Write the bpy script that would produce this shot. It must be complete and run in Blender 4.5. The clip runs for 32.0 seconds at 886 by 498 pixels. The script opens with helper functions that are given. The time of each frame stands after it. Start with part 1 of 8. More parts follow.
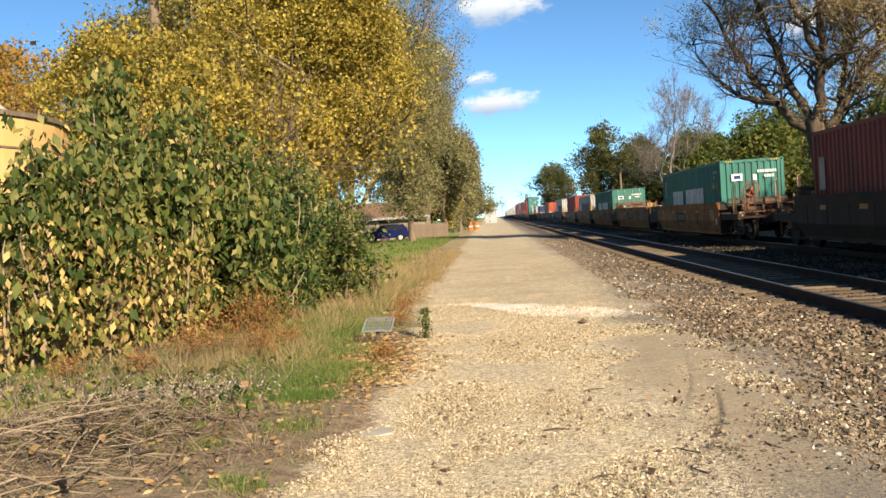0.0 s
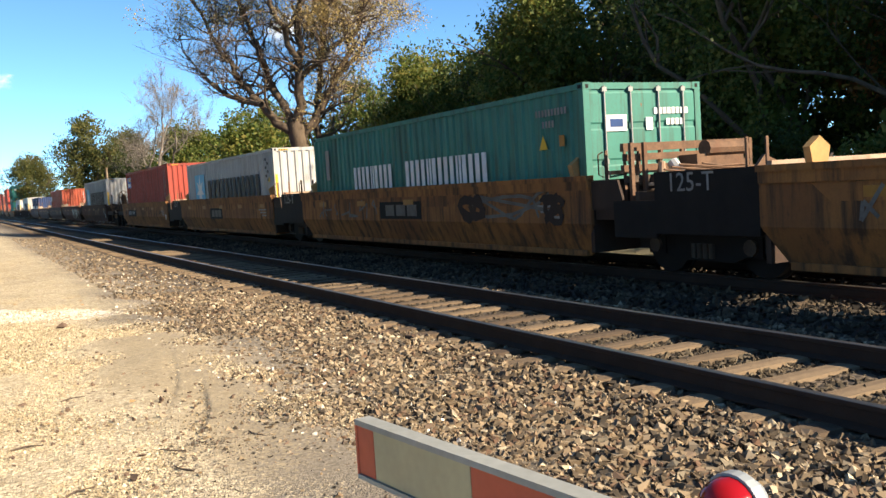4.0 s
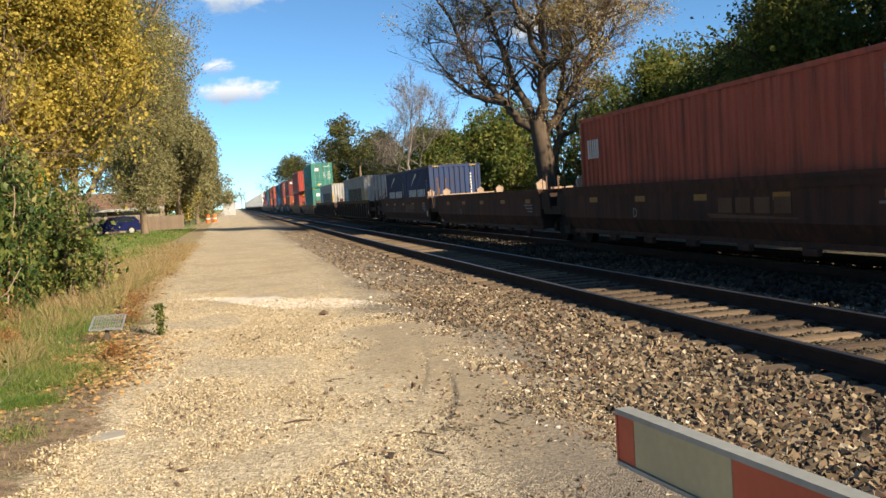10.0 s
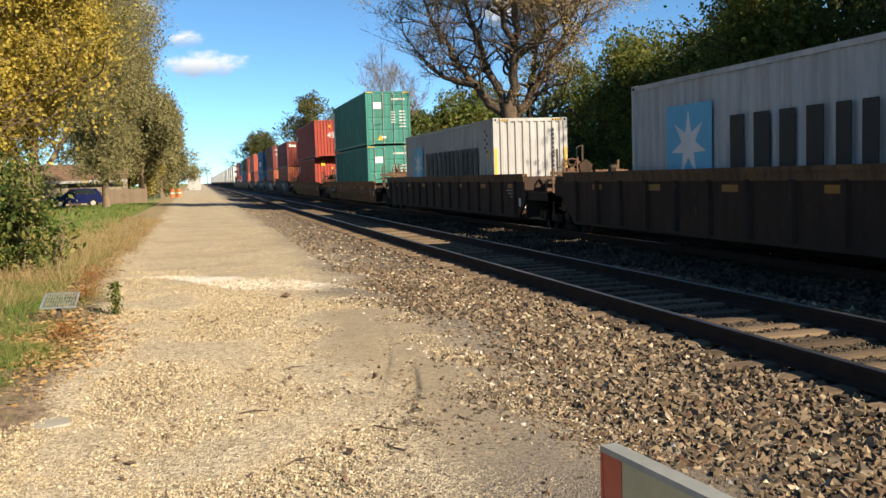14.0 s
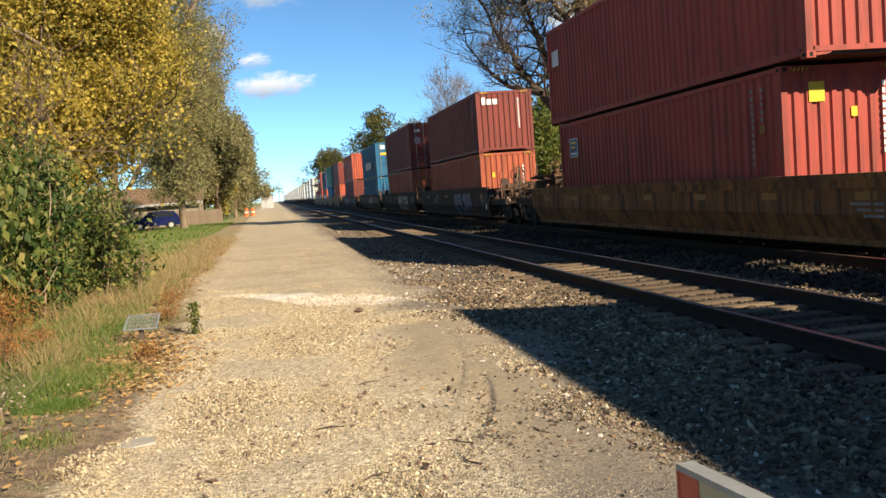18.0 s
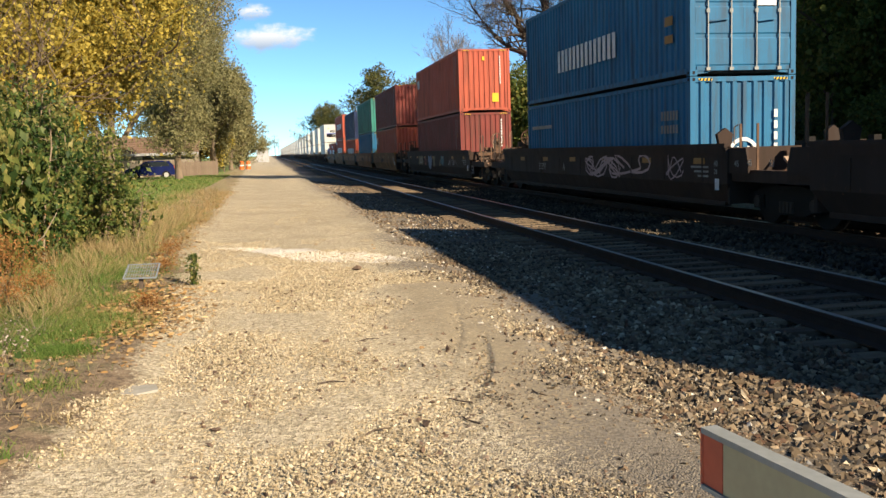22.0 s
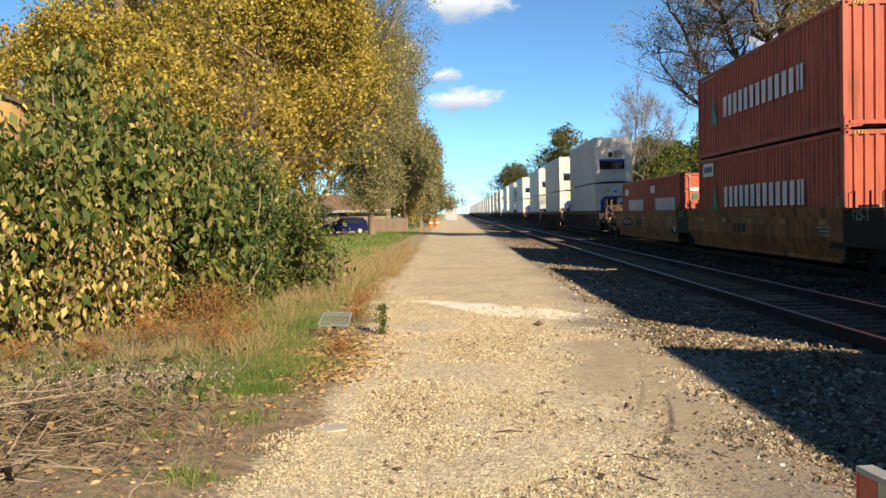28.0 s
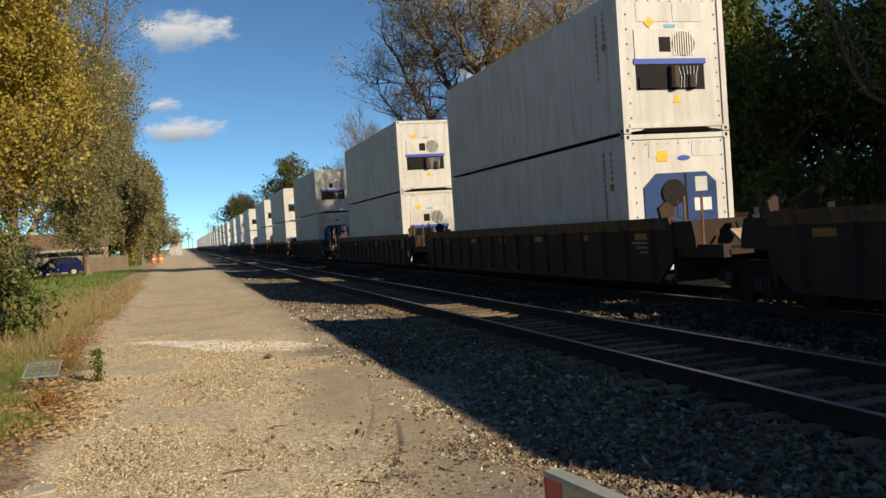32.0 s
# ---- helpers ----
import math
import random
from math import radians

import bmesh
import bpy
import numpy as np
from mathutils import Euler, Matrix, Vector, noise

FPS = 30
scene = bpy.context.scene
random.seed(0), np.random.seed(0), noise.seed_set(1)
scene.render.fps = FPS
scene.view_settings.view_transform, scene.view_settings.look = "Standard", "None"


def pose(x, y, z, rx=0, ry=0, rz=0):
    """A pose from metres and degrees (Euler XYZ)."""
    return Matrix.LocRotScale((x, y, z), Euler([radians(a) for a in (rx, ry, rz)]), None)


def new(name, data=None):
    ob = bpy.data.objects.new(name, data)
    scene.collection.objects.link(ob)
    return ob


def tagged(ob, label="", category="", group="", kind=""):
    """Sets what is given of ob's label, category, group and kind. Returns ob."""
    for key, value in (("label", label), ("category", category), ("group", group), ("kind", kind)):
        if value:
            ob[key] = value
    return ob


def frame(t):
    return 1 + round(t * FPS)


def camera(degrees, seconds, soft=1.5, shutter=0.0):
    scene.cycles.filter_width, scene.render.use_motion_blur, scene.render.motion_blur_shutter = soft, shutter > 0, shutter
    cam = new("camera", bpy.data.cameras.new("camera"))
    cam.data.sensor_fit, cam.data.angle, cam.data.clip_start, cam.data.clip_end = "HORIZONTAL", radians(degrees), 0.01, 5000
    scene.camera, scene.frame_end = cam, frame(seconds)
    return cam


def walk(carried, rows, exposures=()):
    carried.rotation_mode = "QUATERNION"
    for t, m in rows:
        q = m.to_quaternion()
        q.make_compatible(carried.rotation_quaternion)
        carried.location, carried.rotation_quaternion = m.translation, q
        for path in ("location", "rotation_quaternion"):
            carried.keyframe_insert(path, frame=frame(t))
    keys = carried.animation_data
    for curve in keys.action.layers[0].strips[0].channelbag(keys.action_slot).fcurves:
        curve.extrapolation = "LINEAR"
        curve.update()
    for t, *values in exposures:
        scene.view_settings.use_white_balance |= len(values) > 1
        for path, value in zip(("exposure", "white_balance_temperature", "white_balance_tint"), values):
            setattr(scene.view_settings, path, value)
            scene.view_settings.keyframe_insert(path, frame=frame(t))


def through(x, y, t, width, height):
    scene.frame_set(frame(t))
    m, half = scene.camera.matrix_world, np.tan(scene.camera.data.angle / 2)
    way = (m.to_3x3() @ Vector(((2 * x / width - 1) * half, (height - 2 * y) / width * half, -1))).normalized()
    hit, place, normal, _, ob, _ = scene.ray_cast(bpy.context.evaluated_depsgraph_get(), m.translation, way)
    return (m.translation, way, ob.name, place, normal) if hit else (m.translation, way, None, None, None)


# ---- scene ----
import functools

cam = camera(52.51, 32.0)
PATH = [
    (0.0, pose(-0.019, -0.082, 1.524, 88.14, 3.86, 3.47)),
    (0.5, pose(-0.011, -0.087, 1.528, 86.98, 4.40, 3.69)),
    (1.0, pose(0.021, -0.103, 1.530, 85.78, 6.31, 2.26)),
    (1.5, pose(0.020, -0.110, 1.534, 84.78, 6.28, -1.35)),
    (2.0, pose(0.017, -0.112, 1.542, 85.55, 5.00, -4.20)),
    (2.5, pose(0.032, -0.085, 1.531, 85.70, 4.74, -1.93)),
    (3.0, pose(0.062, -0.033, 1.512, 84.99, 4.26, -8.49)),
    (3.5, pose(0.069, -0.017, 1.508, 84.76, 4.71, -20.14)),
    (4.0, pose(0.071, -0.013, 1.507, 85.80, 3.62, -28.17)),
    (4.5, pose(0.065, -0.026, 1.511, 85.67, 3.44, -31.01)),
    (6.5, pose(0.082, -0.105, 1.505, 84.40, 1.41, -30.26)),
    (7.0, pose(0.036, -0.131, 1.493, 85.75, 1.82, -18.97)),
    (7.5, pose(0.018, -0.113, 1.520, 85.81, 3.08, -11.16)),
    (8.0, pose(-0.001, -0.099, 1.525, 86.51, 3.77, -7.56)),
    (8.5, pose(-0.024, -0.100, 1.519, 86.86, 1.99, -8.92)),
    (9.0, pose(-0.005, -0.107, 1.532, 87.52, 3.11, -10.93)),
    (9.5, pose(-0.003, -0.116, 1.527, 88.44, 4.70, -13.53)),
    (10.0, pose(-0.015, -0.105, 1.520, 86.58, 3.56, -12.97)),
    (10.5, pose(-0.020, -0.072, 1.522, 86.66, 0.81, -13.80)),
    (11.0, pose(-0.044, -0.025, 1.552, 86.27, 0.00, -17.66)),
    (11.5, pose(-0.064, -0.006, 1.562, 86.55, 2.06, -17.11)),
    (12.0, pose(-0.005, 0.034, 1.578, 88.67, 3.06, -19.93)),
    (12.5, pose(0.017, 0.077, 1.561, 85.75, 2.10, -16.33)),
    (13.0, pose(0.038, 0.083, 1.554, 86.13, 1.58, -14.84)),
    (13.5, pose(0.047, 0.101, 1.552, 85.59, 1.89, -15.17)),
    (15.5, pose(-0.006, 0.132, 1.549, 85.14, 1.67, -13.23)),
    (16.0, pose(-0.005, 0.136, 1.547, 85.10, 1.36, -12.22)),
    (16.5, pose(0.002, 0.138, 1.540, 84.35, -0.13, -11.08)),
    (17.0, pose(-0.012, 0.148, 1.555, 84.53, -0.15, -9.26)),
    (17.5, pose(0.009, 0.140, 1.567, 86.06, 1.84, -7.50)),
    (18.0, pose(0.050, 0.117, 1.567, 86.17, 4.17, -10.64)),
    (18.5, pose(0.045, 0.103, 1.579, 87.54, 4.01, -14.77)),
    (19.0, pose(0.035, 0.100, 1.581, 86.71, 3.29, -16.26)),
    (19.5, pose(0.023, 0.087, 1.593, 86.31, 4.02, -15.33)),
    (20.0, pose(0.040, 0.118, 1.577, 85.65, 4.38, -12.59)),
    (20.5, pose(0.033, 0.133, 1.579, 84.71, 3.68, -12.01)),
    (21.0, pose(-0.004, 0.120, 1.556, 86.55, 1.87, -7.83)),
    (21.5, pose(-0.015, 0.099, 1.558, 83.87, 0.48, -9.31)),
    (22.0, pose(-0.040, 0.082, 1.579, 83.68, 1.86, -10.87)),
    (22.5, pose(-0.028, 0.061, 1.557, 85.83, 0.05, -14.97)),
    (23.0, pose(-0.029, 0.053, 1.568, 87.13, 1.72, -16.52)),
    (23.5, pose(-0.049, 0.059, 1.527, 89.57, 2.75, -16.14)),
    (24.0, pose(-0.047, 0.051, 1.528, 86.43, 2.56, -10.18)),
    (24.5, pose(-0.054, 0.032, 1.547, 88.07, 4.02, -6.85)),
    (25.0, pose(-0.072, 0.024, 1.539, 88.43, 3.41, -4.36)),
    (25.5, pose(-0.057, 0.005, 1.520, 87.26, 3.65, -1.38)),
    (27.5, pose(-0.040, -0.101, 1.542, 88.53, 2.96, -0.96)),
    (28.0, pose(-0.031, -0.100, 1.554, 87.75, 1.37, 0.93)),
    (28.5, pose(-0.029, -0.061, 1.567, 90.71, 0.70, -3.55)),
    (29.0, pose(-0.058, -0.041, 1.540, 88.98, 2.38, -7.04)),
    (29.5, pose(-0.123, -0.037, 1.547, 86.96, 1.92, -7.34)),
    (30.0, pose(-0.047, -0.036, 1.572, 87.08, 1.57, -5.53)),
    (30.5, pose(-0.009, -0.045, 1.550, 87.16, 3.59, -9.22)),
    (31.0, pose(0.033, -0.049, 1.545, 86.66, 3.22, -9.85)),
    (31.5, pose(0.050, -0.052, 1.546, 87.09, 2.99, -13.87)),
    (32.0, pose(0.049, -0.064, 1.547, 88.84, 3.80, -16.16)),
]
walk(cam, PATH, [(0.0, 1.18), (3.0, 1.10), (4.0, 1.57), (5.5, 1.60), (7.0, 1.68), (7.6, 1.00), (8.4, 1.02), (9.2, 1.10), (20.0, 1.10), (22.0, 1.12), (23.0, 1.28), (24.0, 1.14), (25.0, 1.05), (28.5, 1.12), (30.5, 0.74), (32.0, 0.49)])

# ---- world, sun, exposure ----
SUN_TO = Vector((1.055, -1.40, 1.0)).normalized()
world = bpy.data.worlds.new("world")
scene.world = world
world.use_nodes = True
wn = world.node_tree.nodes
sky = wn.new("ShaderNodeTexSky")
sky.sky_type, sky.sun_disc = "NISHITA", False
sky.sun_elevation = math.asin(SUN_TO.z)
sky.sun_rotation = math.atan2(SUN_TO.x, SUN_TO.y)
sky.air_density, sky.dust_density, sky.ozone_density = 0.45, 0.0, 0.5
hsv = wn.new("ShaderNodeVectorMath")
hsv.operation = "MULTIPLY"
hsv.inputs[1].default_value = (0.68, 1.0, 1.10)
world.node_tree.links.new(sky.outputs[0], hsv.inputs[0])
world.node_tree.links.new(hsv.outputs[0], wn["Background"].inputs[0])
wn["Background"].inputs[1].default_value = 0.08
sun = new("sun", bpy.data.lights.new("sun", "SUN"))
sun.data.energy, sun.data.angle, sun.data.color = 5.0, radians(0.55), (1.0, 0.83, 0.62)
sun.matrix_world = SUN_TO.to_track_quat("Z", "Y").to_matrix().to_4x4()


# ---- materials ----
def mat(name, col, col2=None, rough=0.8, metal=0.0, scale=3.0, fine=40.0, bump=0.15, amount=0.6, island=0.0, objrand=0.0, rust=None, stretch=None):
    """Two colours mixed by noise at two scales, with grain and bump; rust: a third colour in ragged patches."""
    m = bpy.data.materials.new(name)
    m.use_nodes = True
    n, l = m.node_tree.nodes, m.node_tree.links
    b = n["Principled BSDF"]
    b.inputs["Roughness"].default_value, b.inputs["Metallic"].default_value = rough, metal
    b.inputs["Specular IOR Level"].default_value = 0.25
    col2 = col2 or tuple(c * 0.7 for c in col)
    tc = n.new("ShaderNodeTexCoord")
    mp = n.new("ShaderNodeMapping")
    l.new(tc.outputs["Object"], mp.inputs[0])
    if stretch:
        mp.inputs["Scale"].default_value = stretch
    a, f = n.new("ShaderNodeTexNoise"), n.new("ShaderNodeTexNoise")
    a.inputs["Scale"].default_value, a.inputs["Detail"].default_value = scale, 5
    f.inputs["Scale"].default_value, f.inputs["Detail"].default_value = fine, 3
    l.new(mp.outputs[0], a.inputs[0])
    l.new(mp.outputs[0], f.inputs[0])
    add = n.new("ShaderNodeMath")
    add.operation = "MULTIPLY_ADD"
    l.new(f.outputs[0], add.inputs[0])
    add.inputs[1].default_value = 0.5
    l.new(a.outputs[0], add.inputs[2])
    src = add.outputs[0]
    if island or objrand:
        if island:
            g = n.new("ShaderNodeNewGeometry").outputs["Random Per Island"]
        else:
            g = n.new("ShaderNodeObjectInfo").outputs["Random"]
        ad2 = n.new("ShaderNodeMath")
        ad2.operation = "MULTIPLY_ADD"
        l.new(g, ad2.inputs[0])
        ad2.inputs[1].default_value = island or objrand
        l.new(src, ad2.inputs[2])
        src = ad2.outputs[0]
    mr = n.new("ShaderNodeMapRange")
    top = 1.5 + (island or objrand)
    mid = 0.75 + 0.5 * (island or objrand)
    half = 0.5 * (1.05 - amount) + 0.5 * (island or objrand)
    mr.inputs["From Min"].default_value, mr.inputs["From Max"].default_value = mid - half, mid + half
    l.new(src, mr.inputs[0])
    mx = n.new("ShaderNodeMix")
    mx.data_type = "RGBA"
    mx.inputs["A"].default_value, mx.inputs["B"].default_value = (*col2, 1), (*col, 1)
    l.new(mr.outputs[0], mx.inputs["Factor"])
    out = mx.outputs["Result"]
    if rust:
        r = n.new("ShaderNodeTexNoise")
        r.inputs["Scale"].default_value, r.inputs["Detail"].default_value, r.inputs["Roughness"].default_value = 1.7, 8, 0.65
        l.new(mp.outputs[0], r.inputs[0])
        rr = n.new("ShaderNodeMapRange")
        rr.inputs["From Min"].default_value, rr.inputs["From Max"].default_value = 0.56, 0.66
        l.new(r.outputs[0], rr.inputs[0])
        m2 = n.new("ShaderNodeMix")
        m2.data_type = "RGBA"
        l.new(out, m2.inputs["A"])
        m2.inputs["B"].default_value = (*rust, 1)
        l.new(rr.outputs[0], m2.inputs["Factor"])
        out = m2.outputs["Result"]
    l.new(out, b.inputs["Base Color"])
    if bump:
        bp = n.new("ShaderNodeBump")
        bp.inputs["Strength"].default_value, bp.inputs["Distance"].default_value = bump, 0.02
        l.new(f.outputs[0], bp.inputs["Height"])
        l.new(bp.outputs[0], b.inputs["Normal"])
    return m


def leaf_mat(name, cols, through=0.35, patch=0.35, rough=0.55, swing=1.6):
    """Leaves: colours spread from leaf to leaf and in patches, part of the light passing through."""
    m = bpy.data.materials.new(name)
    m.use_nodes = True
    n, l = m.node_tree.nodes, m.node_tree.links
    b = n["Principled BSDF"]
    b.inputs["Roughness"].default_value = rough
    b.inputs["Specular IOR Level"].default_value = 0.2
    g = n.new("ShaderNodeNewGeometry")
    tc = n.new("ShaderNodeTexCoord")
    a = n.new("ShaderNodeTexNoise")
    a.inputs["Scale"].default_value, a.inputs["Detail"].default_value = patch, 4
    l.new(tc.outputs["Object"], a.inputs[0])
    ma = n.new("ShaderNodeMath")
    ma.operation = "MULTIPLY_ADD"
    l.new(a.outputs[0], ma.inputs[0])
    ma.inputs[1].default_value, ma.inputs[2].default_value = swing, -0.5 * swing
    mb = n.new("ShaderNodeMath")
    mb.operation = "ADD"
    l.new(ma.outputs[0], mb.inputs[0])
    l.new(g.outputs["Random Per Island"], mb.inputs[1])
    ramp = n.new("ShaderNodeValToRGB")
    ramp.color_ramp.elements[0].color = (*cols[0], 1)
    ramp.color_ramp.elements[1].color = (*cols[-1], 1)
    for i in range(1, len(cols) - 1):
        e = ramp.color_ramp.elements.new(i / (len(cols) - 1))
        e.color = (*cols[i], 1)
    l.new(mb.outputs[0], ramp.inputs[0])
    l.new(ramp.outputs[0], b.inputs["Base Color"])
    tr = n.new("ShaderNodeBsdfTranslucent")
    l.new(ramp.outputs[0], tr.inputs[0])
    mix = n.new("ShaderNodeMixShader")
    mix.inputs[0].default_value = through
    l.new(b.outputs[0], mix.inputs[1])
    l.new(tr.outputs[0], mix.inputs[2])
    l.new(mix.outputs[0], n["Material Output"].inputs[0])
    return m


def paint(name, col, col2, rough=0.55, grime=(0.05, 0.04, 0.03), amount=0.5, rust=(0.15, 0.065, 0.03), specks=0.655):
    """Old sprayed steel: faded patches, grime run down in streaks, chips of rust, dull and shiny spots."""
    m = bpy.data.materials.new(name)
    m.use_nodes = True
    n, l = m.node_tree.nodes, m.node_tree.links
    b = n["Principled BSDF"]
    b.inputs["Specular IOR Level"].default_value = 0.3
    tc, info = n.new("ShaderNodeTexCoord"), n.new("ShaderNodeObjectInfo")
    off = n.new("ShaderNodeVectorMath")
    off.operation = "MULTIPLY_ADD"
    l.new(info.outputs["Random"], off.inputs[0])
    off.inputs[1].default_value = (31, 17, 23)
    l.new(tc.outputs["Object"], off.inputs[2])

    def noise(scale, detail, rough_, stretch):
        mp, q = n.new("ShaderNodeMapping"), n.new("ShaderNodeTexNoise")
        mp.inputs["Scale"].default_value = stretch
        l.new(off.outputs[0], mp.inputs[0])
        l.new(mp.outputs[0], q.inputs[0])
        q.inputs["Scale"].default_value, q.inputs["Detail"].default_value, q.inputs["Roughness"].default_value = scale, detail, rough_
        return q.outputs[0]

    def ramp(v, lo, hi, top=1.0):
        q = n.new("ShaderNodeMapRange")
        q.inputs["From Min"].default_value, q.inputs["From Max"].default_value, q.inputs["To Max"].default_value = lo, hi, top
        l.new(v, q.inputs[0])
        return q.outputs[0]

    def mix(f, a, c):
        q = n.new("ShaderNodeMix")
        q.data_type = "RGBA"
        l.new(f, q.inputs["Factor"])
        for k, v in (("A", a), ("B", c)):
            if isinstance(v, tuple):
                q.inputs[k].default_value = (*v, 1)
            else:
                l.new(v, q.inputs[k])
        return q.outputs["Result"]
    fade = noise(0.7, 6, 0.6, (1, 1, 1))
    streak = noise(5.0, 5, 0.65, (1, 1, 0.09))
    fine = noise(38, 3, 0.5, (1, 1, 1))
    chips = noise(7.0, 9, 0.75, (1, 1, 0.6))
    out = mix(ramp(fade, 0.32, 0.68), col2, col)
    out = mix(ramp(streak, 0.46, 0.66, amount), out, grime)
    out = mix(ramp(fine, 0.45, 0.75, 0.18), out, grime)
    out = mix(ramp(chips, specks, specks + 0.05), out, rust)
    l.new(out, b.inputs["Base Color"])
    rr = n.new("ShaderNodeMapRange")
    rr.inputs["To Min"].default_value, rr.inputs["To Max"].default_value = rough - 0.12, rough + 0.25
    l.new(streak, rr.inputs[0])
    l.new(rr.outputs[0], b.inputs["Roughness"])
    bp = n.new("ShaderNodeBump")
    bp.inputs["Strength"].default_value, bp.inputs["Distance"].default_value = 0.12, 0.02
    l.new(fade, bp.inputs["Height"])
    l.new(bp.outputs[0], b.inputs["Normal"])
    return m


RUST = (0.16, 0.07, 0.035)
M = {}
M["green"] = paint("container_teal", (0.045, 0.203, 0.158), (0.0324, 0.149, 0.117))
M["jade"] = paint("container_jade", (0.0405, 0.239, 0.194), (0.0306, 0.184, 0.149))
M["red"] = paint("container_red", (0.36, 0.056, 0.036), (0.29, 0.044, 0.030))
M["orange"] = paint("container_orange_red", (0.46, 0.098, 0.050), (0.385, 0.078, 0.042))
M["maroon"] = paint("container_maroon", (0.205, 0.040, 0.030), (0.155, 0.031, 0.025))
M["brick"] = paint("container_orange_brown", (0.41, 0.098, 0.042), (0.30, 0.07, 0.034))
M["grey"] = paint("container_light_grey", (0.447, 0.447, 0.43), (0.361, 0.361, 0.353), 0.55, (0.22, 0.20, 0.17), 0.45, (0.22, 0.12, 0.07), 0.68)
M["white"] = paint("reefer_white", (0.60, 0.60, 0.565), (0.50, 0.49, 0.45), 0.5, (0.34, 0.30, 0.22), 0.4, (0.30, 0.20, 0.12), 0.69)
M["navy"] = paint("container_navy", (0.0225, 0.0495, 0.144), (0.0162, 0.036, 0.099))
M["blue"] = paint("container_blue", (0.012, 0.145, 0.285), (0.009, 0.11, 0.225))
M["ttx"] = paint("car_yellow_weathered", (0.32, 0.138, 0.036), (0.17, 0.070, 0.024), 0.75, (0.03, 0.022, 0.016), 0.85, (0.10, 0.045, 0.022), 0.6)
M["bnsf"] = paint("car_oxide_red", (0.095, 0.038, 0.023), (0.055, 0.025, 0.017), 0.75, (0.03, 0.022, 0.016), 0.7, (0.10, 0.045, 0.022), 0.62)
M["ribbed"] = paint("car_brown_rust", (0.060, 0.030, 0.018), (0.032, 0.018, 0.012), 0.75, (0.03, 0.022, 0.016), 0.7, (0.10, 0.045, 0.022), 0.6)
M["dark"] = paint("car_dark_grime", (0.045, 0.025, 0.017), (0.027, 0.016, 0.011), 0.75, (0.03, 0.022, 0.016), 0.6, (0.10, 0.045, 0.022), 0.62)
M["steel"] = mat("steel_dirty", (0.085, 0.06, 0.042), (0.04, 0.03, 0.024), 0.75, 0.1, 4, 40, 0.1, rust=(0.10, 0.045, 0.022))
M["black"] = mat("truck_black", (0.013, 0.011, 0.010), (0.007, 0.006, 0.006), 0.75, 0.2, 4, 40, 0.06)
# the ribbed cars' top chord: tan, with the sunlit look put into its colour
M["chord"] = paint("car_chord_sunlit_tan", (0.17, 0.095, 0.042), (0.10, 0.055, 0.028), 0.75, (0.03, 0.022, 0.016), 0.7, (0.10, 0.045, 0.022), 0.6)
M["rail_top"] = mat("rail_polished", (0.30, 0.28, 0.25), (0.20, 0.185, 0.165), 0.42, 1.0, 2, 60, 0.02)
M["rail"] = mat("rail_rusty", (0.045, 0.028, 0.02), (0.028, 0.018, 0.014), 0.85, 0.1, 4, 50, 0.1)
M["tie"] = mat("tie_wood", (0.195, 0.143, 0.09), (0.065, 0.046, 0.032), 0.95, 0, 2.5, 30, 0.5, 0.9, objrand=0.7, stretch=(0.3, 3, 1))
M["print_white"] = mat("print_white", (0.72, 0.72, 0.70), (0.55, 0.55, 0.53), 0.6, 0, 2, 30, 0)
M["print_black"] = mat("print_black", (0.03, 0.03, 0.03), (0.02, 0.02, 0.02), 0.6, 0, 2, 30, 0)
M["print_yellow"] = mat("print_yellow", (0.75, 0.48, 0.03), (0.62, 0.38, 0.03), 0.5, 0, 2, 30, 0)
M["reflector"] = mat("reflector_amber", (0.34, 0.16, 0.025), (0.24, 0.11, 0.02), 0.5, 0, 2, 30, 0)
M["print_blue"] = mat("print_blue", (0.05, 0.10, 0.42), (0.04, 0.08, 0.34), 0.5, 0, 2, 30, 0)
M["print_navy"] = mat("print_navy", (0.02, 0.055, 0.17), (0.014, 0.04, 0.12), 0.45, 0, 2, 30, 0)
M["print_sky"] = mat("print_sky_blue", (0.12, 0.42, 0.62), (0.10, 0.35, 0.52), 0.5, 0, 2, 30, 0)
M["print_green"] = mat("print_green", (0.02, 0.20, 0.10), (0.015, 0.15, 0.08), 0.5, 0, 2, 30, 0)
M["graffiti"] = mat("graffiti_silver", (0.25, 0.245, 0.235), (0.15, 0.145, 0.14), 0.5, 0.1, 2, 30, 0)
M["faded_mark"] = mat("faded_mark", (0.155, 0.085, 0.045), (0.10, 0.055, 0.03), 0.75, 0, 2, 30, 0)
M["worn_white"] = mat("worn_white", (0.15, 0.14, 0.125), (0.085, 0.075, 0.065), 0.7, 0, 3, 30, 0)
M["silver_spray"] = mat("silver_spray", (0.42, 0.41, 0.39), (0.28, 0.27, 0.26), 0.5, 0.1, 2, 30, 0)
M["graffiti_blue"] = mat("graffiti_blue", (0.07, 0.15, 0.32), (0.035, 0.05, 0.09), 0.5, 0, 2, 30, 0)
M["guide"] = mat("guide_ochre", (0.42, 0.25, 0.09), (0.30, 0.18, 0.07), 0.7, 0, 3, 30, 0.05, rust=RUST)
M["cream"] = mat("guide_cream", (0.42, 0.31, 0.22), (0.27, 0.19, 0.13), 0.75, 0, 3, 30, 0.05, rust=(0.30, 0.15, 0.09))
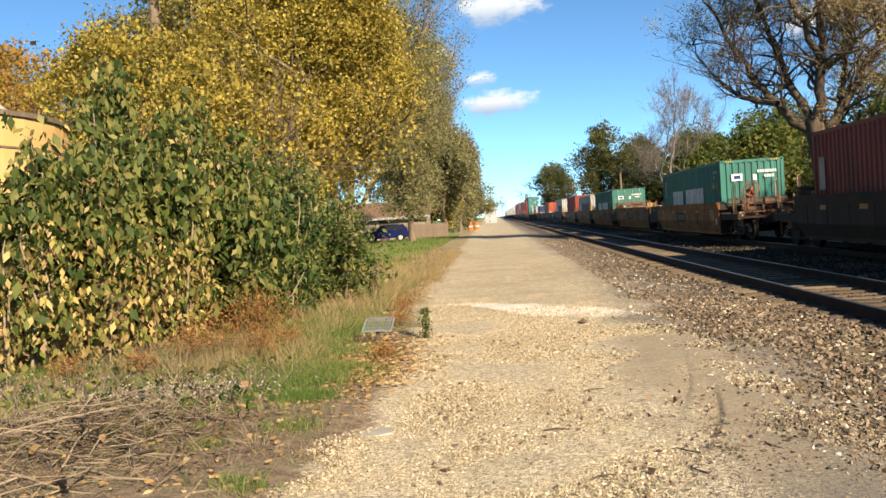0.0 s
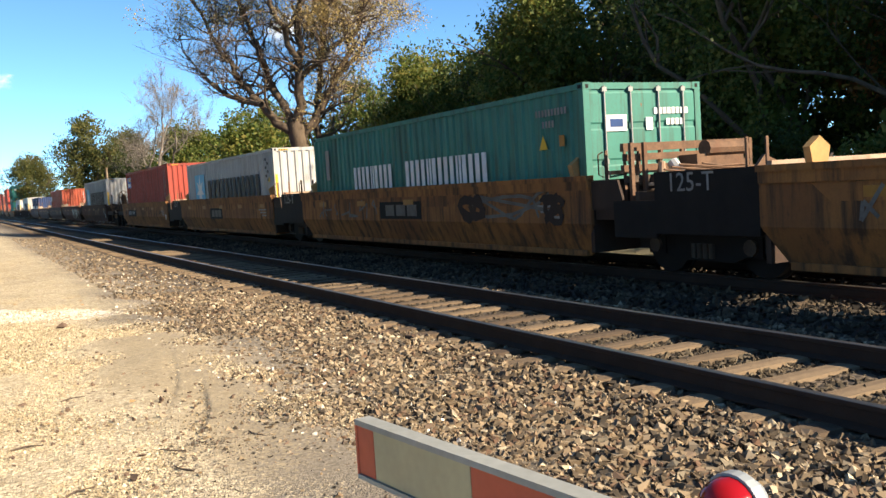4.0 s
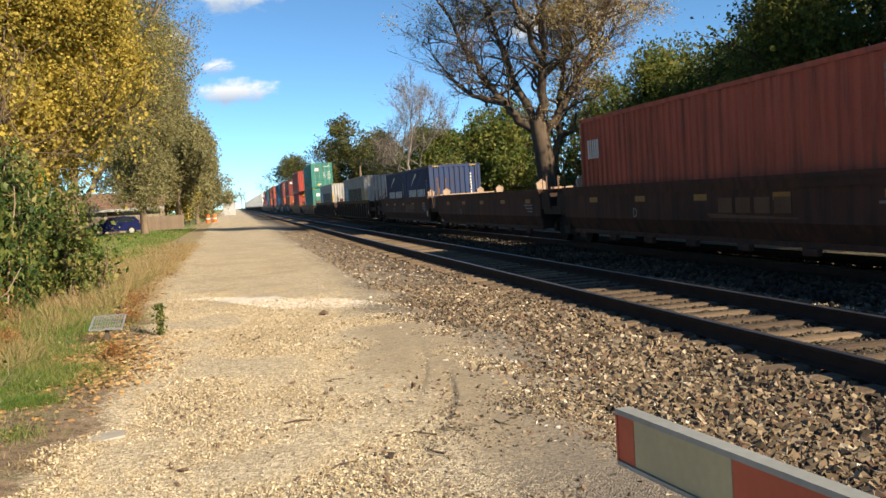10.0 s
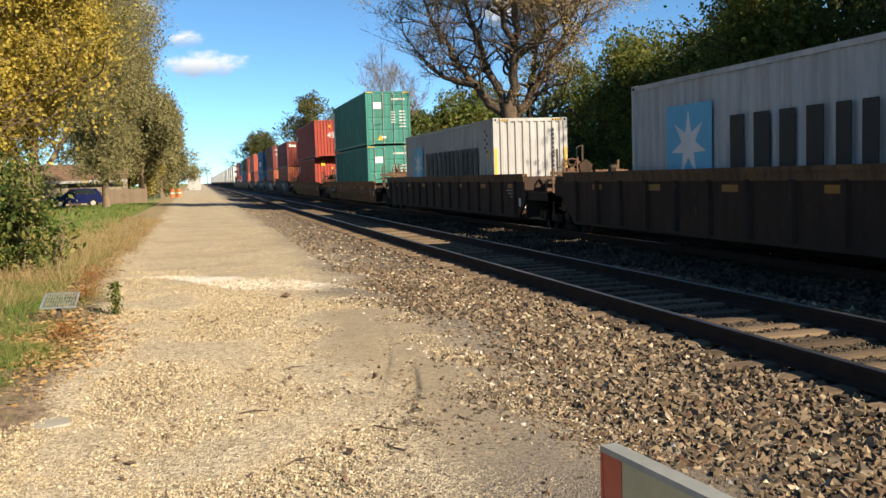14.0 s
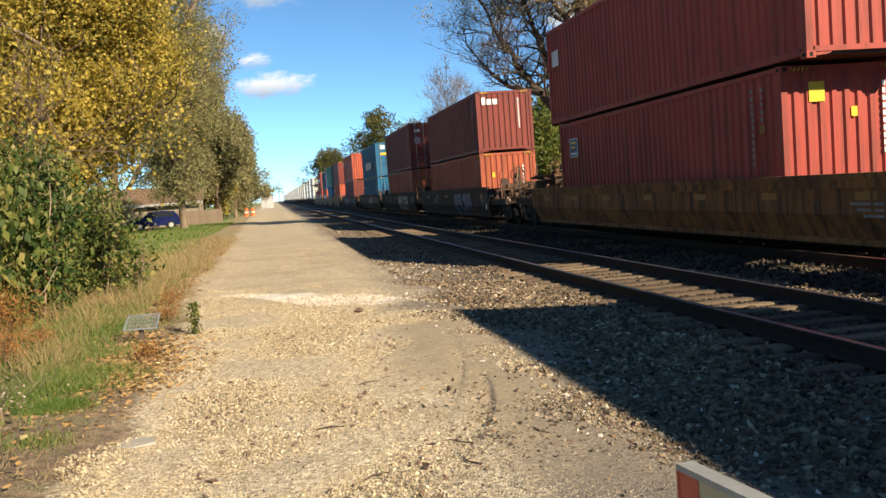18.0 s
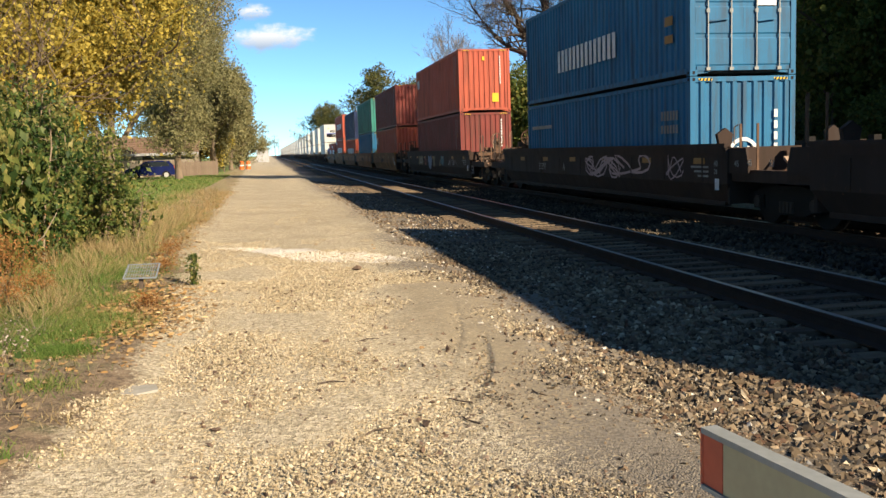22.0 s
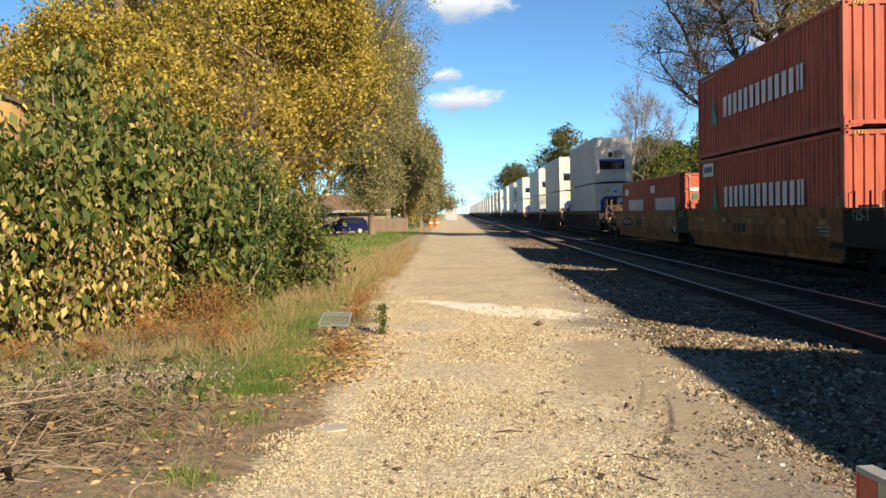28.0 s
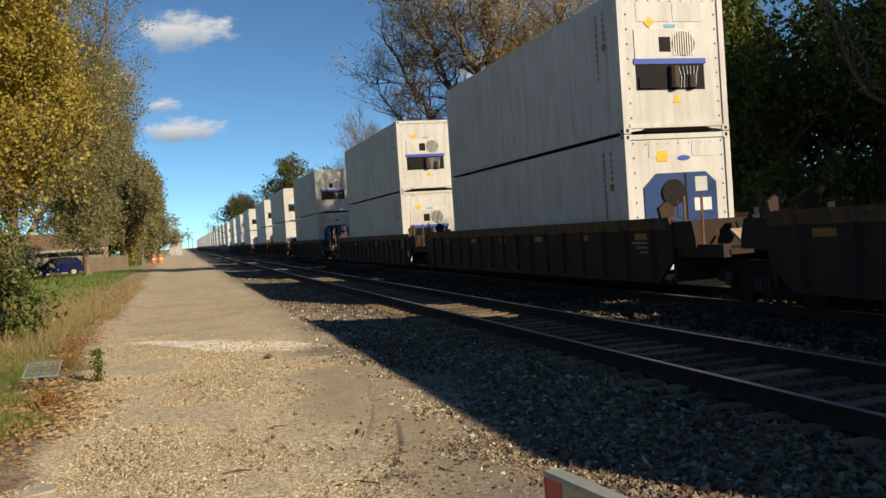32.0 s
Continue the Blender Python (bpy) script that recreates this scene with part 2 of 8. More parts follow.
M["rusty"] = mat("grab_rust", (0.165, 0.095, 0.055), (0.085, 0.05, 0.032), 0.8, 0, 5, 40, 0.08, rust=(0.12, 0.06, 0.035))
M["graffiti_sky"] = mat("graffiti_sky", (0.16, 0.23, 0.36), (0.09, 0.12, 0.20), 0.5, 0, 2, 30, 0)
M["graffiti_ochre"] = mat("graffiti_ochre", (0.20, 0.15, 0.06), (0.10, 0.075, 0.035), 0.6, 0, 3, 30, 0)
M["graffiti_red"] = mat("graffiti_red", (0.22, 0.045, 0.03), (0.12, 0.03, 0.02), 0.6, 0, 3, 30, 0)
M["graffiti_teal"] = mat("graffiti_teal", (0.05, 0.17, 0.20), (0.03, 0.09, 0.11), 0.6, 0, 3, 30, 0)
M["graffiti_pink"] = mat("graffiti_pink", (0.42, 0.30, 0.30), (0.30, 0.20, 0.21), 0.5, 0, 2, 30, 0)
M["grey_metal"] = mat("grey_metal", (0.30, 0.33, 0.35), (0.19, 0.21, 0.22), 0.55, 0.3, 5, 40, 0.05, rust=(0.14, 0.09, 0.06))
M["lock"] = mat("lock_bar_steel", (0.30, 0.31, 0.30), (0.20, 0.21, 0.20), 0.6, 0.2, 4, 40, 0.03, rust=(0.22, 0.13, 0.08))
M["galv"] = mat("galvanised", (0.50, 0.50, 0.47), (0.38, 0.38, 0.36), 0.5, 0.4, 3, 40, 0.03)
M["bark"] = mat("bark", (0.216, 0.162, 0.111), (0.096, 0.072, 0.051), 0.95, 0, 3, 18, 0.5, stretch=(1, 1, 0.25))
M["bark_dark"] = mat("bark_dark", (0.12, 0.09, 0.065), (0.06, 0.045, 0.035), 0.95, 0, 3, 18, 0.5, stretch=(1, 1, 0.25))
M["twig"] = mat("twig_tan", (0.40, 0.34, 0.26), (0.27, 0.22, 0.16), 0.9, 0, 3, 30, 0)
M["bark_old"] = mat("bark_old", (0.125, 0.093, 0.064), (0.055, 0.041, 0.029), 0.95, 0, 4, 22, 0.7, stretch=(1, 1, 0.25))
M["bark_grey"] = mat("bark_grey", (0.22, 0.19, 0.16), (0.13, 0.11, 0.095), 0.95, 0, 3, 18, 0.4, stretch=(1, 1, 0.25))
M["stem"] = mat("stem", (0.34, 0.27, 0.18), (0.20, 0.15, 0.10), 0.9, 0, 3, 30, 0.2)
M["straw"] = leaf_mat("dry_grass", [(0.33, 0.25, 0.12), (0.42, 0.33, 0.17), (0.29, 0.20, 0.10), (0.17, 0.20, 0.06)], 0.3, 0.8)
M["grass"] = leaf_mat("green_grass", [(0.075, 0.14, 0.024), (0.115, 0.19, 0.036), (0.17, 0.22, 0.055), (0.30, 0.26, 0.10)], 0.35, 0.6)
M["straw_grey"] = leaf_mat("dead_weed", [(0.20, 0.155, 0.10), (0.36, 0.29, 0.20), (0.10, 0.075, 0.05), (0.27, 0.21, 0.13), (0.07, 0.055, 0.038)], 0.2, 1.5)
M["seed_fluff"] = leaf_mat("seed_fluff", [(0.30, 0.245, 0.195), (0.44, 0.38, 0.32), (0.24, 0.19, 0.145)], 0.3, 1.5)
M["leaf_shrub"] = leaf_mat("leaf_shrub", [(0.032, 0.060, 0.015), (0.062, 0.098, 0.023), (0.108, 0.142, 0.035), (0.17, 0.19, 0.048), (0.31, 0.27, 0.085), (0.08, 0.11, 0.028)], 0.42, 1.3)
M["leaf_bush"] = leaf_mat("leaf_bush", [(0.024, 0.050, 0.014), (0.040, 0.078, 0.020), (0.065, 0.108, 0.026), (0.115, 0.145, 0.036), (0.24, 0.21, 0.07)], 0.3, 1.1)
M["leaf_shrub_dry"] = leaf_mat("leaf_shrub_turning", [(0.09, 0.115, 0.024), (0.20, 0.20, 0.042), (0.40, 0.32, 0.085), (0.56, 0.41, 0.17), (0.34, 0.225, 0.10), (0.16, 0.115, 0.05)], 0.3, 1.5)
M["leaf_yellow"] = leaf_mat("leaf_yellow", [(0.12, 0.115, 0.030), (0.25, 0.21, 0.045), (0.41, 0.32, 0.062), (0.56, 0.43, 0.085), (0.44, 0.345, 0.066), (0.28, 0.235, 0.05)], 0.45, 0.6)
M["leaf_willow"] = leaf_mat("leaf_willow", [(0.12, 0.12, 0.052), (0.21, 0.20, 0.088), (0.30, 0.275, 0.125), (0.25, 0.23, 0.11)], 0.4, 0.25)
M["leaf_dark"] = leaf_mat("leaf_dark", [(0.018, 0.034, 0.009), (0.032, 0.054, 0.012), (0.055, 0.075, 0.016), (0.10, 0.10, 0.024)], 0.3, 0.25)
M["leaf_mid"] = leaf_mat("leaf_mid", [(0.05, 0.08, 0.017), (0.085, 0.12, 0.025), (0.13, 0.155, 0.034), (0.22, 0.20, 0.05)], 0.4, 0.4)
M["leaf_olive"] = leaf_mat("leaf_olive", [(0.04, 0.052, 0.015), (0.07, 0.08, 0.022), (0.11, 0.108, 0.032), (0.16, 0.14, 0.04)], 0.3, 0.3)
M["leaf_gold"] = leaf_mat("leaf_gold", [(0.40, 0.30, 0.11), (0.52, 0.41, 0.17), (0.32, 0.24, 0.10)], 0.45, 0.3)
M["leaf_orange"] = leaf_mat("leaf_orange", [(0.38, 0.22, 0.045), (0.48, 0.30, 0.06), (0.30, 0.18, 0.045), (0.30, 0.24, 0.05)], 0.45, 0.3)
M["leaf_rust"] = leaf_mat("leaf_rust", [(0.20, 0.09, 0.03), (0.35, 0.165, 0.05), (0.25, 0.14, 0.055)], 0.3, 0.5)
M["leaf_litter"] = leaf_mat("leaf_litter", [(0.34, 0.20, 0.075), (0.42, 0.28, 0.12), (0.24, 0.135, 0.06), (0.48, 0.36, 0.18)], 0.15, 1.5)


# ---- mesh helpers ----
class MB:
    """Collects boxes, tubes and plates into one mesh."""

    def __init__(self):
        self.v, self.f = [], []

    def add(self, vs, fs):
        o = len(self.v)
        self.v += vs
        self.f += [[i + o for i in f] for f in fs]
        return self

    def box(self, x0, x1, y0, y1, z0, z1):
        v = [(x, y, z) for z in (z0, z1) for y in (y0, y1) for x in (x0, x1)]
        return self.add(v, [[0, 2, 3, 1], [4, 5, 7, 6], [0, 1, 5, 4], [2, 6, 7, 3], [0, 4, 6, 2], [1, 3, 7, 5]])

    def beam(self, a, b, w, h=None):
        """A square bar from a to b."""
        a, b, h = Vector(a), Vector(b), h or w
        d = (b - a).normalized()
        u = d.cross(Vector((0, 0, 1)) if abs(d.z) < 0.9 else Vector((0, 1, 0))).normalized()
        t = u.cross(d)
        vs = [tuple(p + u * i * w / 2 + t * j * h / 2) for p in (a, b) for i, j in ((-1, -1), (1, -1), (1, 1), (-1, 1))]
        return self.add(vs, [[0, 1, 2, 3], [7, 6, 5, 4], [0, 4, 5, 1], [1, 5, 6, 2], [2, 6, 7, 3], [3, 7, 4, 0]])

    def tube(self, pts, r, n=6, r2=None, cap=True):
        """A round tube along points; r2: the radius at its end."""
        pts = [Vector(p) for p in pts]
        vs, fs, k = [], [], len(pts)
        for i, p in enumerate(pts):
            d = (pts[min(i + 1, k - 1)] - pts[max(i - 1, 0)]).normalized()
            u = d.cross(Vector((0, 0, 1)) if abs(d.z) < 0.95 else Vector((0, 1, 0))).normalized()
            t = u.cross(d)
            rr = r if r2 is None else r + (r2 - r) * i / (k - 1)
            for j in range(n):
                a = 2 * math.pi * j / n
                vs.append(tuple(p + (u * math.cos(a) + t * math.sin(a)) * rr))
        for i in range(k - 1):
            for j in range(n):
                fs.append([i * n + j, i * n + (j + 1) % n, (i + 1) * n + (j + 1) % n, (i + 1) * n + j])
        if cap:
            fs.append(list(range(n))[::-1])
            fs.append([(k - 1) * n + j for j in range(n)])
        return self.add(vs, fs)

    def prism(self, poly, axis, a, b):
        """A plate: the polygon (two coordinates) pushed along axis from a to b."""
        n = len(poly)

        def put(p, s):
            return {"x": (s, p[0], p[1]), "y": (p[0], s, p[1]), "z": (p[0], p[1], s)}[axis]
        vs = [put(p, a) for p in poly] + [put(p, b) for p in poly]
        return self.add(vs, [list(range(n)), list(range(2 * n - 1, n - 1, -1))] + [[i, i + n, (i + 1) % n + n, (i + 1) % n] for i in range(n)])

    def mesh(self, name="mesh", smooth=False):
        me = bpy.data.meshes.new(name)
        me.from_pydata(self.v, [], self.f)
        if smooth:
            me.polygons.foreach_set("use_smooth", [True] * len(me.polygons))
        me.update()
        if not smooth:
            bm = bmesh.new()
            bm.from_mesh(me)
            bmesh.ops.recalc_face_normals(bm, faces=bm.faces)
            bm.to_mesh(me)
            bm.free()
        return me


def give(ob, material):
    """The material on the object, so that meshes can be shared."""
    if not ob.data.materials:
        ob.data.materials.append(None)
    ob.material_slots[0].link = "OBJECT"
    ob.material_slots[0].material = material
    return ob


def part(name, me, material, parent, label="", m=None):
    ob = new(name, me.mesh(name) if isinstance(me, MB) else me)
    give(ob, material)
    ob.parent = parent
    if m is not None:
        ob.matrix_basis = m
    if label:
        tagged(ob, label)
    return ob


def thing(name, label, category, group="", kind="", m=None):
    ob = tagged(new(name), label, category, group, kind)
    if m is not None:
        ob.matrix_basis = m
    return ob


def solid(name, me, material, label, category="", group="", kind="", m=None):
    ob = give(new(name, me.mesh(name) if isinstance(me, MB) else me), material)
    if m is not None:
        ob.matrix_basis = m
    return tagged(ob, label, category, group, kind)


_text = {}


def text_mesh(body, size):
    """Lettering in the built-in font, standing in the xz plane, as a thin mesh."""
    if (body, size) not in _text:
        cu = bpy.data.curves.new("lettering", "FONT")
        cu.body, cu.size, cu.resolution_u, cu.extrude = body, size, 2, 0.002
        ob = new("lettering", cu)
        me = bpy.data.meshes.new_from_object(ob.evaluated_get(bpy.context.evaluated_depsgraph_get()))
        me.materials.clear()
        bpy.data.objects.remove(ob)
        me.transform(Matrix.Rotation(radians(90), 4, "X"))
        _text[body, size] = me
    return _text[body, size]


def quads_mesh(name, verts, per):
    """A mesh of many separate flat pieces with per corners each, from an array (n, per, 3)."""
    n = len(verts)
    me = bpy.data.meshes.new(name)
    me.vertices.add(n * per)
    me.vertices.foreach_set("co", verts.astype(np.float32).ravel())
    me.loops.add(n * per)
    me.loops.foreach_set("vertex_index", np.arange(n * per, dtype=np.int32))
    me.polygons.add(n)
    me.polygons.foreach_set("loop_start", np.arange(0, n * per, per, dtype=np.int32))
    me.update(calc_edges=True)
    return me


def leaves(centres, size, rng, droop=0.0, slim=0.55, spread=0.5):
    """Leaf blades (rhombic, bent at the rib) about the centres."""
    n = len(centres)
    d = rng.normal(size=(n, 3))
    d[:, 2] -= droop
    d /= np.linalg.norm(d, axis=1)[:, None]
    w = np.cross(d, rng.normal(size=(n, 3)))
    w /= np.linalg.norm(w, axis=1)[:, None] + 1e-9
    s = size * (1 + spread * (rng.random(n) - 0.5) * 2)[:, None]
    a, b = centres - d * s * 0.5, centres + d * s * 0.5
    mid = centres + d * s * -0.08
    return np.stack([a, mid + w * s * slim * 0.5, b, mid - w * s * slim * 0.5], 1)


def ovate(centres, size, rng, droop=0.0, slim=0.6, spread=0.5):
    """Broad pointed leaves of six corners, a little cupped."""
    n = len(centres)
    d = rng.normal(size=(n, 3))
    d[:, 2] -= droop
    d /= np.linalg.norm(d, axis=1)[:, None]
    w = np.cross(d, rng.normal(size=(n, 3)))
    w /= np.linalg.norm(w, axis=1)[:, None] + 1e-9
    u = np.cross(d, w)
    s = size * (1 + spread * (rng.random(n) - 0.5) * 2)[:, None]
    out = []
    for a, b, c in ((-0.5, 0.0, 0.0), (-0.28, 0.42, 0.08), (0.08, 0.40, 0.06), (0.5, 0.0, -0.12), (0.08, -0.40, 0.06), (-0.28, -0.42, 0.08)):
        out.append(centres + d * s * a + w * s * b * slim * 1.25 + u * s * c)
    return np.stack(out, 1)


# ---- the ground ----
CX1, CX2 = 5.60, 9.96          # centre lines of the empty track and of the train's track
RAILTOP = 0.0


def ground_z(x, y):
    xs = [-400, -14, -5, -1.6, -0.9, 1.9, 2.9, 4.1, 4.3, 6.9, 7.2, 8.4, 11.4, 13.4, 16, 400]
    zs = [0.0, 0.05, 0.10, 0.07, 0.0, 0.0, -0.11, -0.185, -0.20, -0.20, -0.20, -0.22, -0.21, -0.50, -0.35, -0.3]
    return np.interp(x, xs, zs)


def ground_material():
    m = bpy.data.materials.new("ground")
    m.use_nodes = True
    n, l = m.node_tree.nodes, m.node_tree.links
    b = n["Principled BSDF"]
    b.inputs["Roughness"].default_value = 0.95
    tc = n.new("ShaderNodeTexCoord")
    sep = n.new("ShaderNodeSeparateXYZ")
    l.new(tc.outputs["Object"], sep.inputs[0])

    def math_(op, a, c=None, d=None):
        q = n.new("ShaderNodeMath")
        q.operation = op
        for i, v in enumerate((a, c, d)):
            if v is None:
                continue
            if isinstance(v, (int, float)):
                q.inputs[i].default_value = v
            else:
                l.new(v, q.inputs[i])
        return q.outputs[0]

    def noise_(scale, detail=4, rough=0.55):
        q = n.new("ShaderNodeTexNoise")
        q.inputs["Scale"].default_value, q.inputs["Detail"].default_value, q.inputs["Roughness"].default_value = scale, detail, rough
        l.new(tc.outputs["Object"], q.inputs[0])
        return q.outputs[0]

    def step(v, lo, hi):
        q = n.new("ShaderNodeMapRange")
        q.interpolation_type = "SMOOTHSTEP"
        q.inputs["From Min"].default_value, q.inputs["From Max"].default_value = lo, hi
        l.new(v, q.inputs[0])
        return q.outputs[0]

    def mix(f, a, c):
        q = n.new("ShaderNodeMix")
        q.data_type = "RGBA"
        l.new(f, q.inputs["Factor"])
        for k, v in (("A", a), ("B", c)):
            if isinstance(v, tuple):
                q.inputs[k].default_value = (*v, 1)
            else:
                l.new(v, q.inputs[k])
        return q.outputs["Result"]

    def voro(scale):
        q = n.new("ShaderNodeTexVoronoi")
        q.inputs["Scale"].default_value = scale
        l.new(tc.outputs["Object"], q.inputs[0])
        return q
    x, y = sep.outputs[0], sep.outputs[1]
    n1, n2, n3, n4 = noise_(0.35), noise_(1.6, 5), noise_(9, 4), noise_(45, 3)
    wob = math_("ADD", math_("MULTIPLY", math_("SUBTRACT", n1, 0.5), 1.6), math_("MULTIPLY", math_("SUBTRACT", n2, 0.5), 0.9))
    xw = math_("ADD", x, wob)

    def hump(c, w):
        q = math_("DIVIDE", math_("SUBTRACT", y, c), w)
        return math_("EXPONENT", math_("MULTIPLY", math_("MULTIPLY", q, q), -1))
    # the ballast spreads towards the path in two places
    xb = math_("ADD", xw, math_("ADD", math_("MULTIPLY", hump(3.2, 2.6), 1.0), math_("MULTIPLY", hump(12.4, 1.1), 0.5)))
    # gravel of the path, stone by stone
    vg, vb = voro(58), voro(17)
    gv = n.new("ShaderNodeSeparateColor")
    l.new(vg.outputs["Color"], gv.inputs[0])
    gravel = mix(gv.outputs[0], (0.185, 0.145, 0.085), (0.70, 0.60, 0.405))
    vc = n.new("ShaderNodeSeparateColor")
    l.new(voro(31).outputs["Color"], vc.inputs[0])
    gravel = mix(math_("MULTIPLY", step(vc.outputs[1], 0.62, 0.72), 0.75), gravel, mix(vc.outputs[0], (0.22, 0.18, 0.115), (0.72, 0.63, 0.46)))
    gravel = mix(math_("MULTIPLY", math_("MULTIPLY", step(noise_(8, 7, 0.85), 0.50, 0.60), step(y, 9, 14)), 0.4), gravel, (0.25, 0.20, 0.125))
    gravel = mix(math_("MULTIPLY", step(n2, 0.50, 0.66), 0.3), gravel, (0.42, 0.345, 0.21))
    dirt = mix(step(n3, 0.3, 0.7), (0.205, 0.165, 0.102), (0.265, 0.215, 0.134))
    dirt_mask = math_("MULTIPLY", math_("MULTIPLY", step(xw, 0.75, 1.5), step(math_("MULTIPLY", xw, -1), -2.9, -2.0)),
                      math_("MULTIPLY", step(math_("ADD", y, wob), 3.6, 5.0), step(math_("MULTIPLY", math_("ADD", y, wob), -1), -10.9, -10.3)))
    grit = noise_(26, 7, 0.85)
    gravel = mix(math_("MULTIPLY", step(noise_(2.3, 7, 0.75), 0.50, 0.66), 0.45), gravel, (0.31, 0.25, 0.15))
    gravel = mix(math_("MULTIPLY", step(noise_(3.1, 7, 0.8), 0.54, 0.66), 0.4), gravel, (0.54, 0.47, 0.34))
    gravel = mix(math_("MULTIPLY", dirt_mask, 0.9), gravel, dirt)
    gravel = mix(math_("MULTIPLY", step(grit, 0.52, 0.62), 0.55), gravel, (0.58, 0.50, 0.35))
    gravel = mix(math_("MULTIPLY", step(math_("MULTIPLY", grit, -1), -0.45, -0.36), 0.6), gravel, (0.16, 0.12, 0.075))
    # pale spilled stone across the path
    yc = math_("ABSOLUTE", math_("ADD", math_("SUBTRACT", math_("ADD", y, math_("MULTIPLY", x, 1.05)), 14.85), math_("MULTIPLY", wob, 0.9)))
    half = math_("ADD", math_("MULTIPLY", math_("MULTIPLY", step(x, -1.0, 0.4), step(math_("MULTIPLY", x, -1), -1.85, -1.4)), 0.66), 0.08)
    pale = math_("MULTIPLY", step(math_("SUBTRACT", half, yc), -0.35, 0.40), math_("MULTIPLY", step(x, -1.15, -0.7), step(math_("MULTIPLY", x, -1), -2.5, -1.9)))
    rag = step(math_("ADD", pale, math_("MULTIPLY", math_("SUBTRACT", noise_(4.5, 9, 0.85), 0.5), 2.8)), 0.52, 0.62)
    gravel = mix(math_("MULTIPLY", rag, 0.95), gravel, mix(gv.outputs[1], (0.60, 0.56, 0.48), (0.86, 0.83, 0.76)))
    # worn darker bands on the path farther on
    lie = n.new("ShaderNodeMapping")
    lie.inputs["Scale"].default_value = (0.42, 0.62, 1)
    l.new(tc.outputs["Object"], lie.inputs[0])
    lay = n.new("ShaderNodeTexNoise")
    lay.inputs["Scale"].default_value, lay.inputs["Detail"].default_value, lay.inputs["Roughness"].default_value = 1.0, 5, 0.7
    l.new(lie.outputs[0], lay.inputs[0])
    band = math_("MULTIPLY", step(lay.outputs[0], 0.47, 0.58), step(y, 13, 18))
    gravel = mix(math_("MULTIPLY", band, 0.5), gravel, mix(gv.outputs[0], (0.20, 0.16, 0.10), (0.42, 0.35, 0.23)))
    # ballast
    bs = n.new("ShaderNodeSeparateColor")
    l.new(vb.outputs["Color"], bs.inputs[0])
    ballast = mix(bs.outputs[0], (0.028, 0.021, 0.014), (0.088, 0.066, 0.043))
    ballast = mix(step(n1, 0.45, 0.7), ballast, (0.085, 0.064, 0.043))
    fines = mix(step(n4, 0.35, 0.65), (0.125, 0.106, 0.08), (0.215, 0.185, 0.14))
    ballast = mix(step(math_("ADD", math_("MULTIPLY", xb, -1), math_("MULTIPLY", n2, 1.6)), -3.1, -2.0), ballast, fines)
    # past x 6.6 the train's shade is put into the ballast colour
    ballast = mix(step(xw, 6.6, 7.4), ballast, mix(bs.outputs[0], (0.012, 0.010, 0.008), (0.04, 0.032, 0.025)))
    xg = math_("ADD", xb, math_("ADD", math_("MULTIPLY", math_("SUBTRACT", grit, 0.5), 1.6), math_("MULTIPLY", math_("SUBTRACT", gv.outputs[2], 0.5), 0.8)))
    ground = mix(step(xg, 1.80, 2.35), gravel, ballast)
    # verge: soil with litter and grass
    soil = mix(step(n3, 0.4, 0.65), (0.115, 0.078, 0.046), (0.235, 0.168, 0.102))
    soil = mix(math_("MULTIPLY", step(n2, 0.5, 0.62), 0.6), soil, (0.12, 0.125, 0.05))
    soil = mix(math_("MULTIPLY", step(n4, 0.5, 0.62), 0.5), soil, (0.36, 0.28, 0.17))
    lawn = mix(n3, (0.10, 0.16, 0.03), (0.19, 0.23, 0.06))
    litter = mix(step(n4, 0.4, 0.6), (0.17, 0.115, 0.06), (0.40, 0.29, 0.15))
    litter = mix(step(noise_(3.2, 6, 0.7), 0.46, 0.58), litter, mix(n3, (0.15, 0.16, 0.05), (0.36, 0.30, 0.16)))
    edge = math_("ADD", math_("ADD", math_("ADD", x, math_("MULTIPLY", wob, 0.6)), math_("MULTIPLY", y, 0.013)), math_("MULTIPLY", math_("SUBTRACT", noise_(14, 6, 0.85), 0.5), 0.9))
    edge = math_("ADD", edge, math_("ADD", math_("MULTIPLY", step(y, 11, 16), 0.3), math_("MULTIPLY", hump(4.0, 2.0), 0.35)))
    verge = mix(step(math_("ADD", y, math_("MULTIPLY", wob, 3)), 24, 30), soil, lawn)
    verge = mix(math_("MULTIPLY", step(edge, -3.3, -2.1), step(y, 11, 18)), verge, litter)
    ground = mix(step(math_("MULTIPLY", edge, -1), 0.95, 1.12), ground, verge)
    wood = mix(n3, (0.06, 0.055, 0.03), (0.14, 0.12, 0.06))
    ground = mix(step(xw, 12.6, 14.0), ground, wood)
    l.new(ground, b.inputs["Base Color"])
    h1 = math_("MULTIPLY", math_("ADD", math_("MULTIPLY", voro(85).outputs["Distance"], -0.5), math_("MULTIPLY", n4, 0.4)), math_("SUBTRACT", 1.0, math_("MULTIPLY", dirt_mask, 0.9)))
    h2 = math_("ADD", math_("MULTIPLY", vb.outputs["Distance"], -1.4), n3)
    hm = n.new("ShaderNodeMix")
    l.new(step(xw, 1.9, 2.9), hm.inputs["Factor"])
    l.new(h1, hm.inputs["A"])
    l.new(h2, hm.inputs["B"])
    bp = n.new("ShaderNodeBump")
    bp.inputs["Strength"].default_value, bp.inputs["Distance"].default_value = 0.8, 0.03
    l.new(hm.outputs["Result"], bp.inputs["Height"])
    l.new(bp.outputs[0], b.inputs["Normal"])
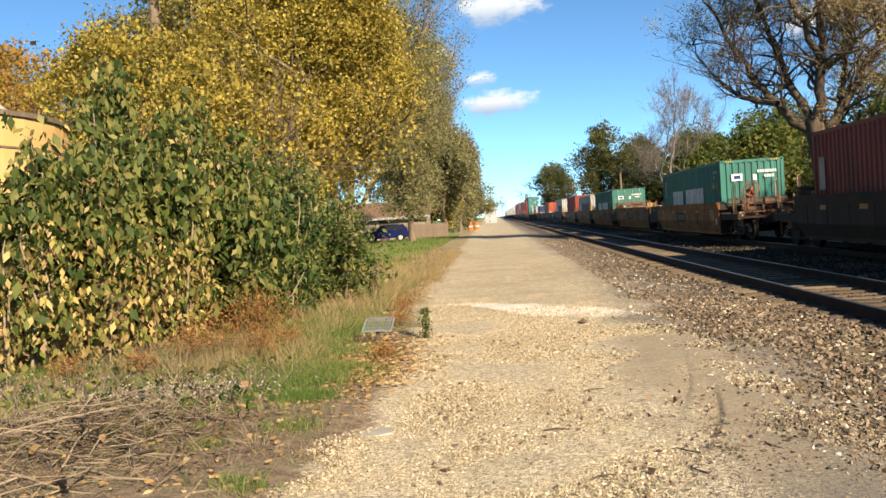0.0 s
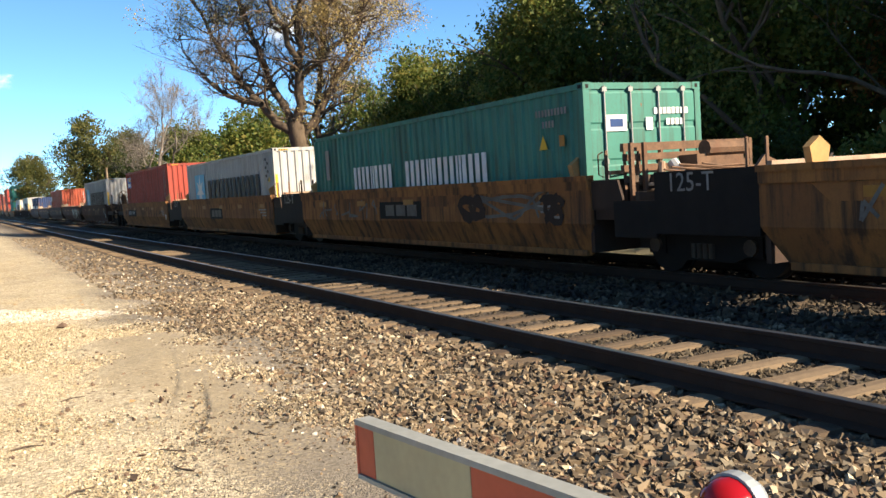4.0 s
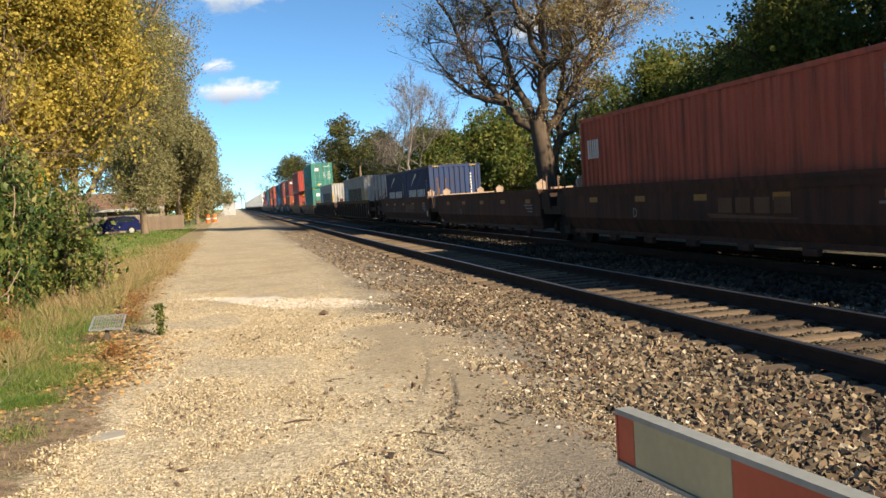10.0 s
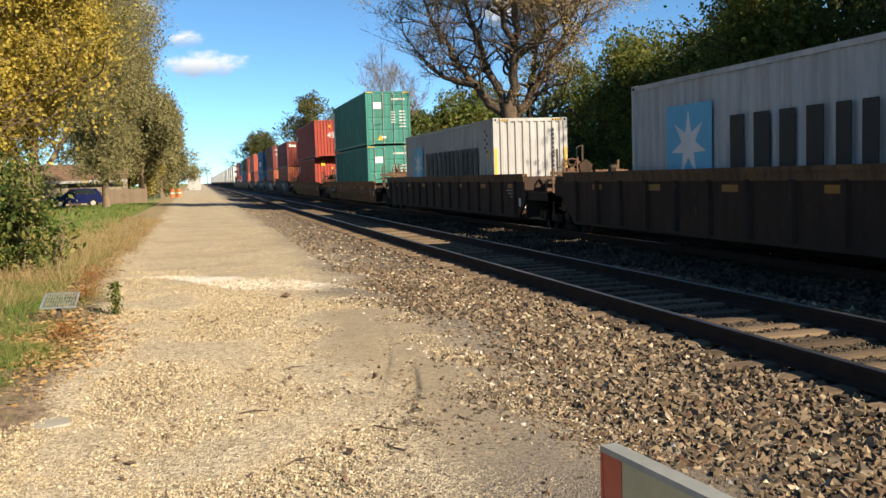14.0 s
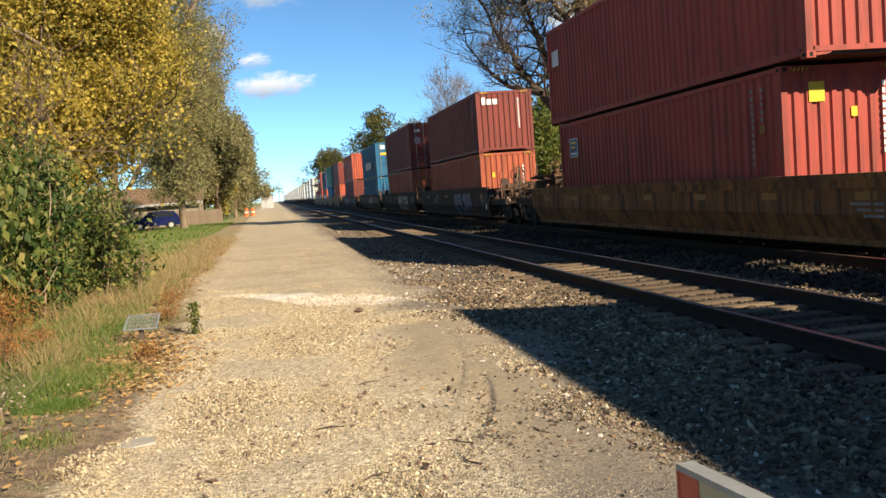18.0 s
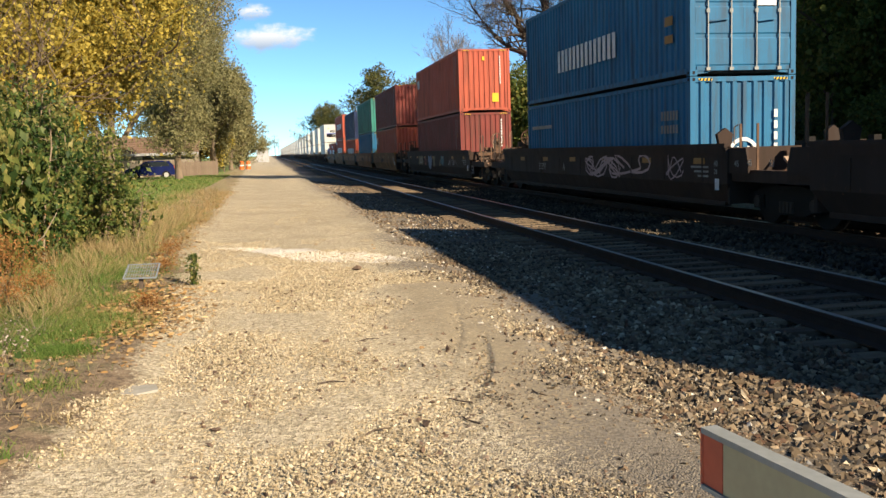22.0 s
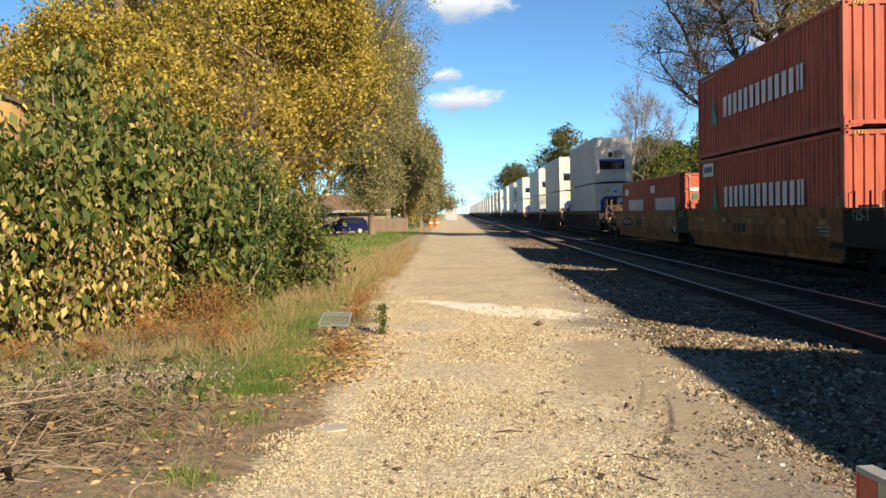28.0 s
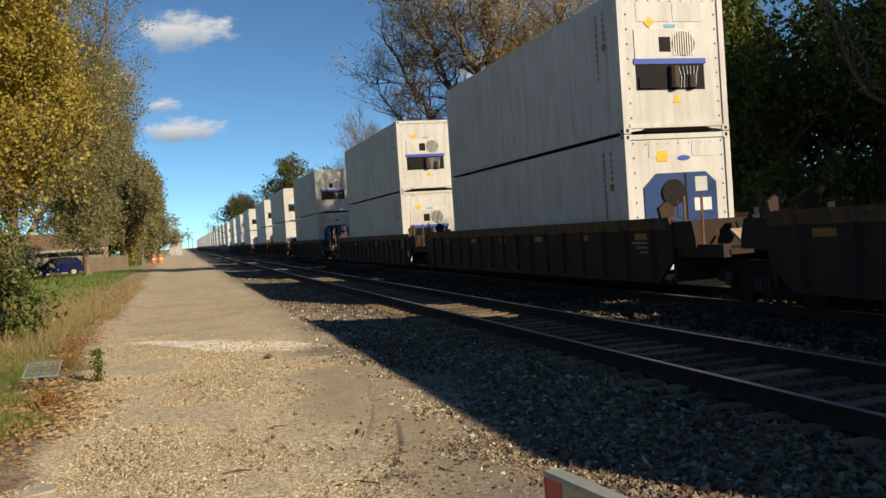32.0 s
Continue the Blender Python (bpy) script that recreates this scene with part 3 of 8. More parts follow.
    return m


def build_ground():
    xs = np.unique(np.concatenate([np.linspace(-9, 14, 120), np.linspace(1.05, 1.9, 72), np.linspace(-60, -9, 30), np.linspace(14, 60, 26), [-2500, -700, -200, 200, 700, 2500]]))
    ys = np.unique(np.concatenate([np.linspace(-6, 22, 150), np.linspace(5.0, 9.2, 85), np.linspace(22, 120, 60), np.linspace(-60, -6, 20), [-300, -120, 170, 260, 450, 900, 1800, 3200]]))
    X, Y = np.meshgrid(xs, ys)
    Z = ground_z(X, Y)
    rng = np.random.default_rng(3)
    rough = np.zeros_like(Z)
    for _ in range(60):
        kx, ky, ph = rng.normal() * 2.2, rng.normal() * 2.2, rng.random() * 6.28
        rough += np.cos(kx * X + ky * Y + ph)
    near = np.clip(1 - np.abs(Y - 8) / 40, 0, 1)
    Z = Z + rough / 60 ** 0.5 * 0.012 * near
    # two wheel ruts in the dirt
    for xa, ya, xb, yb, dep in ((1.18, 5.5, 1.70, 7.35, 0.020), (1.15, 6.3, 1.82, 9.1, 0.010)):
        k = (Y - ya) / (yb - ya)
        c = xa + (xb - xa) * k + 0.05 * np.sin(k * 4)
        along = np.clip(1 - np.abs(k - 0.5) * 1.6, 0, 1) ** 0.7
        u = X - c + 0.012 * np.sin(Y * 23) * (dep < 0.015)
        Z -= dep * np.exp(-(u / np.where(u < 0, 0.11, 0.016)) ** 2) * along
    nx, ny = len(xs), len(ys)
    me = bpy.data.meshes.new("ground")
    i = np.arange(nx * ny).reshape(ny, nx)
    q = np.stack([i[:-1, :-1], i[:-1, 1:], i[1:, 1:], i[1:, :-1]], -1).reshape(-1, 4)
    me.from_pydata(np.stack([X, Y, Z], -1).reshape(-1, 3).tolist(), [], q.tolist())
    me.polygons.foreach_set("use_smooth", [True] * len(me.polygons))
    solid("ground", me, ground_material(), "gravel path beside ballast with dirt, verge and lawn", "ground", kind="structure")


build_ground()


# ---- tracks ----
def build_tracks():
    prof = [(-0.075, -0.17), (0.075, -0.17), (0.075, -0.158), (0.012, -0.135), (0.010, -0.045), (0.035, -0.035), (0.035, -0.004), (-0.035, -0.004), (-0.035, -0.035), (-0.010, -0.045), (-0.012, -0.135), (-0.075, -0.158)]
    for cx, nm in ((CX1, "empty main track with rusty rails on wooden ties"), (CX2, "track under the train, rails on wooden ties")):
        tr = thing("railway_track", nm, "railway track", kind="structure", m=pose(cx, 0, 0))
        rail_me = MB().prism(prof, "y", -80, 1800).mesh("rail")
        head_me = MB().prism([(-0.034, -0.0045), (0.034, -0.0045), (0.028, 0.0), (-0.028, 0.0)], "y", -80, 1800).mesh("rail_head")
        for sx in (-0.753, 0.753):
            r = part("rail", rail_me, M["rail"], tr, "rust-brown steel rail", pose(sx, 0, 0))
            part("rail_head", head_me, M["rail_top"], r, "worn bright running surface")
        rng = random.Random(5)
        tie_mes = []
        for k in range(6):
            w, a = 0.112 + rng.random() * 0.012, rng.uniform(-0.02, 0.02)
            tie_mes.append(MB().prism([(-w, -0.16), (-w * 0.9, 0), (-w * 0.2, 0.004), (w * 0.85, -0.003), (w, -0.16)], "x", -1.33 + a, 1.30 + a).mesh("tie"))
        if cx == CX1:
            for k in range(270):
                y = -3.5 + k * 0.52 + rng.uniform(-0.04, 0.04)
                part("tie", tie_mes[rng.randrange(6)], M["tie"], tr, m=pose(rng.uniform(-0.06, 0.06), y, -0.165 + rng.uniform(-0.008, 0.004), 0, 0, rng.uniform(-1.2, 1.2)))
            y0, y1 = -3.5 + 270 * 0.52, 420
        else:
            y0, y1 = -30, 260
        mb = MB()
        y = y0
        while y < y1:
            sunk = 0.0 if cx == CX1 else 0.03
            mb.box(-1.3 + rng.uniform(-0.05, 0.05), 1.3, y - 0.11, y + 0.11, -0.32, -0.165 - sunk + rng.uniform(-0.008, 0.004))
            y += 0.52
        tagged(part("ties", mb, M["tie"], tr, "weathered wooden ties"), kind="stuff")


build_tracks()


# ---- the train ----
def D(t):
    """Metres that the train has come by t seconds."""
    return 14.3612 * t - 0.0167825 * t * t + 6.69175e-4 * t ** 3


MOVERS = []          # (thing, metres along the train, height)


def ride(ob, s, z=0.0):
    MOVERS.append((ob, s, z))
    return ob


FLOOR = 0.345        # of the wells, above the rails
_mesh = {}


def cached(key, make):
    if key not in _mesh:
        _mesh[key] = make()
    return _mesh[key]


def corrugated(L, z0, z1, pitch, depth, flip=1):
    """A trapezoidal sheet along y in the plane x = 0; ribs stand out towards +x."""
    n = max(1, round(L / pitch))
    p = L / n
    prof = []
    for i in range(n):
        o = i * p
        prof += [(0, o), (0, o + p * 0.36), (depth, o + p * 0.5), (depth, o + p * 0.86)]
    prof.append((0, L))
    vs = [(x * flip, y, z) for x, y in prof for z in (z0, z1)]
    fs = [[2 * i, 2 * i + 2, 2 * i + 3, 2 * i + 1] for i in range(len(prof) - 1)]
    mb = MB().add(vs, fs)
    return mb


def casting_mesh():
    def make():
        me = MB().box(-0.081, 0.081, -0.089, 0.089, 0, 0.118).box(-0.03, 0.03, -0.091, -0.089, 0.025, 0.09).box(-0.083, -0.081, -0.045, 0.045, 0.03, 0.085).mesh("corner_casting")
        me.materials.append(None)
        me.materials.append(M["black"])
        for p in me.polygons:
            p.material_index = 1 if p.index > 5 else 0
        return me
    return cached("casting", make)


W = 2.438


def container(s, z, L, H, colour, label, end="wall", group="containers on the train", prints=(), reefer=False, detail=2):
    """A shipping container whose near end stands at s metres along the train. end: wall, doors or unit (a reefer's machinery)."""
    c = thing("shipping_container" if not reefer else "refrigerated_container", label, "container", group)
    m = M[colour]
    hw = W / 2
    # frame: posts, rails
    def frame_bars():
        mb = MB()
        for x in (-hw, hw - 0.12):
            for y in (0.0, L - 0.12):
                mb.box(x, x + 0.12, y, y + 0.12, 0.118, H - 0.118)
            mb.box(x + (0 if x < 0 else 0.05), x + (0.07 if x < 0 else 0.12), 0.17, L - 0.17, H - 0.10, H - 0.012)
            mb.box(x + (0 if x < 0 else 0.05), x + (0.07 if x < 0 else 0.12), 0.17, L - 0.17, 0.055, 0.17)
        for y in (0.0, L - 0.10):
            mb.box(-hw + 0.15, hw - 0.15, y + 0.005, y + 0.10, H - 0.11, H - 0.008)
            mb.box(-hw + 0.15, hw - 0.15, y + 0.005, y + 0.10, 0.10, 0.19)
            for q in (-1, 1):
                mb.prism([(q * (hw - 0.15), 0.03), (q * (hw - 0.15), 0.11), (q * (hw - 0.52), 0.11), (q * (hw - 0.40), 0.055)], "y", y + 0.02, y + 0.09)
        return mb.mesh("frame")
    part("frame", cached(("frame", L, H), frame_bars), m, c)
    for x, y in ((-hw + 0.08, 0.088), (hw - 0.08, 0.088), (-hw + 0.08, L - 0.088), (hw - 0.08, L - 0.088)):
        for zz in (0.0, H - 0.118):
            if detail > 1 or y < 1:
                part("corner_casting", casting_mesh(), m, c, m=pose(x, y, zz))
    if reefer:
        def side(f):
            prof = [(-0.02 * f, 0), (-0.02 * f, L - 0.24), (0.02 * f, L - 0.24)]
            for i in reversed(range(13)):
                yy = 0.45 + i * (L - 1.1) / 12
                prof += [(0.02 * f, yy + 0.022), (0.027 * f, yy + 0.018), (0.027 * f, yy - 0.018), (0.02 * f, yy - 0.022)]
            return MB().prism(prof + [(0.02 * f, 0)], "z", 0.16, H - 0.1).mesh("side_panel")
    else:
        def side(f):
            return corrugated(L - 0.24, 0.16, H - 0.1, 0.278, 0.036, -f).mesh("side_panel")
    part("side_panel", cached(("side", L, H, reefer, -1), lambda: side(-1)), m, c, m=pose(-hw + 0.02, 0.12, 0))
    part("side_panel", cached(("side", L, H, reefer, 1), lambda: side(1)), m, c, m=pose(hw - 0.02, 0.12, 0))
    part("roof", cached(("roof", L), lambda: MB().box(-hw + 0.06, hw - 0.06, 0.08, L - 0.08, -0.03, 0.0).mesh("roof")), m, c, m=pose(0, 0, H - 0.018))
    part("floor", cached(("floor", L), lambda: MB().box(-hw + 0.06, hw - 0.06, 0.08, L - 0.08, 0.05, 0.15).mesh("floor")), M["steel"], c)

    def wall_end():
        mb = corrugated(W - 0.24, 0.15, H - 0.11, 0.244, 0.04)
        mb.v = [(y - (W - 0.24) / 2, -x + 0.05, zz) for x, y, zz in mb.v]
        return mb.mesh("end_wall")
    back = part("end_wall", cached(("wall", H), wall_end), m, c, m=pose(0, L, 0, 0, 0, 180))
    if end == "wall":
        part("end_wall", cached(("wall", H), wall_end), m, c)
    elif end == "doors":
        def leaf():
            w = (W - 0.26) / 2
            hh = H - 0.28
            prof = [(0.06, 0.15), (0.03, 0.15)]
            for k in range(4):
                z0 = 0.17 + k * hh / 4
                prof += [(0.03, z0 + 0.03), (0.014, z0 + 0.06), (0.014, z0 + hh / 4 - 0.07), (0.03, z0 + hh / 4 - 0.04)]
            return MB().prism(prof + [(0.03, H - 0.11), (0.06, H - 0.11)], "x", 0, w).mesh("door")
        for i, x in enumerate((-W / 2 + 0.13, 0.0)):
            d = part("door", cached(("leaf", H), leaf), m, c, m=pose(x + (0 if i == 0 else 0.002), 0, 0))
            w = (W - 0.26) / 2
            for xb in (0.27, 0.80) if i == 0 else (0.29, 0.82):
                part("lock_bar", cached(("bar", H), lambda: MB().tube([(0, -0.012, 0.10), (0, -0.012, H - 0.06)], 0.02, 6).box(-0.045, 0.045, -0.03, 0.02, 0.10, 0.17).box(-0.045, 0.045, -0.03, 0.02, H - 0.15, H - 0.08).box(-0.035, 0.035, -0.025, 0.02, 1.3, 1.38).mesh("lock_bar")), M["lock"], d, "pale steel lock bar", pose(xb, 0, 0))
            part("handle", cached("handle", lambda: MB().beam((0, -0.03, 0), (0.42, -0.03, 0.05), 0.03).mesh("handle")), m, d, m=pose(0.3, 0, 1.12))
    elif end == "unit":
        part("end_wall", cached(("runit", H), lambda: MB().box(-hw + 0.12, hw - 0.12, 0.03, 0.12, 0.15, H - 0.1).mesh("end_wall")), m, c)
        def rivets():
            mb = MB()
            for x in (-hw + 0.20, hw - 0.20):
                for k in range(9):
                    mb.box(x - 0.012, x + 0.012, 0.018, 0.03, 0.3 + k * (H - 0.5) / 8, 0.33 + k * (H - 0.5) / 8)
            for k in range(7):
                mb.box(-0.75 + k * 0.25, -0.73 + k * 0.25, 0.018, 0.03, H - 0.22, H - 0.20)
            return mb.mesh("rivet_row")
        tagged(part("rivets", cached(("riv", H), rivets), M["steel"], c, "rows of small rivets"), kind="stuff")
    if reefer and end == "unit":
        refrigeration(c, H, "carrier" if "dark blue" in label else "open")
    if detail > 1 and end == "wall":
        for xx in (-hw + 0.19, hw - 0.5):
            part("warning_strip", cached("strip", lambda: MB().box(0, 0.31, -0.004, 0.0, 0, 0.05).mesh("warning_strip")), M["print_yellow"], c, m=pose(xx, 0, H - 0.09))
            part("stripe_mark", cached("slash", lambda: functools.reduce(lambda mb, k: mb.prism([(k * 0.08, 0), (k * 0.08 + 0.04, 0), (k * 0.08 + 0.065, 0.05), (k * 0.08 + 0.025, 0.05)], "y", -0.007, -0.004), range(4), MB()).mesh("stripe_mark")), M["print_black"], c, m=pose(xx, 0, H - 0.09))
    for p in prints:
        p(c, L, H)
    c.matrix_basis = pose(CX2, s, z)
    return ride(c, s, z)


def refrigeration(c, H, kind):
    hw = W / 2
    dz = 0.25 if kind == "open" else 0.86

    def rpart(name, mb, material, parent, label=""):
        return part(name, mb, material, parent, label, pose(0, 0, dz))
    if kind == "open":
        # no real hollow: a flat black sheet stands for the recess in shade
        rpart("recess_shade", MB().box(-0.86, 0.72, 0.024, 0.028, 0.62, 1.16), M["black"], c, "flat black sheet for the recess shade behind compressor and pipes")
        rpart("unit_panel", MB().box(-0.86, 0.72, 0.012, 0.028, 1.26, 1.86), M["white"], c)
        rpart("blue_band", MB().box(-0.90, 0.76, 0.008, 0.026, 1.15, 1.26), M["print_blue"], c, "blue trim band")
        f = MB()
        for k in range(9):
            f.box(0.02 + k * 0.055, 0.045 + k * 0.055, 0.0, 0.012, 1.32, 1.82)
        rpart("fan_grille", MB().prism([(0.26 + 0.27 * math.cos(a * 0.5236), 1.56 + 0.26 * math.sin(a * 0.5236)) for a in range(12)], "y", 0.006, 0.012), M["steel"], c, "round fan grille")
        rpart("grille", f, M["galv"], c)
        rpart("control_window", MB().box(-0.30, -0.04, 0.006, 0.013, 1.40, 1.70), M["black"], c)
        rpart("compressor", MB().tube([(0.0, 0.0, 0.66), (0.0, 0.0, 1.10)], 0.11, 10).tube([(0.40, 0.01, 0.66), (0.40, 0.01, 0.92)], 0.10, 8), M["steel"], c)
        pipes = MB()
        for k in range(6):
            pipes.tube([(0.15 + k * 0.07, 0.012, 0.66), (0.17 + k * 0.07, 0.006, 0.85 + 0.04 * (k % 3)), (0.12 + k * 0.09, 0.012, 1.1)], 0.014, 5)
        rpart("pipework", pipes, M["galv"], c)
        rpart("battery_box", MB().box(-0.80, -0.42, -0.004, 0.026, 0.66, 0.88), M["black"], c)
        rpart("hazard_label", MB().prism([(-0.06, 0.36), (0.14, 0.36), (0.04, 0.54)], "y", 0.022, 0.029), M["print_yellow"], c, "yellow triangular label")
        rpart("badge", MB().box(-0.15, 0.10, 0.02, 0.029, 1.90, 1.96), M["print_sky"], c)
        rpart("door_hatch", MB().box(-0.78, -0.05, 0.022, 0.029, 2.02, 2.42).box(0.05, 0.72, 0.022, 0.029, 2.02, 2.42), M["white"], c)
        rpart("yellow_label", MB().prism([(-0.62, 2.0), (-0.50, 1.88), (-0.38, 2.0), (-0.50, 2.12)], "y", 0.016, 0.029), M["print_yellow"], c)
    else:
        rpart("machinery_panel", MB().prism([(-0.84, 0.22), (0.84, 0.22), (0.84, 1.0), (0.60, 1.22), (-0.55, 1.22), (-0.84, 0.95)], "y", 0.006, 0.029), M["print_navy"], c, "dark blue machinery housing")
        rpart("fan_ring", MB().tube([(-0.18, 0.006, 0.82), (-0.18, -0.03, 0.82)], 0.27, 14), M["black"], c, "black round fan opening")
        rpart("control_window", MB().box(0.34, 0.62, 0.0, 0.007, 0.82, 1.12), M["galv"], c)
        rpart("white_label", MB().box(0.30, 0.70, 0.0, 0.007, 0.42, 0.68), M["print_white"], c)
        rpart("panel_split", MB().box(0.10, 0.14, 0.0, 0.007, 0.24, 1.20), M["black"], c)
        part("badge", MB().tube([(0.12, 0.026, 1.58), (0.12, 0.02, 1.58)], 0.10, 12), M["print_blue"], c, m=Matrix.Diagonal((1.5, 1, 0.55, 1)) @ Matrix.Translation((-0.04, 0, 2.75)))
        rpart("yellow_label", MB().box(-0.50, -0.26, 0.02, 0.029, 1.46, 1.68), M["print_yellow"], c)
        rpart("door_hatch", MB().box(-0.68, -0.12, 0.022, 0.029, 1.55, 1.90).box(0.32, 0.84, 0.022, 0.029, 1.55, 1.90), M["white"], c)


# lettering and marks -------------------------------------------------------
def word_bars(y0, y1, z0, z1, widths, colour="print_white", name="name_mark"):
    """A company's name on the shaded long side, as plain upright blocks."""
    def put(c, L, H):
        y = y1
        for w in widths:
            step = abs(w) / sum(abs(q) for q in widths) * (y1 - y0)
            if w > 0:
                part(name, MB().box(-0.010, 0.0, y - step * 0.30, y, z0 * H, z1 * H).box(-0.010, 0.0, y - step * 0.80, y - step * 0.5, z0 * H, z1 * H), M[colour], c, "block of a company name", pose(-W / 2 - 0.018, 0, 0))
            y -= step
    return put


def side_box(y0, y1, z0, z1, colour, name="logo_panel", label="", proud=0.0):
    def put(c, L, H):
        part(name, MB().box(-0.008, 0.0, y0, y1, z0 * H, z1 * H), M[colour], c, label, pose(-W / 2 - 0.017 - proud, 0, 0))
    return put


def end_box(x0, x1, z0, z1, colour, name="label_mark", label=""):
    def put(c, L, H):
        part(name, MB().box(x0, x1, -0.008, 0.0, z0 * H, z1 * H), M[colour], c, label, pose(0, 0.0, 0))
    return put


def end_bars(x0, x1, z0, z1, n, colour="print_white", name="code_mark", upright=True, fill=0.7):
    def put(c, L, H):
        mb = MB()
        for i in range(n):
            if upright:
                h = (z1 - z0) * H / n
                mb.box(x0, x1, -0.006, 0.0, z0 * H + i * h, z0 * H + (i + fill) * h)
            else:
                w = (x1 - x0) / n
                mb.box(x0 + i * w, x0 + (i + 0.75) * w, -0.006, 0.0, z0 * H, z1 * H)
        tagged(part(name, mb, M[colour], c, m=pose(0, 0.0, 0)), kind="stuff")
    return put


def end_ring(x, z, r, colour="print_white"):
    def put(c, L, H):
        mb = MB()
        n = 20
        vs = [(x + rr * math.cos(6.2832 * i / n), -0.006, z * H + rr * math.sin(6.2832 * i / n)) for rr in (r, r * 0.78) for i in range(n)]
        mb.add(vs, [[i, (i + 1) % n, n + (i + 1) % n, n + i] for i in range(n)])
        mb.box(x - r * 0.42, x - r * 0.26, -0.006, 0.0, z * H - r * 0.45, z * H + r * 0.45).box(x + r * 0.26, x + r * 0.42, -0.006, 0, z * H - r * 0.45, z * H + r * 0.45).box(x - r * 0.3, x + r * 0.3, -0.006, 0, z * H - r * 0.08, z * H + r * 0.08)
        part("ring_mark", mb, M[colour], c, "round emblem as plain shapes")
    return put


def end_text(body, x, z, size, colour="print_white"):
    def put(c, L, H):
        part("lettering", text_mesh(body, size), M[colour], c, m=pose(x, -0.004, z * H))
    return put


def codes(c, L, H):
    """Two columns of small code marks and a label near the end of the long side."""
    rng = random.Random(int(H * 100) + len(c.children))
    mb = MB()
    for y, n, z0 in ((0.95, 11, 0.90), (0.62, 5, 0.90)):
        for k in range(n):
            w = rng.uniform(0.05, 0.075)
            mb.box(-0.005, 0, y - w / 2, y + w / 2, H * z0 - 0.13 * k - 0.085, H * z0 - 0.13 * k)
    tagged(part("code_mark", mb, M["graffiti"], c, m=pose(-W / 2 - 0.018, 0, 0)), kind="stuff")
    part("warning_mark", MB().box(-0.006, 0, 0.55, 0.70, H * 0.62, H * 0.67), M["reflector"], c, "small amber label", pose(-W / 2 - 0.018, 0, 0))


def code_rows(c, L, H):
    """Two short rows of code marks and a yellow triangle on the long side."""
    mb = MB()
    for i, (y0, n) in enumerate(((0.44, 10), (0.80, 4))):
        for k in range(n):
            mb.box(-0.005, 0, y0 + k * 0.09, y0 + k * 0.09 + 0.055, H * 0.83 - i * 0.19, H * 0.83 - i * 0.19 + 0.11)
    tagged(part("code_mark", mb, M["graffiti"], c, m=pose(-W / 2 - 0.018, 0, 0)), kind="stuff")
    part("warning_mark", MB().prism([(1.0, H * 0.62), (1.24, H * 0.62), (1.12, H * 0.71)], "x", -0.006, 0), M["print_yellow"], c, "yellow warning triangle", pose(-W / 2 - 0.018, 0, 0))
    part("label_mark", MB().box(-0.006, 0, 0.52, 0.66, H * 0.63, H * 0.70), M["reflector"], c, "small amber label", pose(-W / 2 - 0.018, 0, 0))


def whip(pts, colour="print_white"):
    """A slanting stroke that widens upwards, on the long side."""
    def put(c, L, H):
        up = [(y, z + w) for y, z, w in pts]
        down = [(y, z - w) for y, z, w in reversed(pts)]
        part("swoosh_mark", MB().prism(up + down, "x", -0.008, 0), M[colour], c, "white slanting stroke", pose(-W / 2 - 0.018, 0, 0))
    return put


def star(y, z, r, colour="print_white"):
    def put(c, L, H):
        pts = []
        for i in range(14):
            rr = r if i % 2 == 0 else r * 0.38
            a = math.pi / 2 + i * math.pi / 7
            pts.append((y + rr * math.cos(a), z * H + rr * math.sin(a)))
        part("star_mark", MB().prism(pts, "x", -0.012, 0.0), M[colour], c, "white seven-pointed star", pose(-W / 2 - 0.019, 0, 0))
    return put


def tri(y, z, r, colour="print_green"):
    def put(c, L, H):
        part("triangle_mark", MB().prism([(y - r, z * H - r), (y + r * 0.8, z * H - r * 0.9), (y + r * 0.1, z * H + r * 1.4)], "x", -0.008, 0.0), M[colour], c, "green triangular emblem", pose(-W / 2 - 0.018, 0, 0))
    return put


# cars -----------------------------------------------------------------------
def wheel_mesh():
    return cached("wheel", lambda: MB().tube([(-0.065, 0, 0), (0.065, 0, 0)], 0.42, 20).tube([(0.05, 0, 0), (0.085, 0, 0)], 0.455, 20).tube([(-0.09, 0, 0), (-0.06, 0, 0)], 0.12, 10).mesh("wheel"))


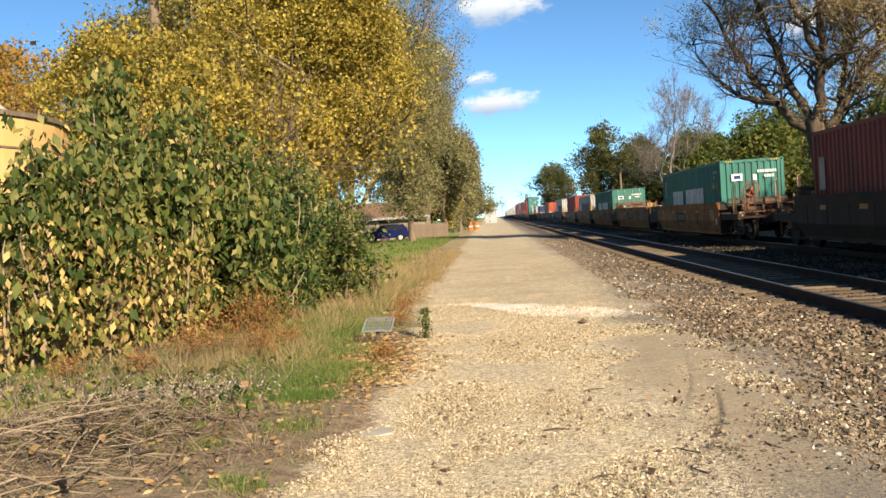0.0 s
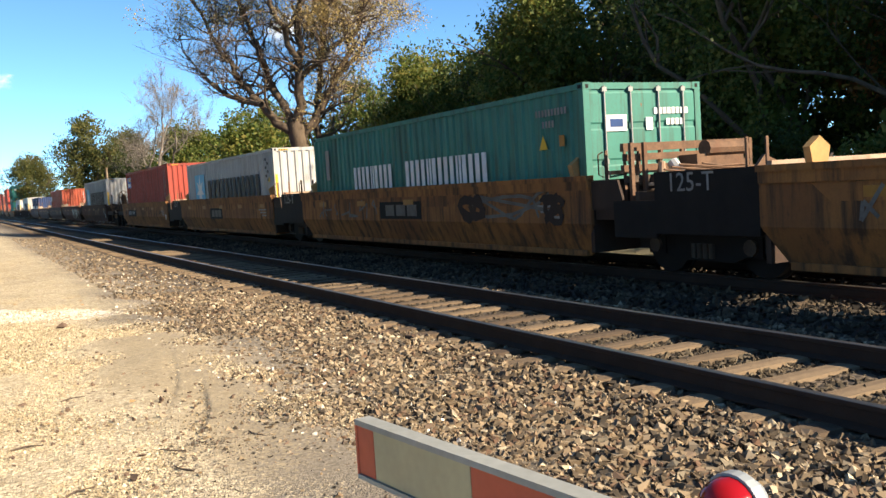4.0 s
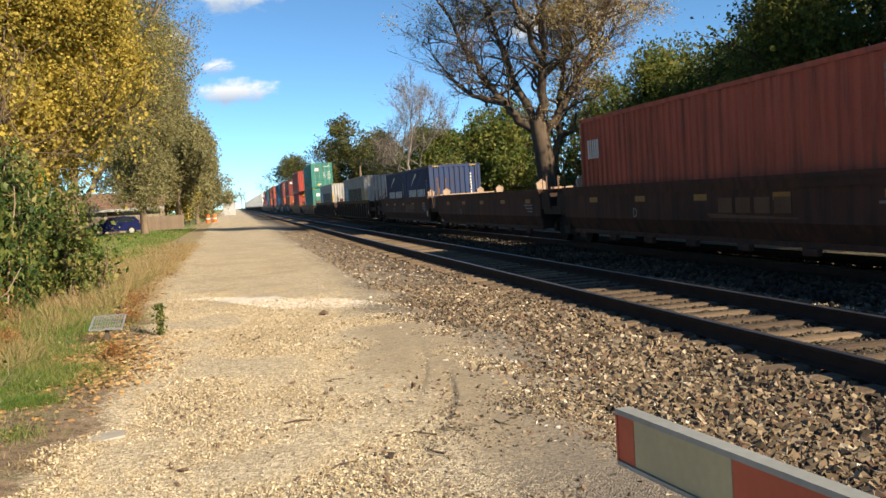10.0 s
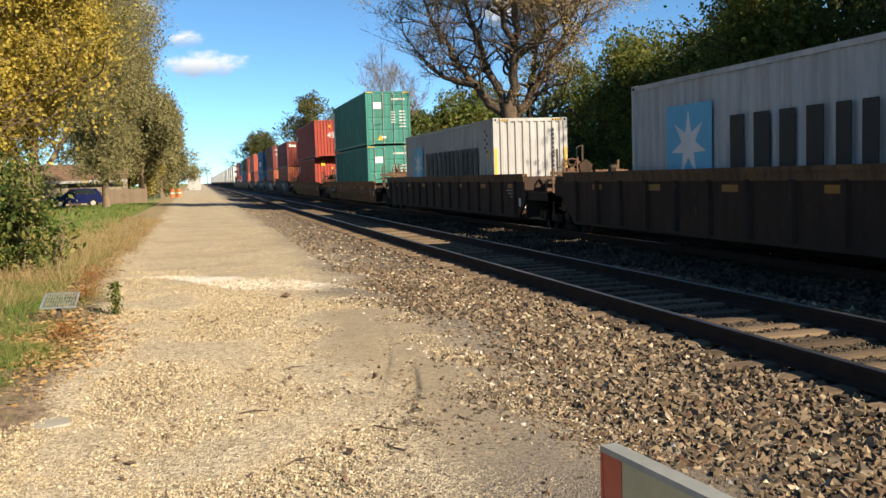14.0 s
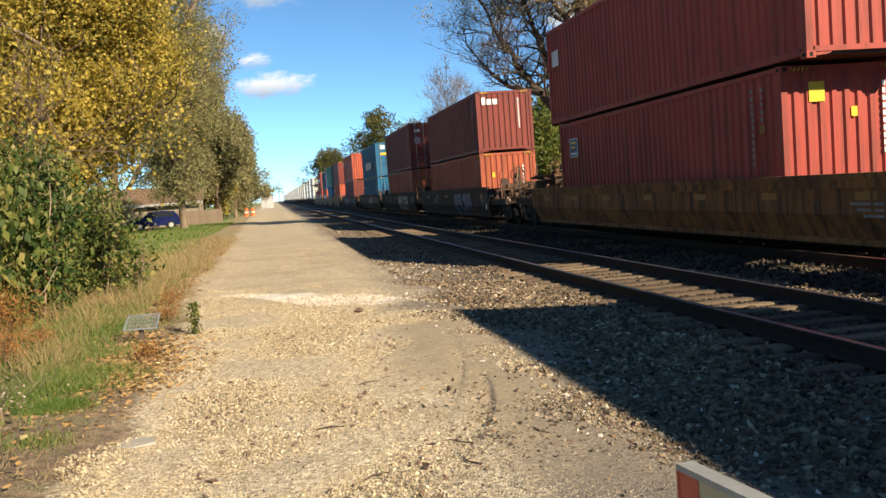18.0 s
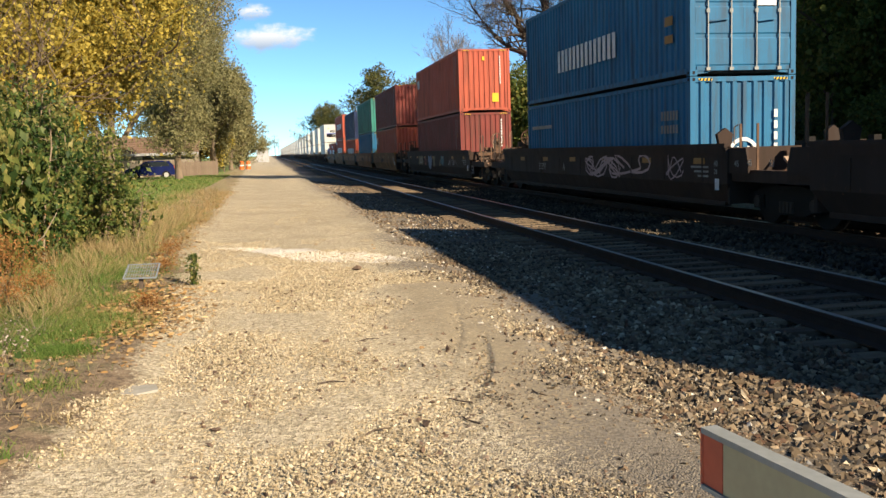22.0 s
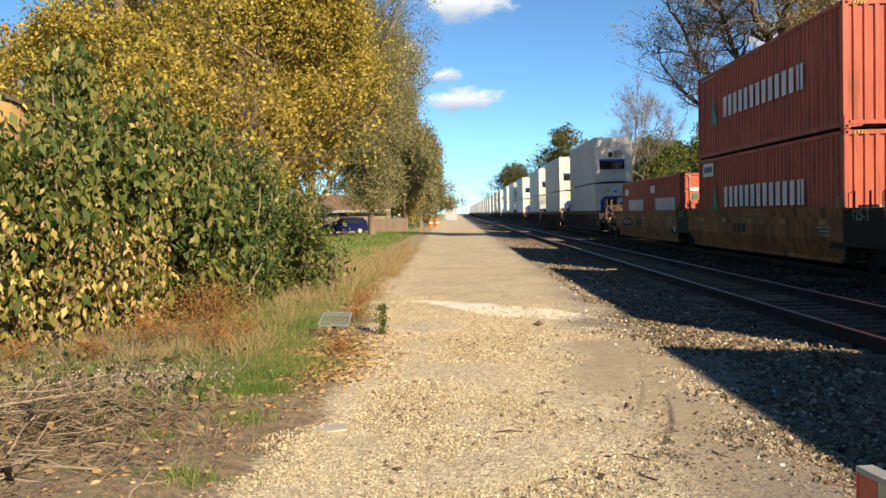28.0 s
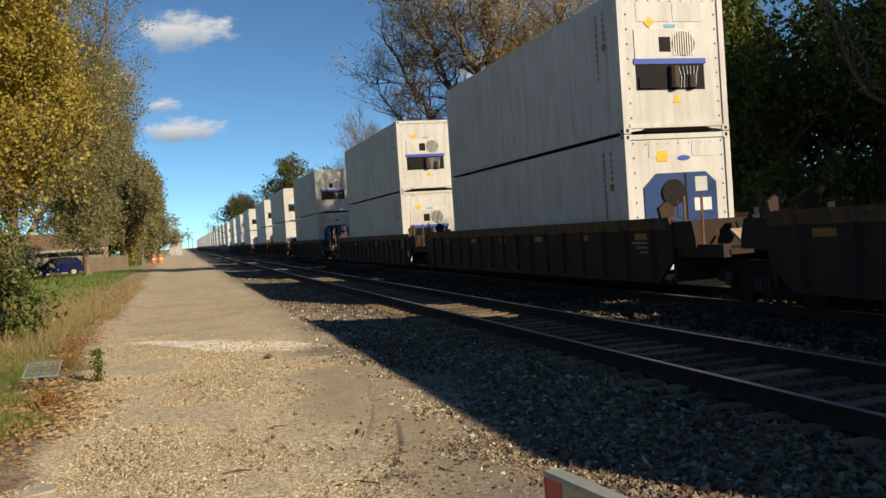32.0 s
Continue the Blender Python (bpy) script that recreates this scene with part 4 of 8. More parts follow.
def truck(parent, y):
    tk = part("truck", cached("truckframe", lambda: MB().prism([(-1.3, 0.50), (-1.05, 0.62), (-0.45, 0.74), (0.45, 0.74), (1.05, 0.62), (1.3, 0.50), (1.3, 0.36), (0.95, 0.36), (0.55, 0.22), (-0.55, 0.22), (-0.95, 0.36), (-1.3, 0.36)], "x", -1.02, -0.90)
              .prism([(-1.3, 0.50), (-1.05, 0.62), (-0.45, 0.74), (0.45, 0.74), (1.05, 0.62), (1.3, 0.50), (1.3, 0.36), (0.95, 0.36), (0.55, 0.22), (-0.55, 0.22), (-0.95, 0.36), (-1.3, 0.36)], "x", 0.90, 1.02)
              .box(-0.95, 0.95, -0.22, 0.22, 0.42, 0.72).box(-1.05, -0.88, -1.06, -0.72, 0.30, 0.56).box(-1.05, -0.88, 0.72, 1.06, 0.30, 0.56).mesh("truck")), M["black"], parent, "black cast truck frame", pose(0, y, 0))
    for k in range(4):
        part("spring", cached("spring", lambda: MB().tube([(-1.0, 0, 0.26), (-1.0, 0, 0.46)], 0.045, 7).mesh("spring")), M["steel"], tk, "rusty coil spring", pose(-0.03, -0.165 + 0.11 * k, 0))
    for yy in (-0.89, 0.89):
        part("bearing_cap", cached("bearing", lambda: MB().tube([(-1.10, 0, 0.43), (-1.02, 0, 0.43)], 0.11, 10).mesh("bearing_cap")), M["steel"], tk, "greasy bearing cap", pose(0, yy, 0))
        for sx in (-1, 1):
            part("wheel", wheel_mesh(), M["black"], tk, "dark steel wheel", pose(sx * 0.75, yy, 0.43, 0, 0, 0 if sx < 0 else 180))


def car_side(Ls, zb, zt, ribbed, cut):
    """One side of a well car: plate, sills, ribs, openings at the foot."""
    mb = MB()
    e = 0.55 if ribbed else 0.30
    if ribbed:
        return mb.prism([(0, zb + 0.45), (e, zb), (Ls - e, zb), (Ls, zb + 0.45), (Ls, zt), (0, zt)], "x", -0.03, 0.03).mesh("side_plate")
    # upright above, leaning inwards below the fold
    zf, lean = 0.74, 0.20
    mb.prism([(0, zf), (Ls, zf), (Ls, zt), (0, zt)], "x", -0.03, 0.03)
    vs = []
    for x in (-0.03, 0.03):
        vs += [(x, 0.0, zf), (x, Ls, zf), (x + lean, Ls - e, zb), (x + lean, e, zb)]
    mb.add(vs, [[0, 1, 2, 3], [7, 6, 5, 4], [0, 4, 5, 1], [1, 5, 6, 2], [2, 6, 7, 3], [3, 7, 4, 0]])
    return mb.mesh("side_plate")


def well_car(s, pitch, y0, y1, style, number="", front="joint", rear="joint", label="", marks=()):
    """A well car; y0..y1 are the ends of its sides from s, pitch the way to the next car."""
    c = thing("well_car", label, "freight car", "well cars of the train")
    m = M[{"ttx": "ttx", "bnsf": "bnsf", "ribbed": "ribbed", "dark": "dark", "tan": "ttx"}[style]]
    zb, zt = {"ttx": (0.24, 1.42), "bnsf": (0.36, 1.46), "ribbed": (0.30, 1.46), "dark": (0.32, 1.46), "tan": (0.28, 1.30)}[style]
    Ls = y1 - y0
    sm = cached(("side", round(Ls, 2), style), lambda: car_side(Ls, zb, zt, style == "ribbed", style == "bnsf"))
    top = cached(("top", round(Ls, 2)), lambda: MB().box(-0.09, 0.05, 0, Ls, -0.02, 0.06).box(-0.06, 0.04, 0.01, Ls - 0.01, -0.16, -0.01).mesh("top_sill"))
    foot = cached(("foot", round(Ls, 2)), lambda: MB().box(0.10, 0.22, 0.32, Ls - 0.32, -0.02, 0.07).mesh("bottom_sill"))
    for x, yy, a in ((-1.42, y0, 0), (1.42, y1, 180)):
        part("side_plate", sm, m, c, m=pose(x, yy, 0, 0, 0, a))
        part("top_sill", top, M["chord"] if style == "ribbed" else m, c, m=pose(x, yy, zt, 0, 0, a))
        part("bottom_sill", foot, m, c, m=pose(x, yy, zb, 0, 0, a))
    if style == "ribbed":
        for k in range(16):
            part("rib", cached("rib", lambda: MB().prism([(-0.10, -0.05), (-0.10, 0.05), (-0.03, 0.08), (-0.03, -0.08)], "z", 0.38, 1.32).mesh("rib")), m, c, m=pose(-1.42, y0 + 0.75 + k * (Ls - 1.5) / 15, 0))
    if style == "bnsf":
        for k in range(7):
            part("foot_bracket", cached("foot_bracket", lambda: MB().box(-0.05, 0.05, -0.18, 0.18, -0.12, 0.0).mesh("foot_bracket")), m, c, m=pose(-1.42, y0 + 1.2 + k * (Ls - 2.4) / 6, zb))
    else:
        for k in range(9):
            part("stiffener", cached("stiffener", lambda: MB().box(-0.042, -0.03, -0.03, 0.03, 0.76, 1.25).mesh("stiffener")), m, c, m=pose(-1.42, y0 + 1.0 + k * (Ls - 2.0) / 8, 0)) if style in ("dark", "tan") and s < 600 else None
    if style == "ttx":
        for k in range(4):
            part("top_gusset", cached("gusset", lambda: MB().prism([(-0.95, -0.03), (0.95, -0.03), (0.70, -0.24), (-0.70, -0.24)], "x", -0.005, 0).mesh("top_gusset")), m, c, m=pose(-1.447, y0 + 1.9 + k * (Ls - 3.6) / 3, zt - 0.14))
    for k in range(8 if s < 600 else 2):
        part("floor_beam", cached("floor_beam", lambda: MB().box(-1.20, 1.20, -0.15, 0.15, 0, 0.09).mesh("floor_beam")), m, c, m=pose(0, y0 + 0.7 + k * (Ls - 1.4) / (7 if s < 600 else 1), zb))
    for yy, d in ((y0, 1), (y1, -1)):
        part("bulkhead", MB().box(-1.39, 1.39, yy + 0.02 * d if d > 0 else yy - 0.10, yy + 0.10 if d > 0 else yy - 0.02, zb + 0.05, zt - 0.02), M["dark"], c, "dark end bulkhead of the well")
    gap_f = 1.45 if front == "joint" else 2.4
    gap_r = pitch - (y1 - y0) - 1.45 + 0.0 if rear == "joint" else 2.4
    rng = random.Random(int(s * 10))
    for end, yy, d, gap in ((front, y0, -1, gap_f), (rear, y1, 1, gap_r)):
        dark = M["dark"]
        a, b = sorted((yy, yy + d * min(gap, 1.5 if end == "joint" else 2.4)))
        part("end_platform", MB().box(-1.25, 1.25, a, b, 0.84, 0.92).box(-0.45, 0.45, a, b, 0.62, 0.84).box(-1.36, -1.22, a, b, 0.80, 1.02).box(1.22, 1.36, a, b, 0.80, 1.02), dark, c, "grimy steel end platform")
        if end == "brake" and s > 600:
            part("ladder", MB().box(-1.3, -1.24, yy + d * 1.75 - 0.03, yy + d * 1.75 + 0.03, 0.4, 2.0).box(-0.9, -0.84, yy + d * 1.75 - 0.03, yy + d * 1.75 + 0.03, 0.4, 2.0).box(-1.3, -0.84, yy + d * 1.75 - 0.02, yy + d * 1.75 + 0.02, 1.2, 1.25), M["rusty"], c)
            truck(c, yy + d * 1.15)
        elif end == "brake":
            # ladder posts, rails, brake wheel, valves
            yb = yy + d * 1.75
            iron = M["rusty"]
            for x in (-1.32, -0.90):
                part("ladder_post", MB().box(x - 0.025, x + 0.025, yb - 0.012, yb + 0.012, 0.35, 1.62), iron, c)
            for k in range(4):
                part("rung", MB().tube([(-1.32, yb, 0.45 + k * 0.30), (-0.90, yb, 0.45 + k * 0.30)], 0.011, 5), iron, c)
            for x, z1 in ((-1.30, 2.12), (-0.62, 2.20)):
                part("grab_post", MB().box(x - 0.022, x + 0.022, yb + 0.24 * d, yb + 0.265 * d, 1.0, z1) if d > 0 else MB().box(x - 0.022, x + 0.022, yb - 0.265, yb - 0.24, 1.0, z1), M["steel"], c)
                part("grab_iron", MB().tube([(x - 0.02, yb + 0.2 * d, 1.42), (x - 0.10, yb + 0.14 * d, 1.45), (x - 0.10, yb + 0.14 * d, z1 - 0.06), (x - 0.02, yb + 0.2 * d, z1 - 0.02)], 0.013, 5), M["cream"], c, "pale bent grab iron")
            part("brake_cylinder", MB().tube([(-0.25, yb - 0.12, 1.42), (0.55, yb - 0.12, 1.42)], 0.15, 10), iron, c)
            for x in (-1.12, -0.55, 0.75):
                part("bracket", MB().prism([(x - 0.05, 0.55), (x + 0.05, 0.55), (x + 0.08, 0.98), (x - 0.03, 1.12), (x - 0.08, 0.98)], "y", yb - 0.2, yb - 0.17), M["cream"] if x < -0.6 else iron, c)
            lat = MB()
            for k in range(9):
                lat.beam((-1.2 + k * 0.26, yb + 0.28 * d, 1.10), (-1.2 + k * 0.26 + 0.26, yb + 0.60 * d, 1.10), 0.022).beam((-1.2 + k * 0.26 + 0.26, yb + 0.28 * d, 1.105), (-1.2 + k * 0.26, yb + 0.60 * d, 1.105), 0.022)
            tagged(part("walkway_grating", lat, M["steel"], c, "rusty open grating of the walkway"), kind="stuff")
            # cluttered brake gear against the container's end
            for k in range(12 if s < 470 else 5):
                cx, cz, cy = rng.uniform(-1.15, 1.1), rng.uniform(1.02, 1.75), yy + d * rng.uniform(0.25, 1.45)
                kind = k % 4
                if kind == 0:
                    w2, h2 = rng.uniform(0.06, 0.22), rng.uniform(0.06, 0.2)
                    part("valve_box", MB().box(cx - w2, cx + w2, cy - 0.07, cy + 0.07, cz - h2, cz + h2).tube([(cx, cy, 0.9), (cx, cy, cz)], 0.03, 5), M["steel"] if k % 8 else M["rusty"], c)
                elif kind == 1:
                    part("strut", MB().beam((cx, cy, 0.92), (cx + rng.uniform(-0.35, 0.35), cy, cz + 0.15), 0.05), M["rusty"], c)
                elif kind == 2:
                    part("pipe", MB().tube([(cx - 0.35, cy, cz - 0.1), (cx - 0.05, cy + 0.05, cz), (cx + 0.2, cy, cz - 0.05), (cx + 0.45, cy, 0.93)], 0.018, 5), M["rusty"], c)
                else:
                    part("cross_bar", MB().box(-1.2, min(1.2, cx + 0.9), cy - 0.03, cy + 0.03, cz, cz + rng.uniform(0.05, 0.12)), M["steel"] if k % 8 == 3 else M["rusty"], c)
            part("pipe", MB().tube([(-1.1, yb - 0.15, 1.2), (-0.6, yb - 0.22, 0.95), (-0.3, yb - 0.2, 0.9), (0.4, yb - 0.2, 1.15)], 0.016, 5), iron, c)
            part("pipe", MB().tube([(-1.2, yb - 0.05, 0.62), (-0.7, yb - 0.16, 0.66), (-0.35, yb - 0.16, 0.60)], 0.02, 5), M["cream"], c)
            zw = {"bnsf": 2.05, "ribbed": 1.60}.get(style, 1.92)
            w = MB()
            rim = [(0.28 * math.cos(q * 0.3927), 0, 0.28 * math.sin(q * 0.3927)) for q in range(17)]
            w.tube(rim, 0.024, 6, cap=False)
            for q in range(6):
                w.beam((0, 0, 0), (0.28 * math.cos(q * 1.047), 0, 0.28 * math.sin(q * 1.047)), 0.06, 0.02)
            w.tube([(0, -0.04, 0), (0, 0.06, 0)], 0.07, 8)
            part("brake_wheel", w, M["brick"] if style == "ttx" and s < 40 else M["rusty"], c, "spoked hand brake wheel", pose(-0.35, yy + d * 0.62 - 0.06, zw))
            part("brake_stand", MB().prism([(-0.47, 0.9), (-0.2, 0.9), (-0.18, zw - 0.15), (-0.26, zw + 0.05), (-0.44, zw + 0.05), (-0.50, zw - 0.15)], "y", yy + d * 0.62, yy + d * 0.62 + 0.14), M["rusty"], c)
            part("crossover_step", MB().box(-1.2, 1.2, yb - 0.14, yb + 0.14, 1.04, 1.08).beam((-0.8, yb, 1.04), (-0.3, yy, 1.55), 0.07).beam((0.3, yb, 1.04), (0.7, yy, 1.55), 0.07), m, c)
            part("coupler", MB().box(-0.14, 0.14, yb, yb + 1.0 * d, 0.72, 0.92).box(-0.22, 0.22, yb + 0.75 * d, yb + 1.1 * d, 0.68, 0.98) if d > 0 else MB().box(-0.14, 0.14, yb - 1.0, yb, 0.72, 0.92).box(-0.22, 0.22, yb - 1.1, yb - 0.75, 0.68, 0.98), M["black"], c)
            hoses = MB()
            for k in range(4):
                x = -0.9 + k * 0.28
                hoses.tube([(x, yb + 0.1 * d, 0.95), (x + 0.05, yb + 0.35 * d, 0.62), (x + 0.02, yb + 0.7 * d, 0.55 + 0.1 * (k % 2)), (x + 0.2, yb + 0.95 * d, 0.80)], 0.02, 5)
            part("air_hose", hoses, M["black"], c)
            truck(c, yy + d * 1.15)
        else:
            if d > 0:
                truck(c, y1 + (pitch - Ls) / 2)
            # guide posts and cross bar beside the joint
            for x in (-1.30, 1.30):
                part("guide_post", MB().prism([(-0.13, zt + 0.05), (0.13, zt + 0.05), (0.17, zt + 0.24), (0.0, zt + 0.36), (-0.17, zt + 0.24)], "y", yy - d * 0.62 - 0.05, yy - d * 0.62 + 0.05), M["guide"] if style == "ttx" else (M["cream"] if style == "bnsf" else m), c, m=pose(x + (0.12 if x < 0 else -0.12), 0, 0))
            tall = 0.85 if style in ("bnsf", "dark") and d > 0 else 0.42
            for x in (-1.33, -0.98):
                part("post", MB().box(x - 0.022, x + 0.022, yy + d * 0.28 - 0.012, yy + d * 0.28 + 0.012, 0.95, zt + tall), M["rusty"], c)
            part("grab_iron", MB().tube([(-1.36, yy + d * 0.24, zt + 0.02), (-1.42, yy + d * 0.2, zt + 0.06), (-1.42, yy + d * 0.2, zt + tall - 0.06), (-1.36, yy + d * 0.24, zt + tall - 0.02)], 0.012, 5), M["rusty"], c)
            for k in range(3):
                part("deck_strip", MB().prism([(yy + d * 0.55, 1.22 - 0.02), (yy + d * 0.95, 0.96), (yy + d * 0.97, 0.99), (yy + d * 0.57, 1.25)], "x", -0.62 + k * 0.42, -0.34 + k * 0.42), M["cream"], c, "pale sloping deck strip")
            part("brake_hose", MB().tube([(-0.3, yy + d * 0.3, 1.35), (-0.5, yy + d * 0.7, 1.05), (-0.35, yy + d * 1.1, 0.98), (0.1, yy + d * 1.3, 1.15)], 0.025, 6), M["black"], c)
            part("valve", MB().tube([(-0.1, yy + d * 0.42, 1.40), (0.12, yy + d * 0.42, 1.40)], 0.10, 8).box(-0.06, 0.08, yy + d * 0.42 - 0.08, yy + d * 0.42 + 0.08, 1.40, 1.60), M["black"], c)
            part("side_wing", MB().prism([(yy, 0.95), (yy, zt - 0.03), (yy + d * 0.62, zt - 0.03), (yy + d * 0.72, 1.12), (yy + d * 0.72, 0.95)], "x", -1.42, -1.38), M["dark"] if style != "tan" else m, c, "dark end plate over the truck")
            if style == "ttx" and d > 0:
                part("end_panel", MB().box(-0.02, 0.02, 0, 1.85, 0.62, 1.47).box(-0.02, 0.02, 1.85, 2.75, 0.55, 1.08), M["black"], c, "black painted end panel", pose(-1.412, y1 + 0.02, 0))
                part("lettering", text_mesh("125-T", 0.36), M["graffiti"], c, m=pose(-1.436, y1 + 1.62, 1.20, 0, 0, -90))
                part("bracket", MB().prism([(-1.2, 0.95), (-0.2, 0.95), (-0.2, 1.5), (-0.5, 1.62)], "y", y1 + 0.75, y1 + 0.80), M["rusty"], c)
            if style == "ttx" and d < 0 and abs(s - 68.6) < 0.1:
                for x0, x1, nm in ((-1.22, 1.22, "end_beam"), (-0.2, 0.75, "end_box")):
                    part(nm, MB().box(x0, x1, y0 - 0.62, y0 - 0.52, 1.66, 1.76) if nm == "end_beam" else MB().box(x0, x1, y0 - 1.0, y0 - 0.62, 1.42, 1.70), M["rusty"], c, "rusty steel box over the joint")
                for x in (-1.2, -0.95, 1.2):
                    part("upright", MB().beam((x, y0 - 0.7, 0.9), (x, y0 - 0.7, 1.92), 0.06), M["rusty"], c)
                part("white_valve", MB().tube([(-0.55, y0 - 1.0, 1.45), (-0.55, y0 - 0.85, 1.6)], 0.09, 10), M["galv"], c, "pale valve body")
                for k in range(7):
                    part("brake_rod", MB().tube([(-0.9 + 0.15 * k, y0 - 1.05, 1.5 + 0.03 * (k % 3)), (0.2 + 0.14 * k, y0 - 1.1 - 0.02 * k, 1.36 + 0.05 * (k % 4))], 0.018, 5), M["rusty"], c)
                part("step_board", MB().box(-1.2, 1.0, y0 - 1.25, y0 - 1.05, 1.28, 1.33), M["cream"], c)
                for z0, z1, yo, mm in ((1.80, 1.92, 0.50, "rusty"), (1.50, 1.60, 0.50, "rusty"), (1.34, 1.44, 0.58, "steel"), (1.06, 1.20, 0.80, "steel"), (0.94, 1.02, 1.1, "rusty")):
                    part("cross_beam", MB().box(-1.24, 1.24, y0 - yo - 0.08, y0 - yo, z0, z1), M[mm], c, "rust-stained cross beam")
                for k in range(6):
                    part("strut", MB().beam((-1.1 + 0.42 * k, y0 - 0.62, 1.0), (-0.9 + 0.42 * k, y0 - 0.55, 1.9), 0.05), M["rusty"], c)
                part("small_reservoir", MB().tube([(0.0, y0 - 0.95, 1.78), (0.8, y0 - 0.95, 1.78)], 0.13, 10), M["rusty"], c)
                part("spring_coil", MB().tube([(-0.8, y0 - 0.9, 1.30), (-0.8, y0 - 0.9, 1.62)], 0.05, 8), M["cream"], c)
            if style in ("ttx", "bnsf"):
                part("air_reservoir", MB().tube([(-0.35, yy + d * 0.75, 1.30), (0.75, yy + d * 0.75, 1.31)], 0.12, 10), M["steel"], c)
                pp = MB()
                for k in range(5):
                    pp.tube([(-1.1 + 0.1 * k, yy + d * 0.4, 1.0 + 0.1 * k), (-0.2 + 0.2 * k, yy + d * (0.5 + 0.1 * k), 1.25), (1.0, yy + d * 0.9, 1.1 + 0.12 * k)], 0.022, 5)
                part("pipework", pp, M["steel"], c)
                part("cross_bar", MB().box(-1.15, 1.15, yy + d * 0.1 - 0.04, yy + d * 0.1 + 0.04, zt + 0.05, zt + 0.11), M["cream"], c)
    # reflectors and marks on the side
    for yy in np.arange(y0 + 0.9, y1 - 0.5, 2.6):
        part("reflector", cached("refl", lambda: MB().box(-0.006, 0, 0, 0.48, 0, 0.12).mesh("reflector")), M["reflector"], c, "amber reflective strip", pose(-1.452, float(yy), zt - 0.34))
    tx = MB()
    for k in range(3):
        tx.box(-0.006, 0, 0, 0.75 - 0.15 * k, -0.09 * k, -0.09 * k + 0.04)
    part("data_mark", tx, M["graffiti"], c, m=pose(-1.452, y0 + 0.75, zt - 0.42))
    if number:
        part("number_panel", MB().box(-0.004, 0, 0, 2.5, -0.06, 0.30), M["black"], c, "dark painted number panel", pose(-1.452, y1 - 4.6, zt - 0.62))
        part("lettering", text_mesh(number, 0.30), M["graffiti"], c, m=pose(-1.459, y1 - 3.25, zt - 0.58, 0, 0, -90))
        for k in range(4):
            part("mark_block", MB().box(-0.004, 0, 0, 0.14, 0, 0.20), M["graffiti"], c, m=pose(-1.457, y1 - 2.42 - 0.22 * k, zt - 0.58))
    for mk in marks:
        mk(c, y0, y1, zb, zt)
    if rear == "brake" or front == "brake":
        part("lamp_reflector", MB().box(-0.004, 0, 0, 0.16, 0, 0.22), M["print_white"], c, m=pose(-1.46, y0 + 0.3, 0.62))
    c.matrix_basis = pose(CX2, s, 0)
    return ride(c, s)


def scrawl(ya, yb, za, zb_, n, seed, colour="graffiti", w=0.07):
    """Spray-painted loops and strokes on the side of a car."""
    def put(c, y0, y1, zb, zt):
        rng = random.Random(seed)
        mb = MB()
        for i in range(n):
            yc = y0 + ya + (yb - ya) * (i + 0.5) / n
            h, wd = (zb_ - za), (yb - ya) / n
            pts = [(yc + wd * rng.uniform(-0.5, 0.5), za + h * rng.random()) for _ in range(4)]
            pts = sorted(pts, key=lambda q: q[1]) if rng.random() < 0.5 else pts
            for p, q in zip(pts, pts[1:]):
                dy, dz = q[0] - p[0], q[1] - p[1]
                L = math.hypot(dy, dz) or 1
                ny, nz = -dz / L * w / 2, dy / L * w / 2
                x = -0.0003 * (len(mb.f) + 1)
                mb.add([(x, p[0] + ny, p[1] + nz), (x, q[0] + ny, q[1] + nz), (x, q[0] - ny, q[1] - nz), (x, p[0] - ny, p[1] - nz)], [[0, 1, 2, 3]])
        tagged(part("graffiti", mb, M[colour], c, "spray-painted graffiti strokes", pose(-1.4535, 0, 0)), kind="stuff")
    return put


def loops(y, z, ry, rz, turns, seed, colour="graffiti_pink", w=0.05):
    """One spray-painted looping line: y, z its middle, ry, rz its reach."""
    def put(c, y0, y1, zb, zt):
        rng = random.Random(seed)
        a, b, p, q = rng.choice((1, 2, 3)), rng.choice((2, 3)), rng.random() * 6, rng.random() * 6
        n = int(26 * turns)
        pts = [(y0 + y + ry * (0.75 * math.sin(a * u + p) + 0.25 * math.sin(3.7 * u)), z + rz * (0.8 * math.sin(b * u + q) + 0.2 * math.cos(4.3 * u + p))) for u in [6.283 * turns * k / n for k in range(n + 1)]]
        mb, vs, fs = MB(), [], []
        for k, (yy, zz) in enumerate(pts):
            t0, t1 = pts[max(k - 1, 0)], pts[min(k + 1, n)]
            dy, dz = t1[0] - t0[0], t1[1] - t0[1]
            L = math.hypot(dy, dz) or 1
            vs += [(-0.0002 * k, yy - dz / L * w / 2, zz + dy / L * w / 2), (-0.0002 * k, yy + dz / L * w / 2, zz - dy / L * w / 2)]
            if k:
                fs.append([2 * k - 2, 2 * k, 2 * k + 1, 2 * k - 1])
        part("graffiti", mb.add(vs, fs), M[colour], c, "looping spray-painted line", pose(-1.4560 - 0.006 * (seed % 3), 0, 0))
    return put


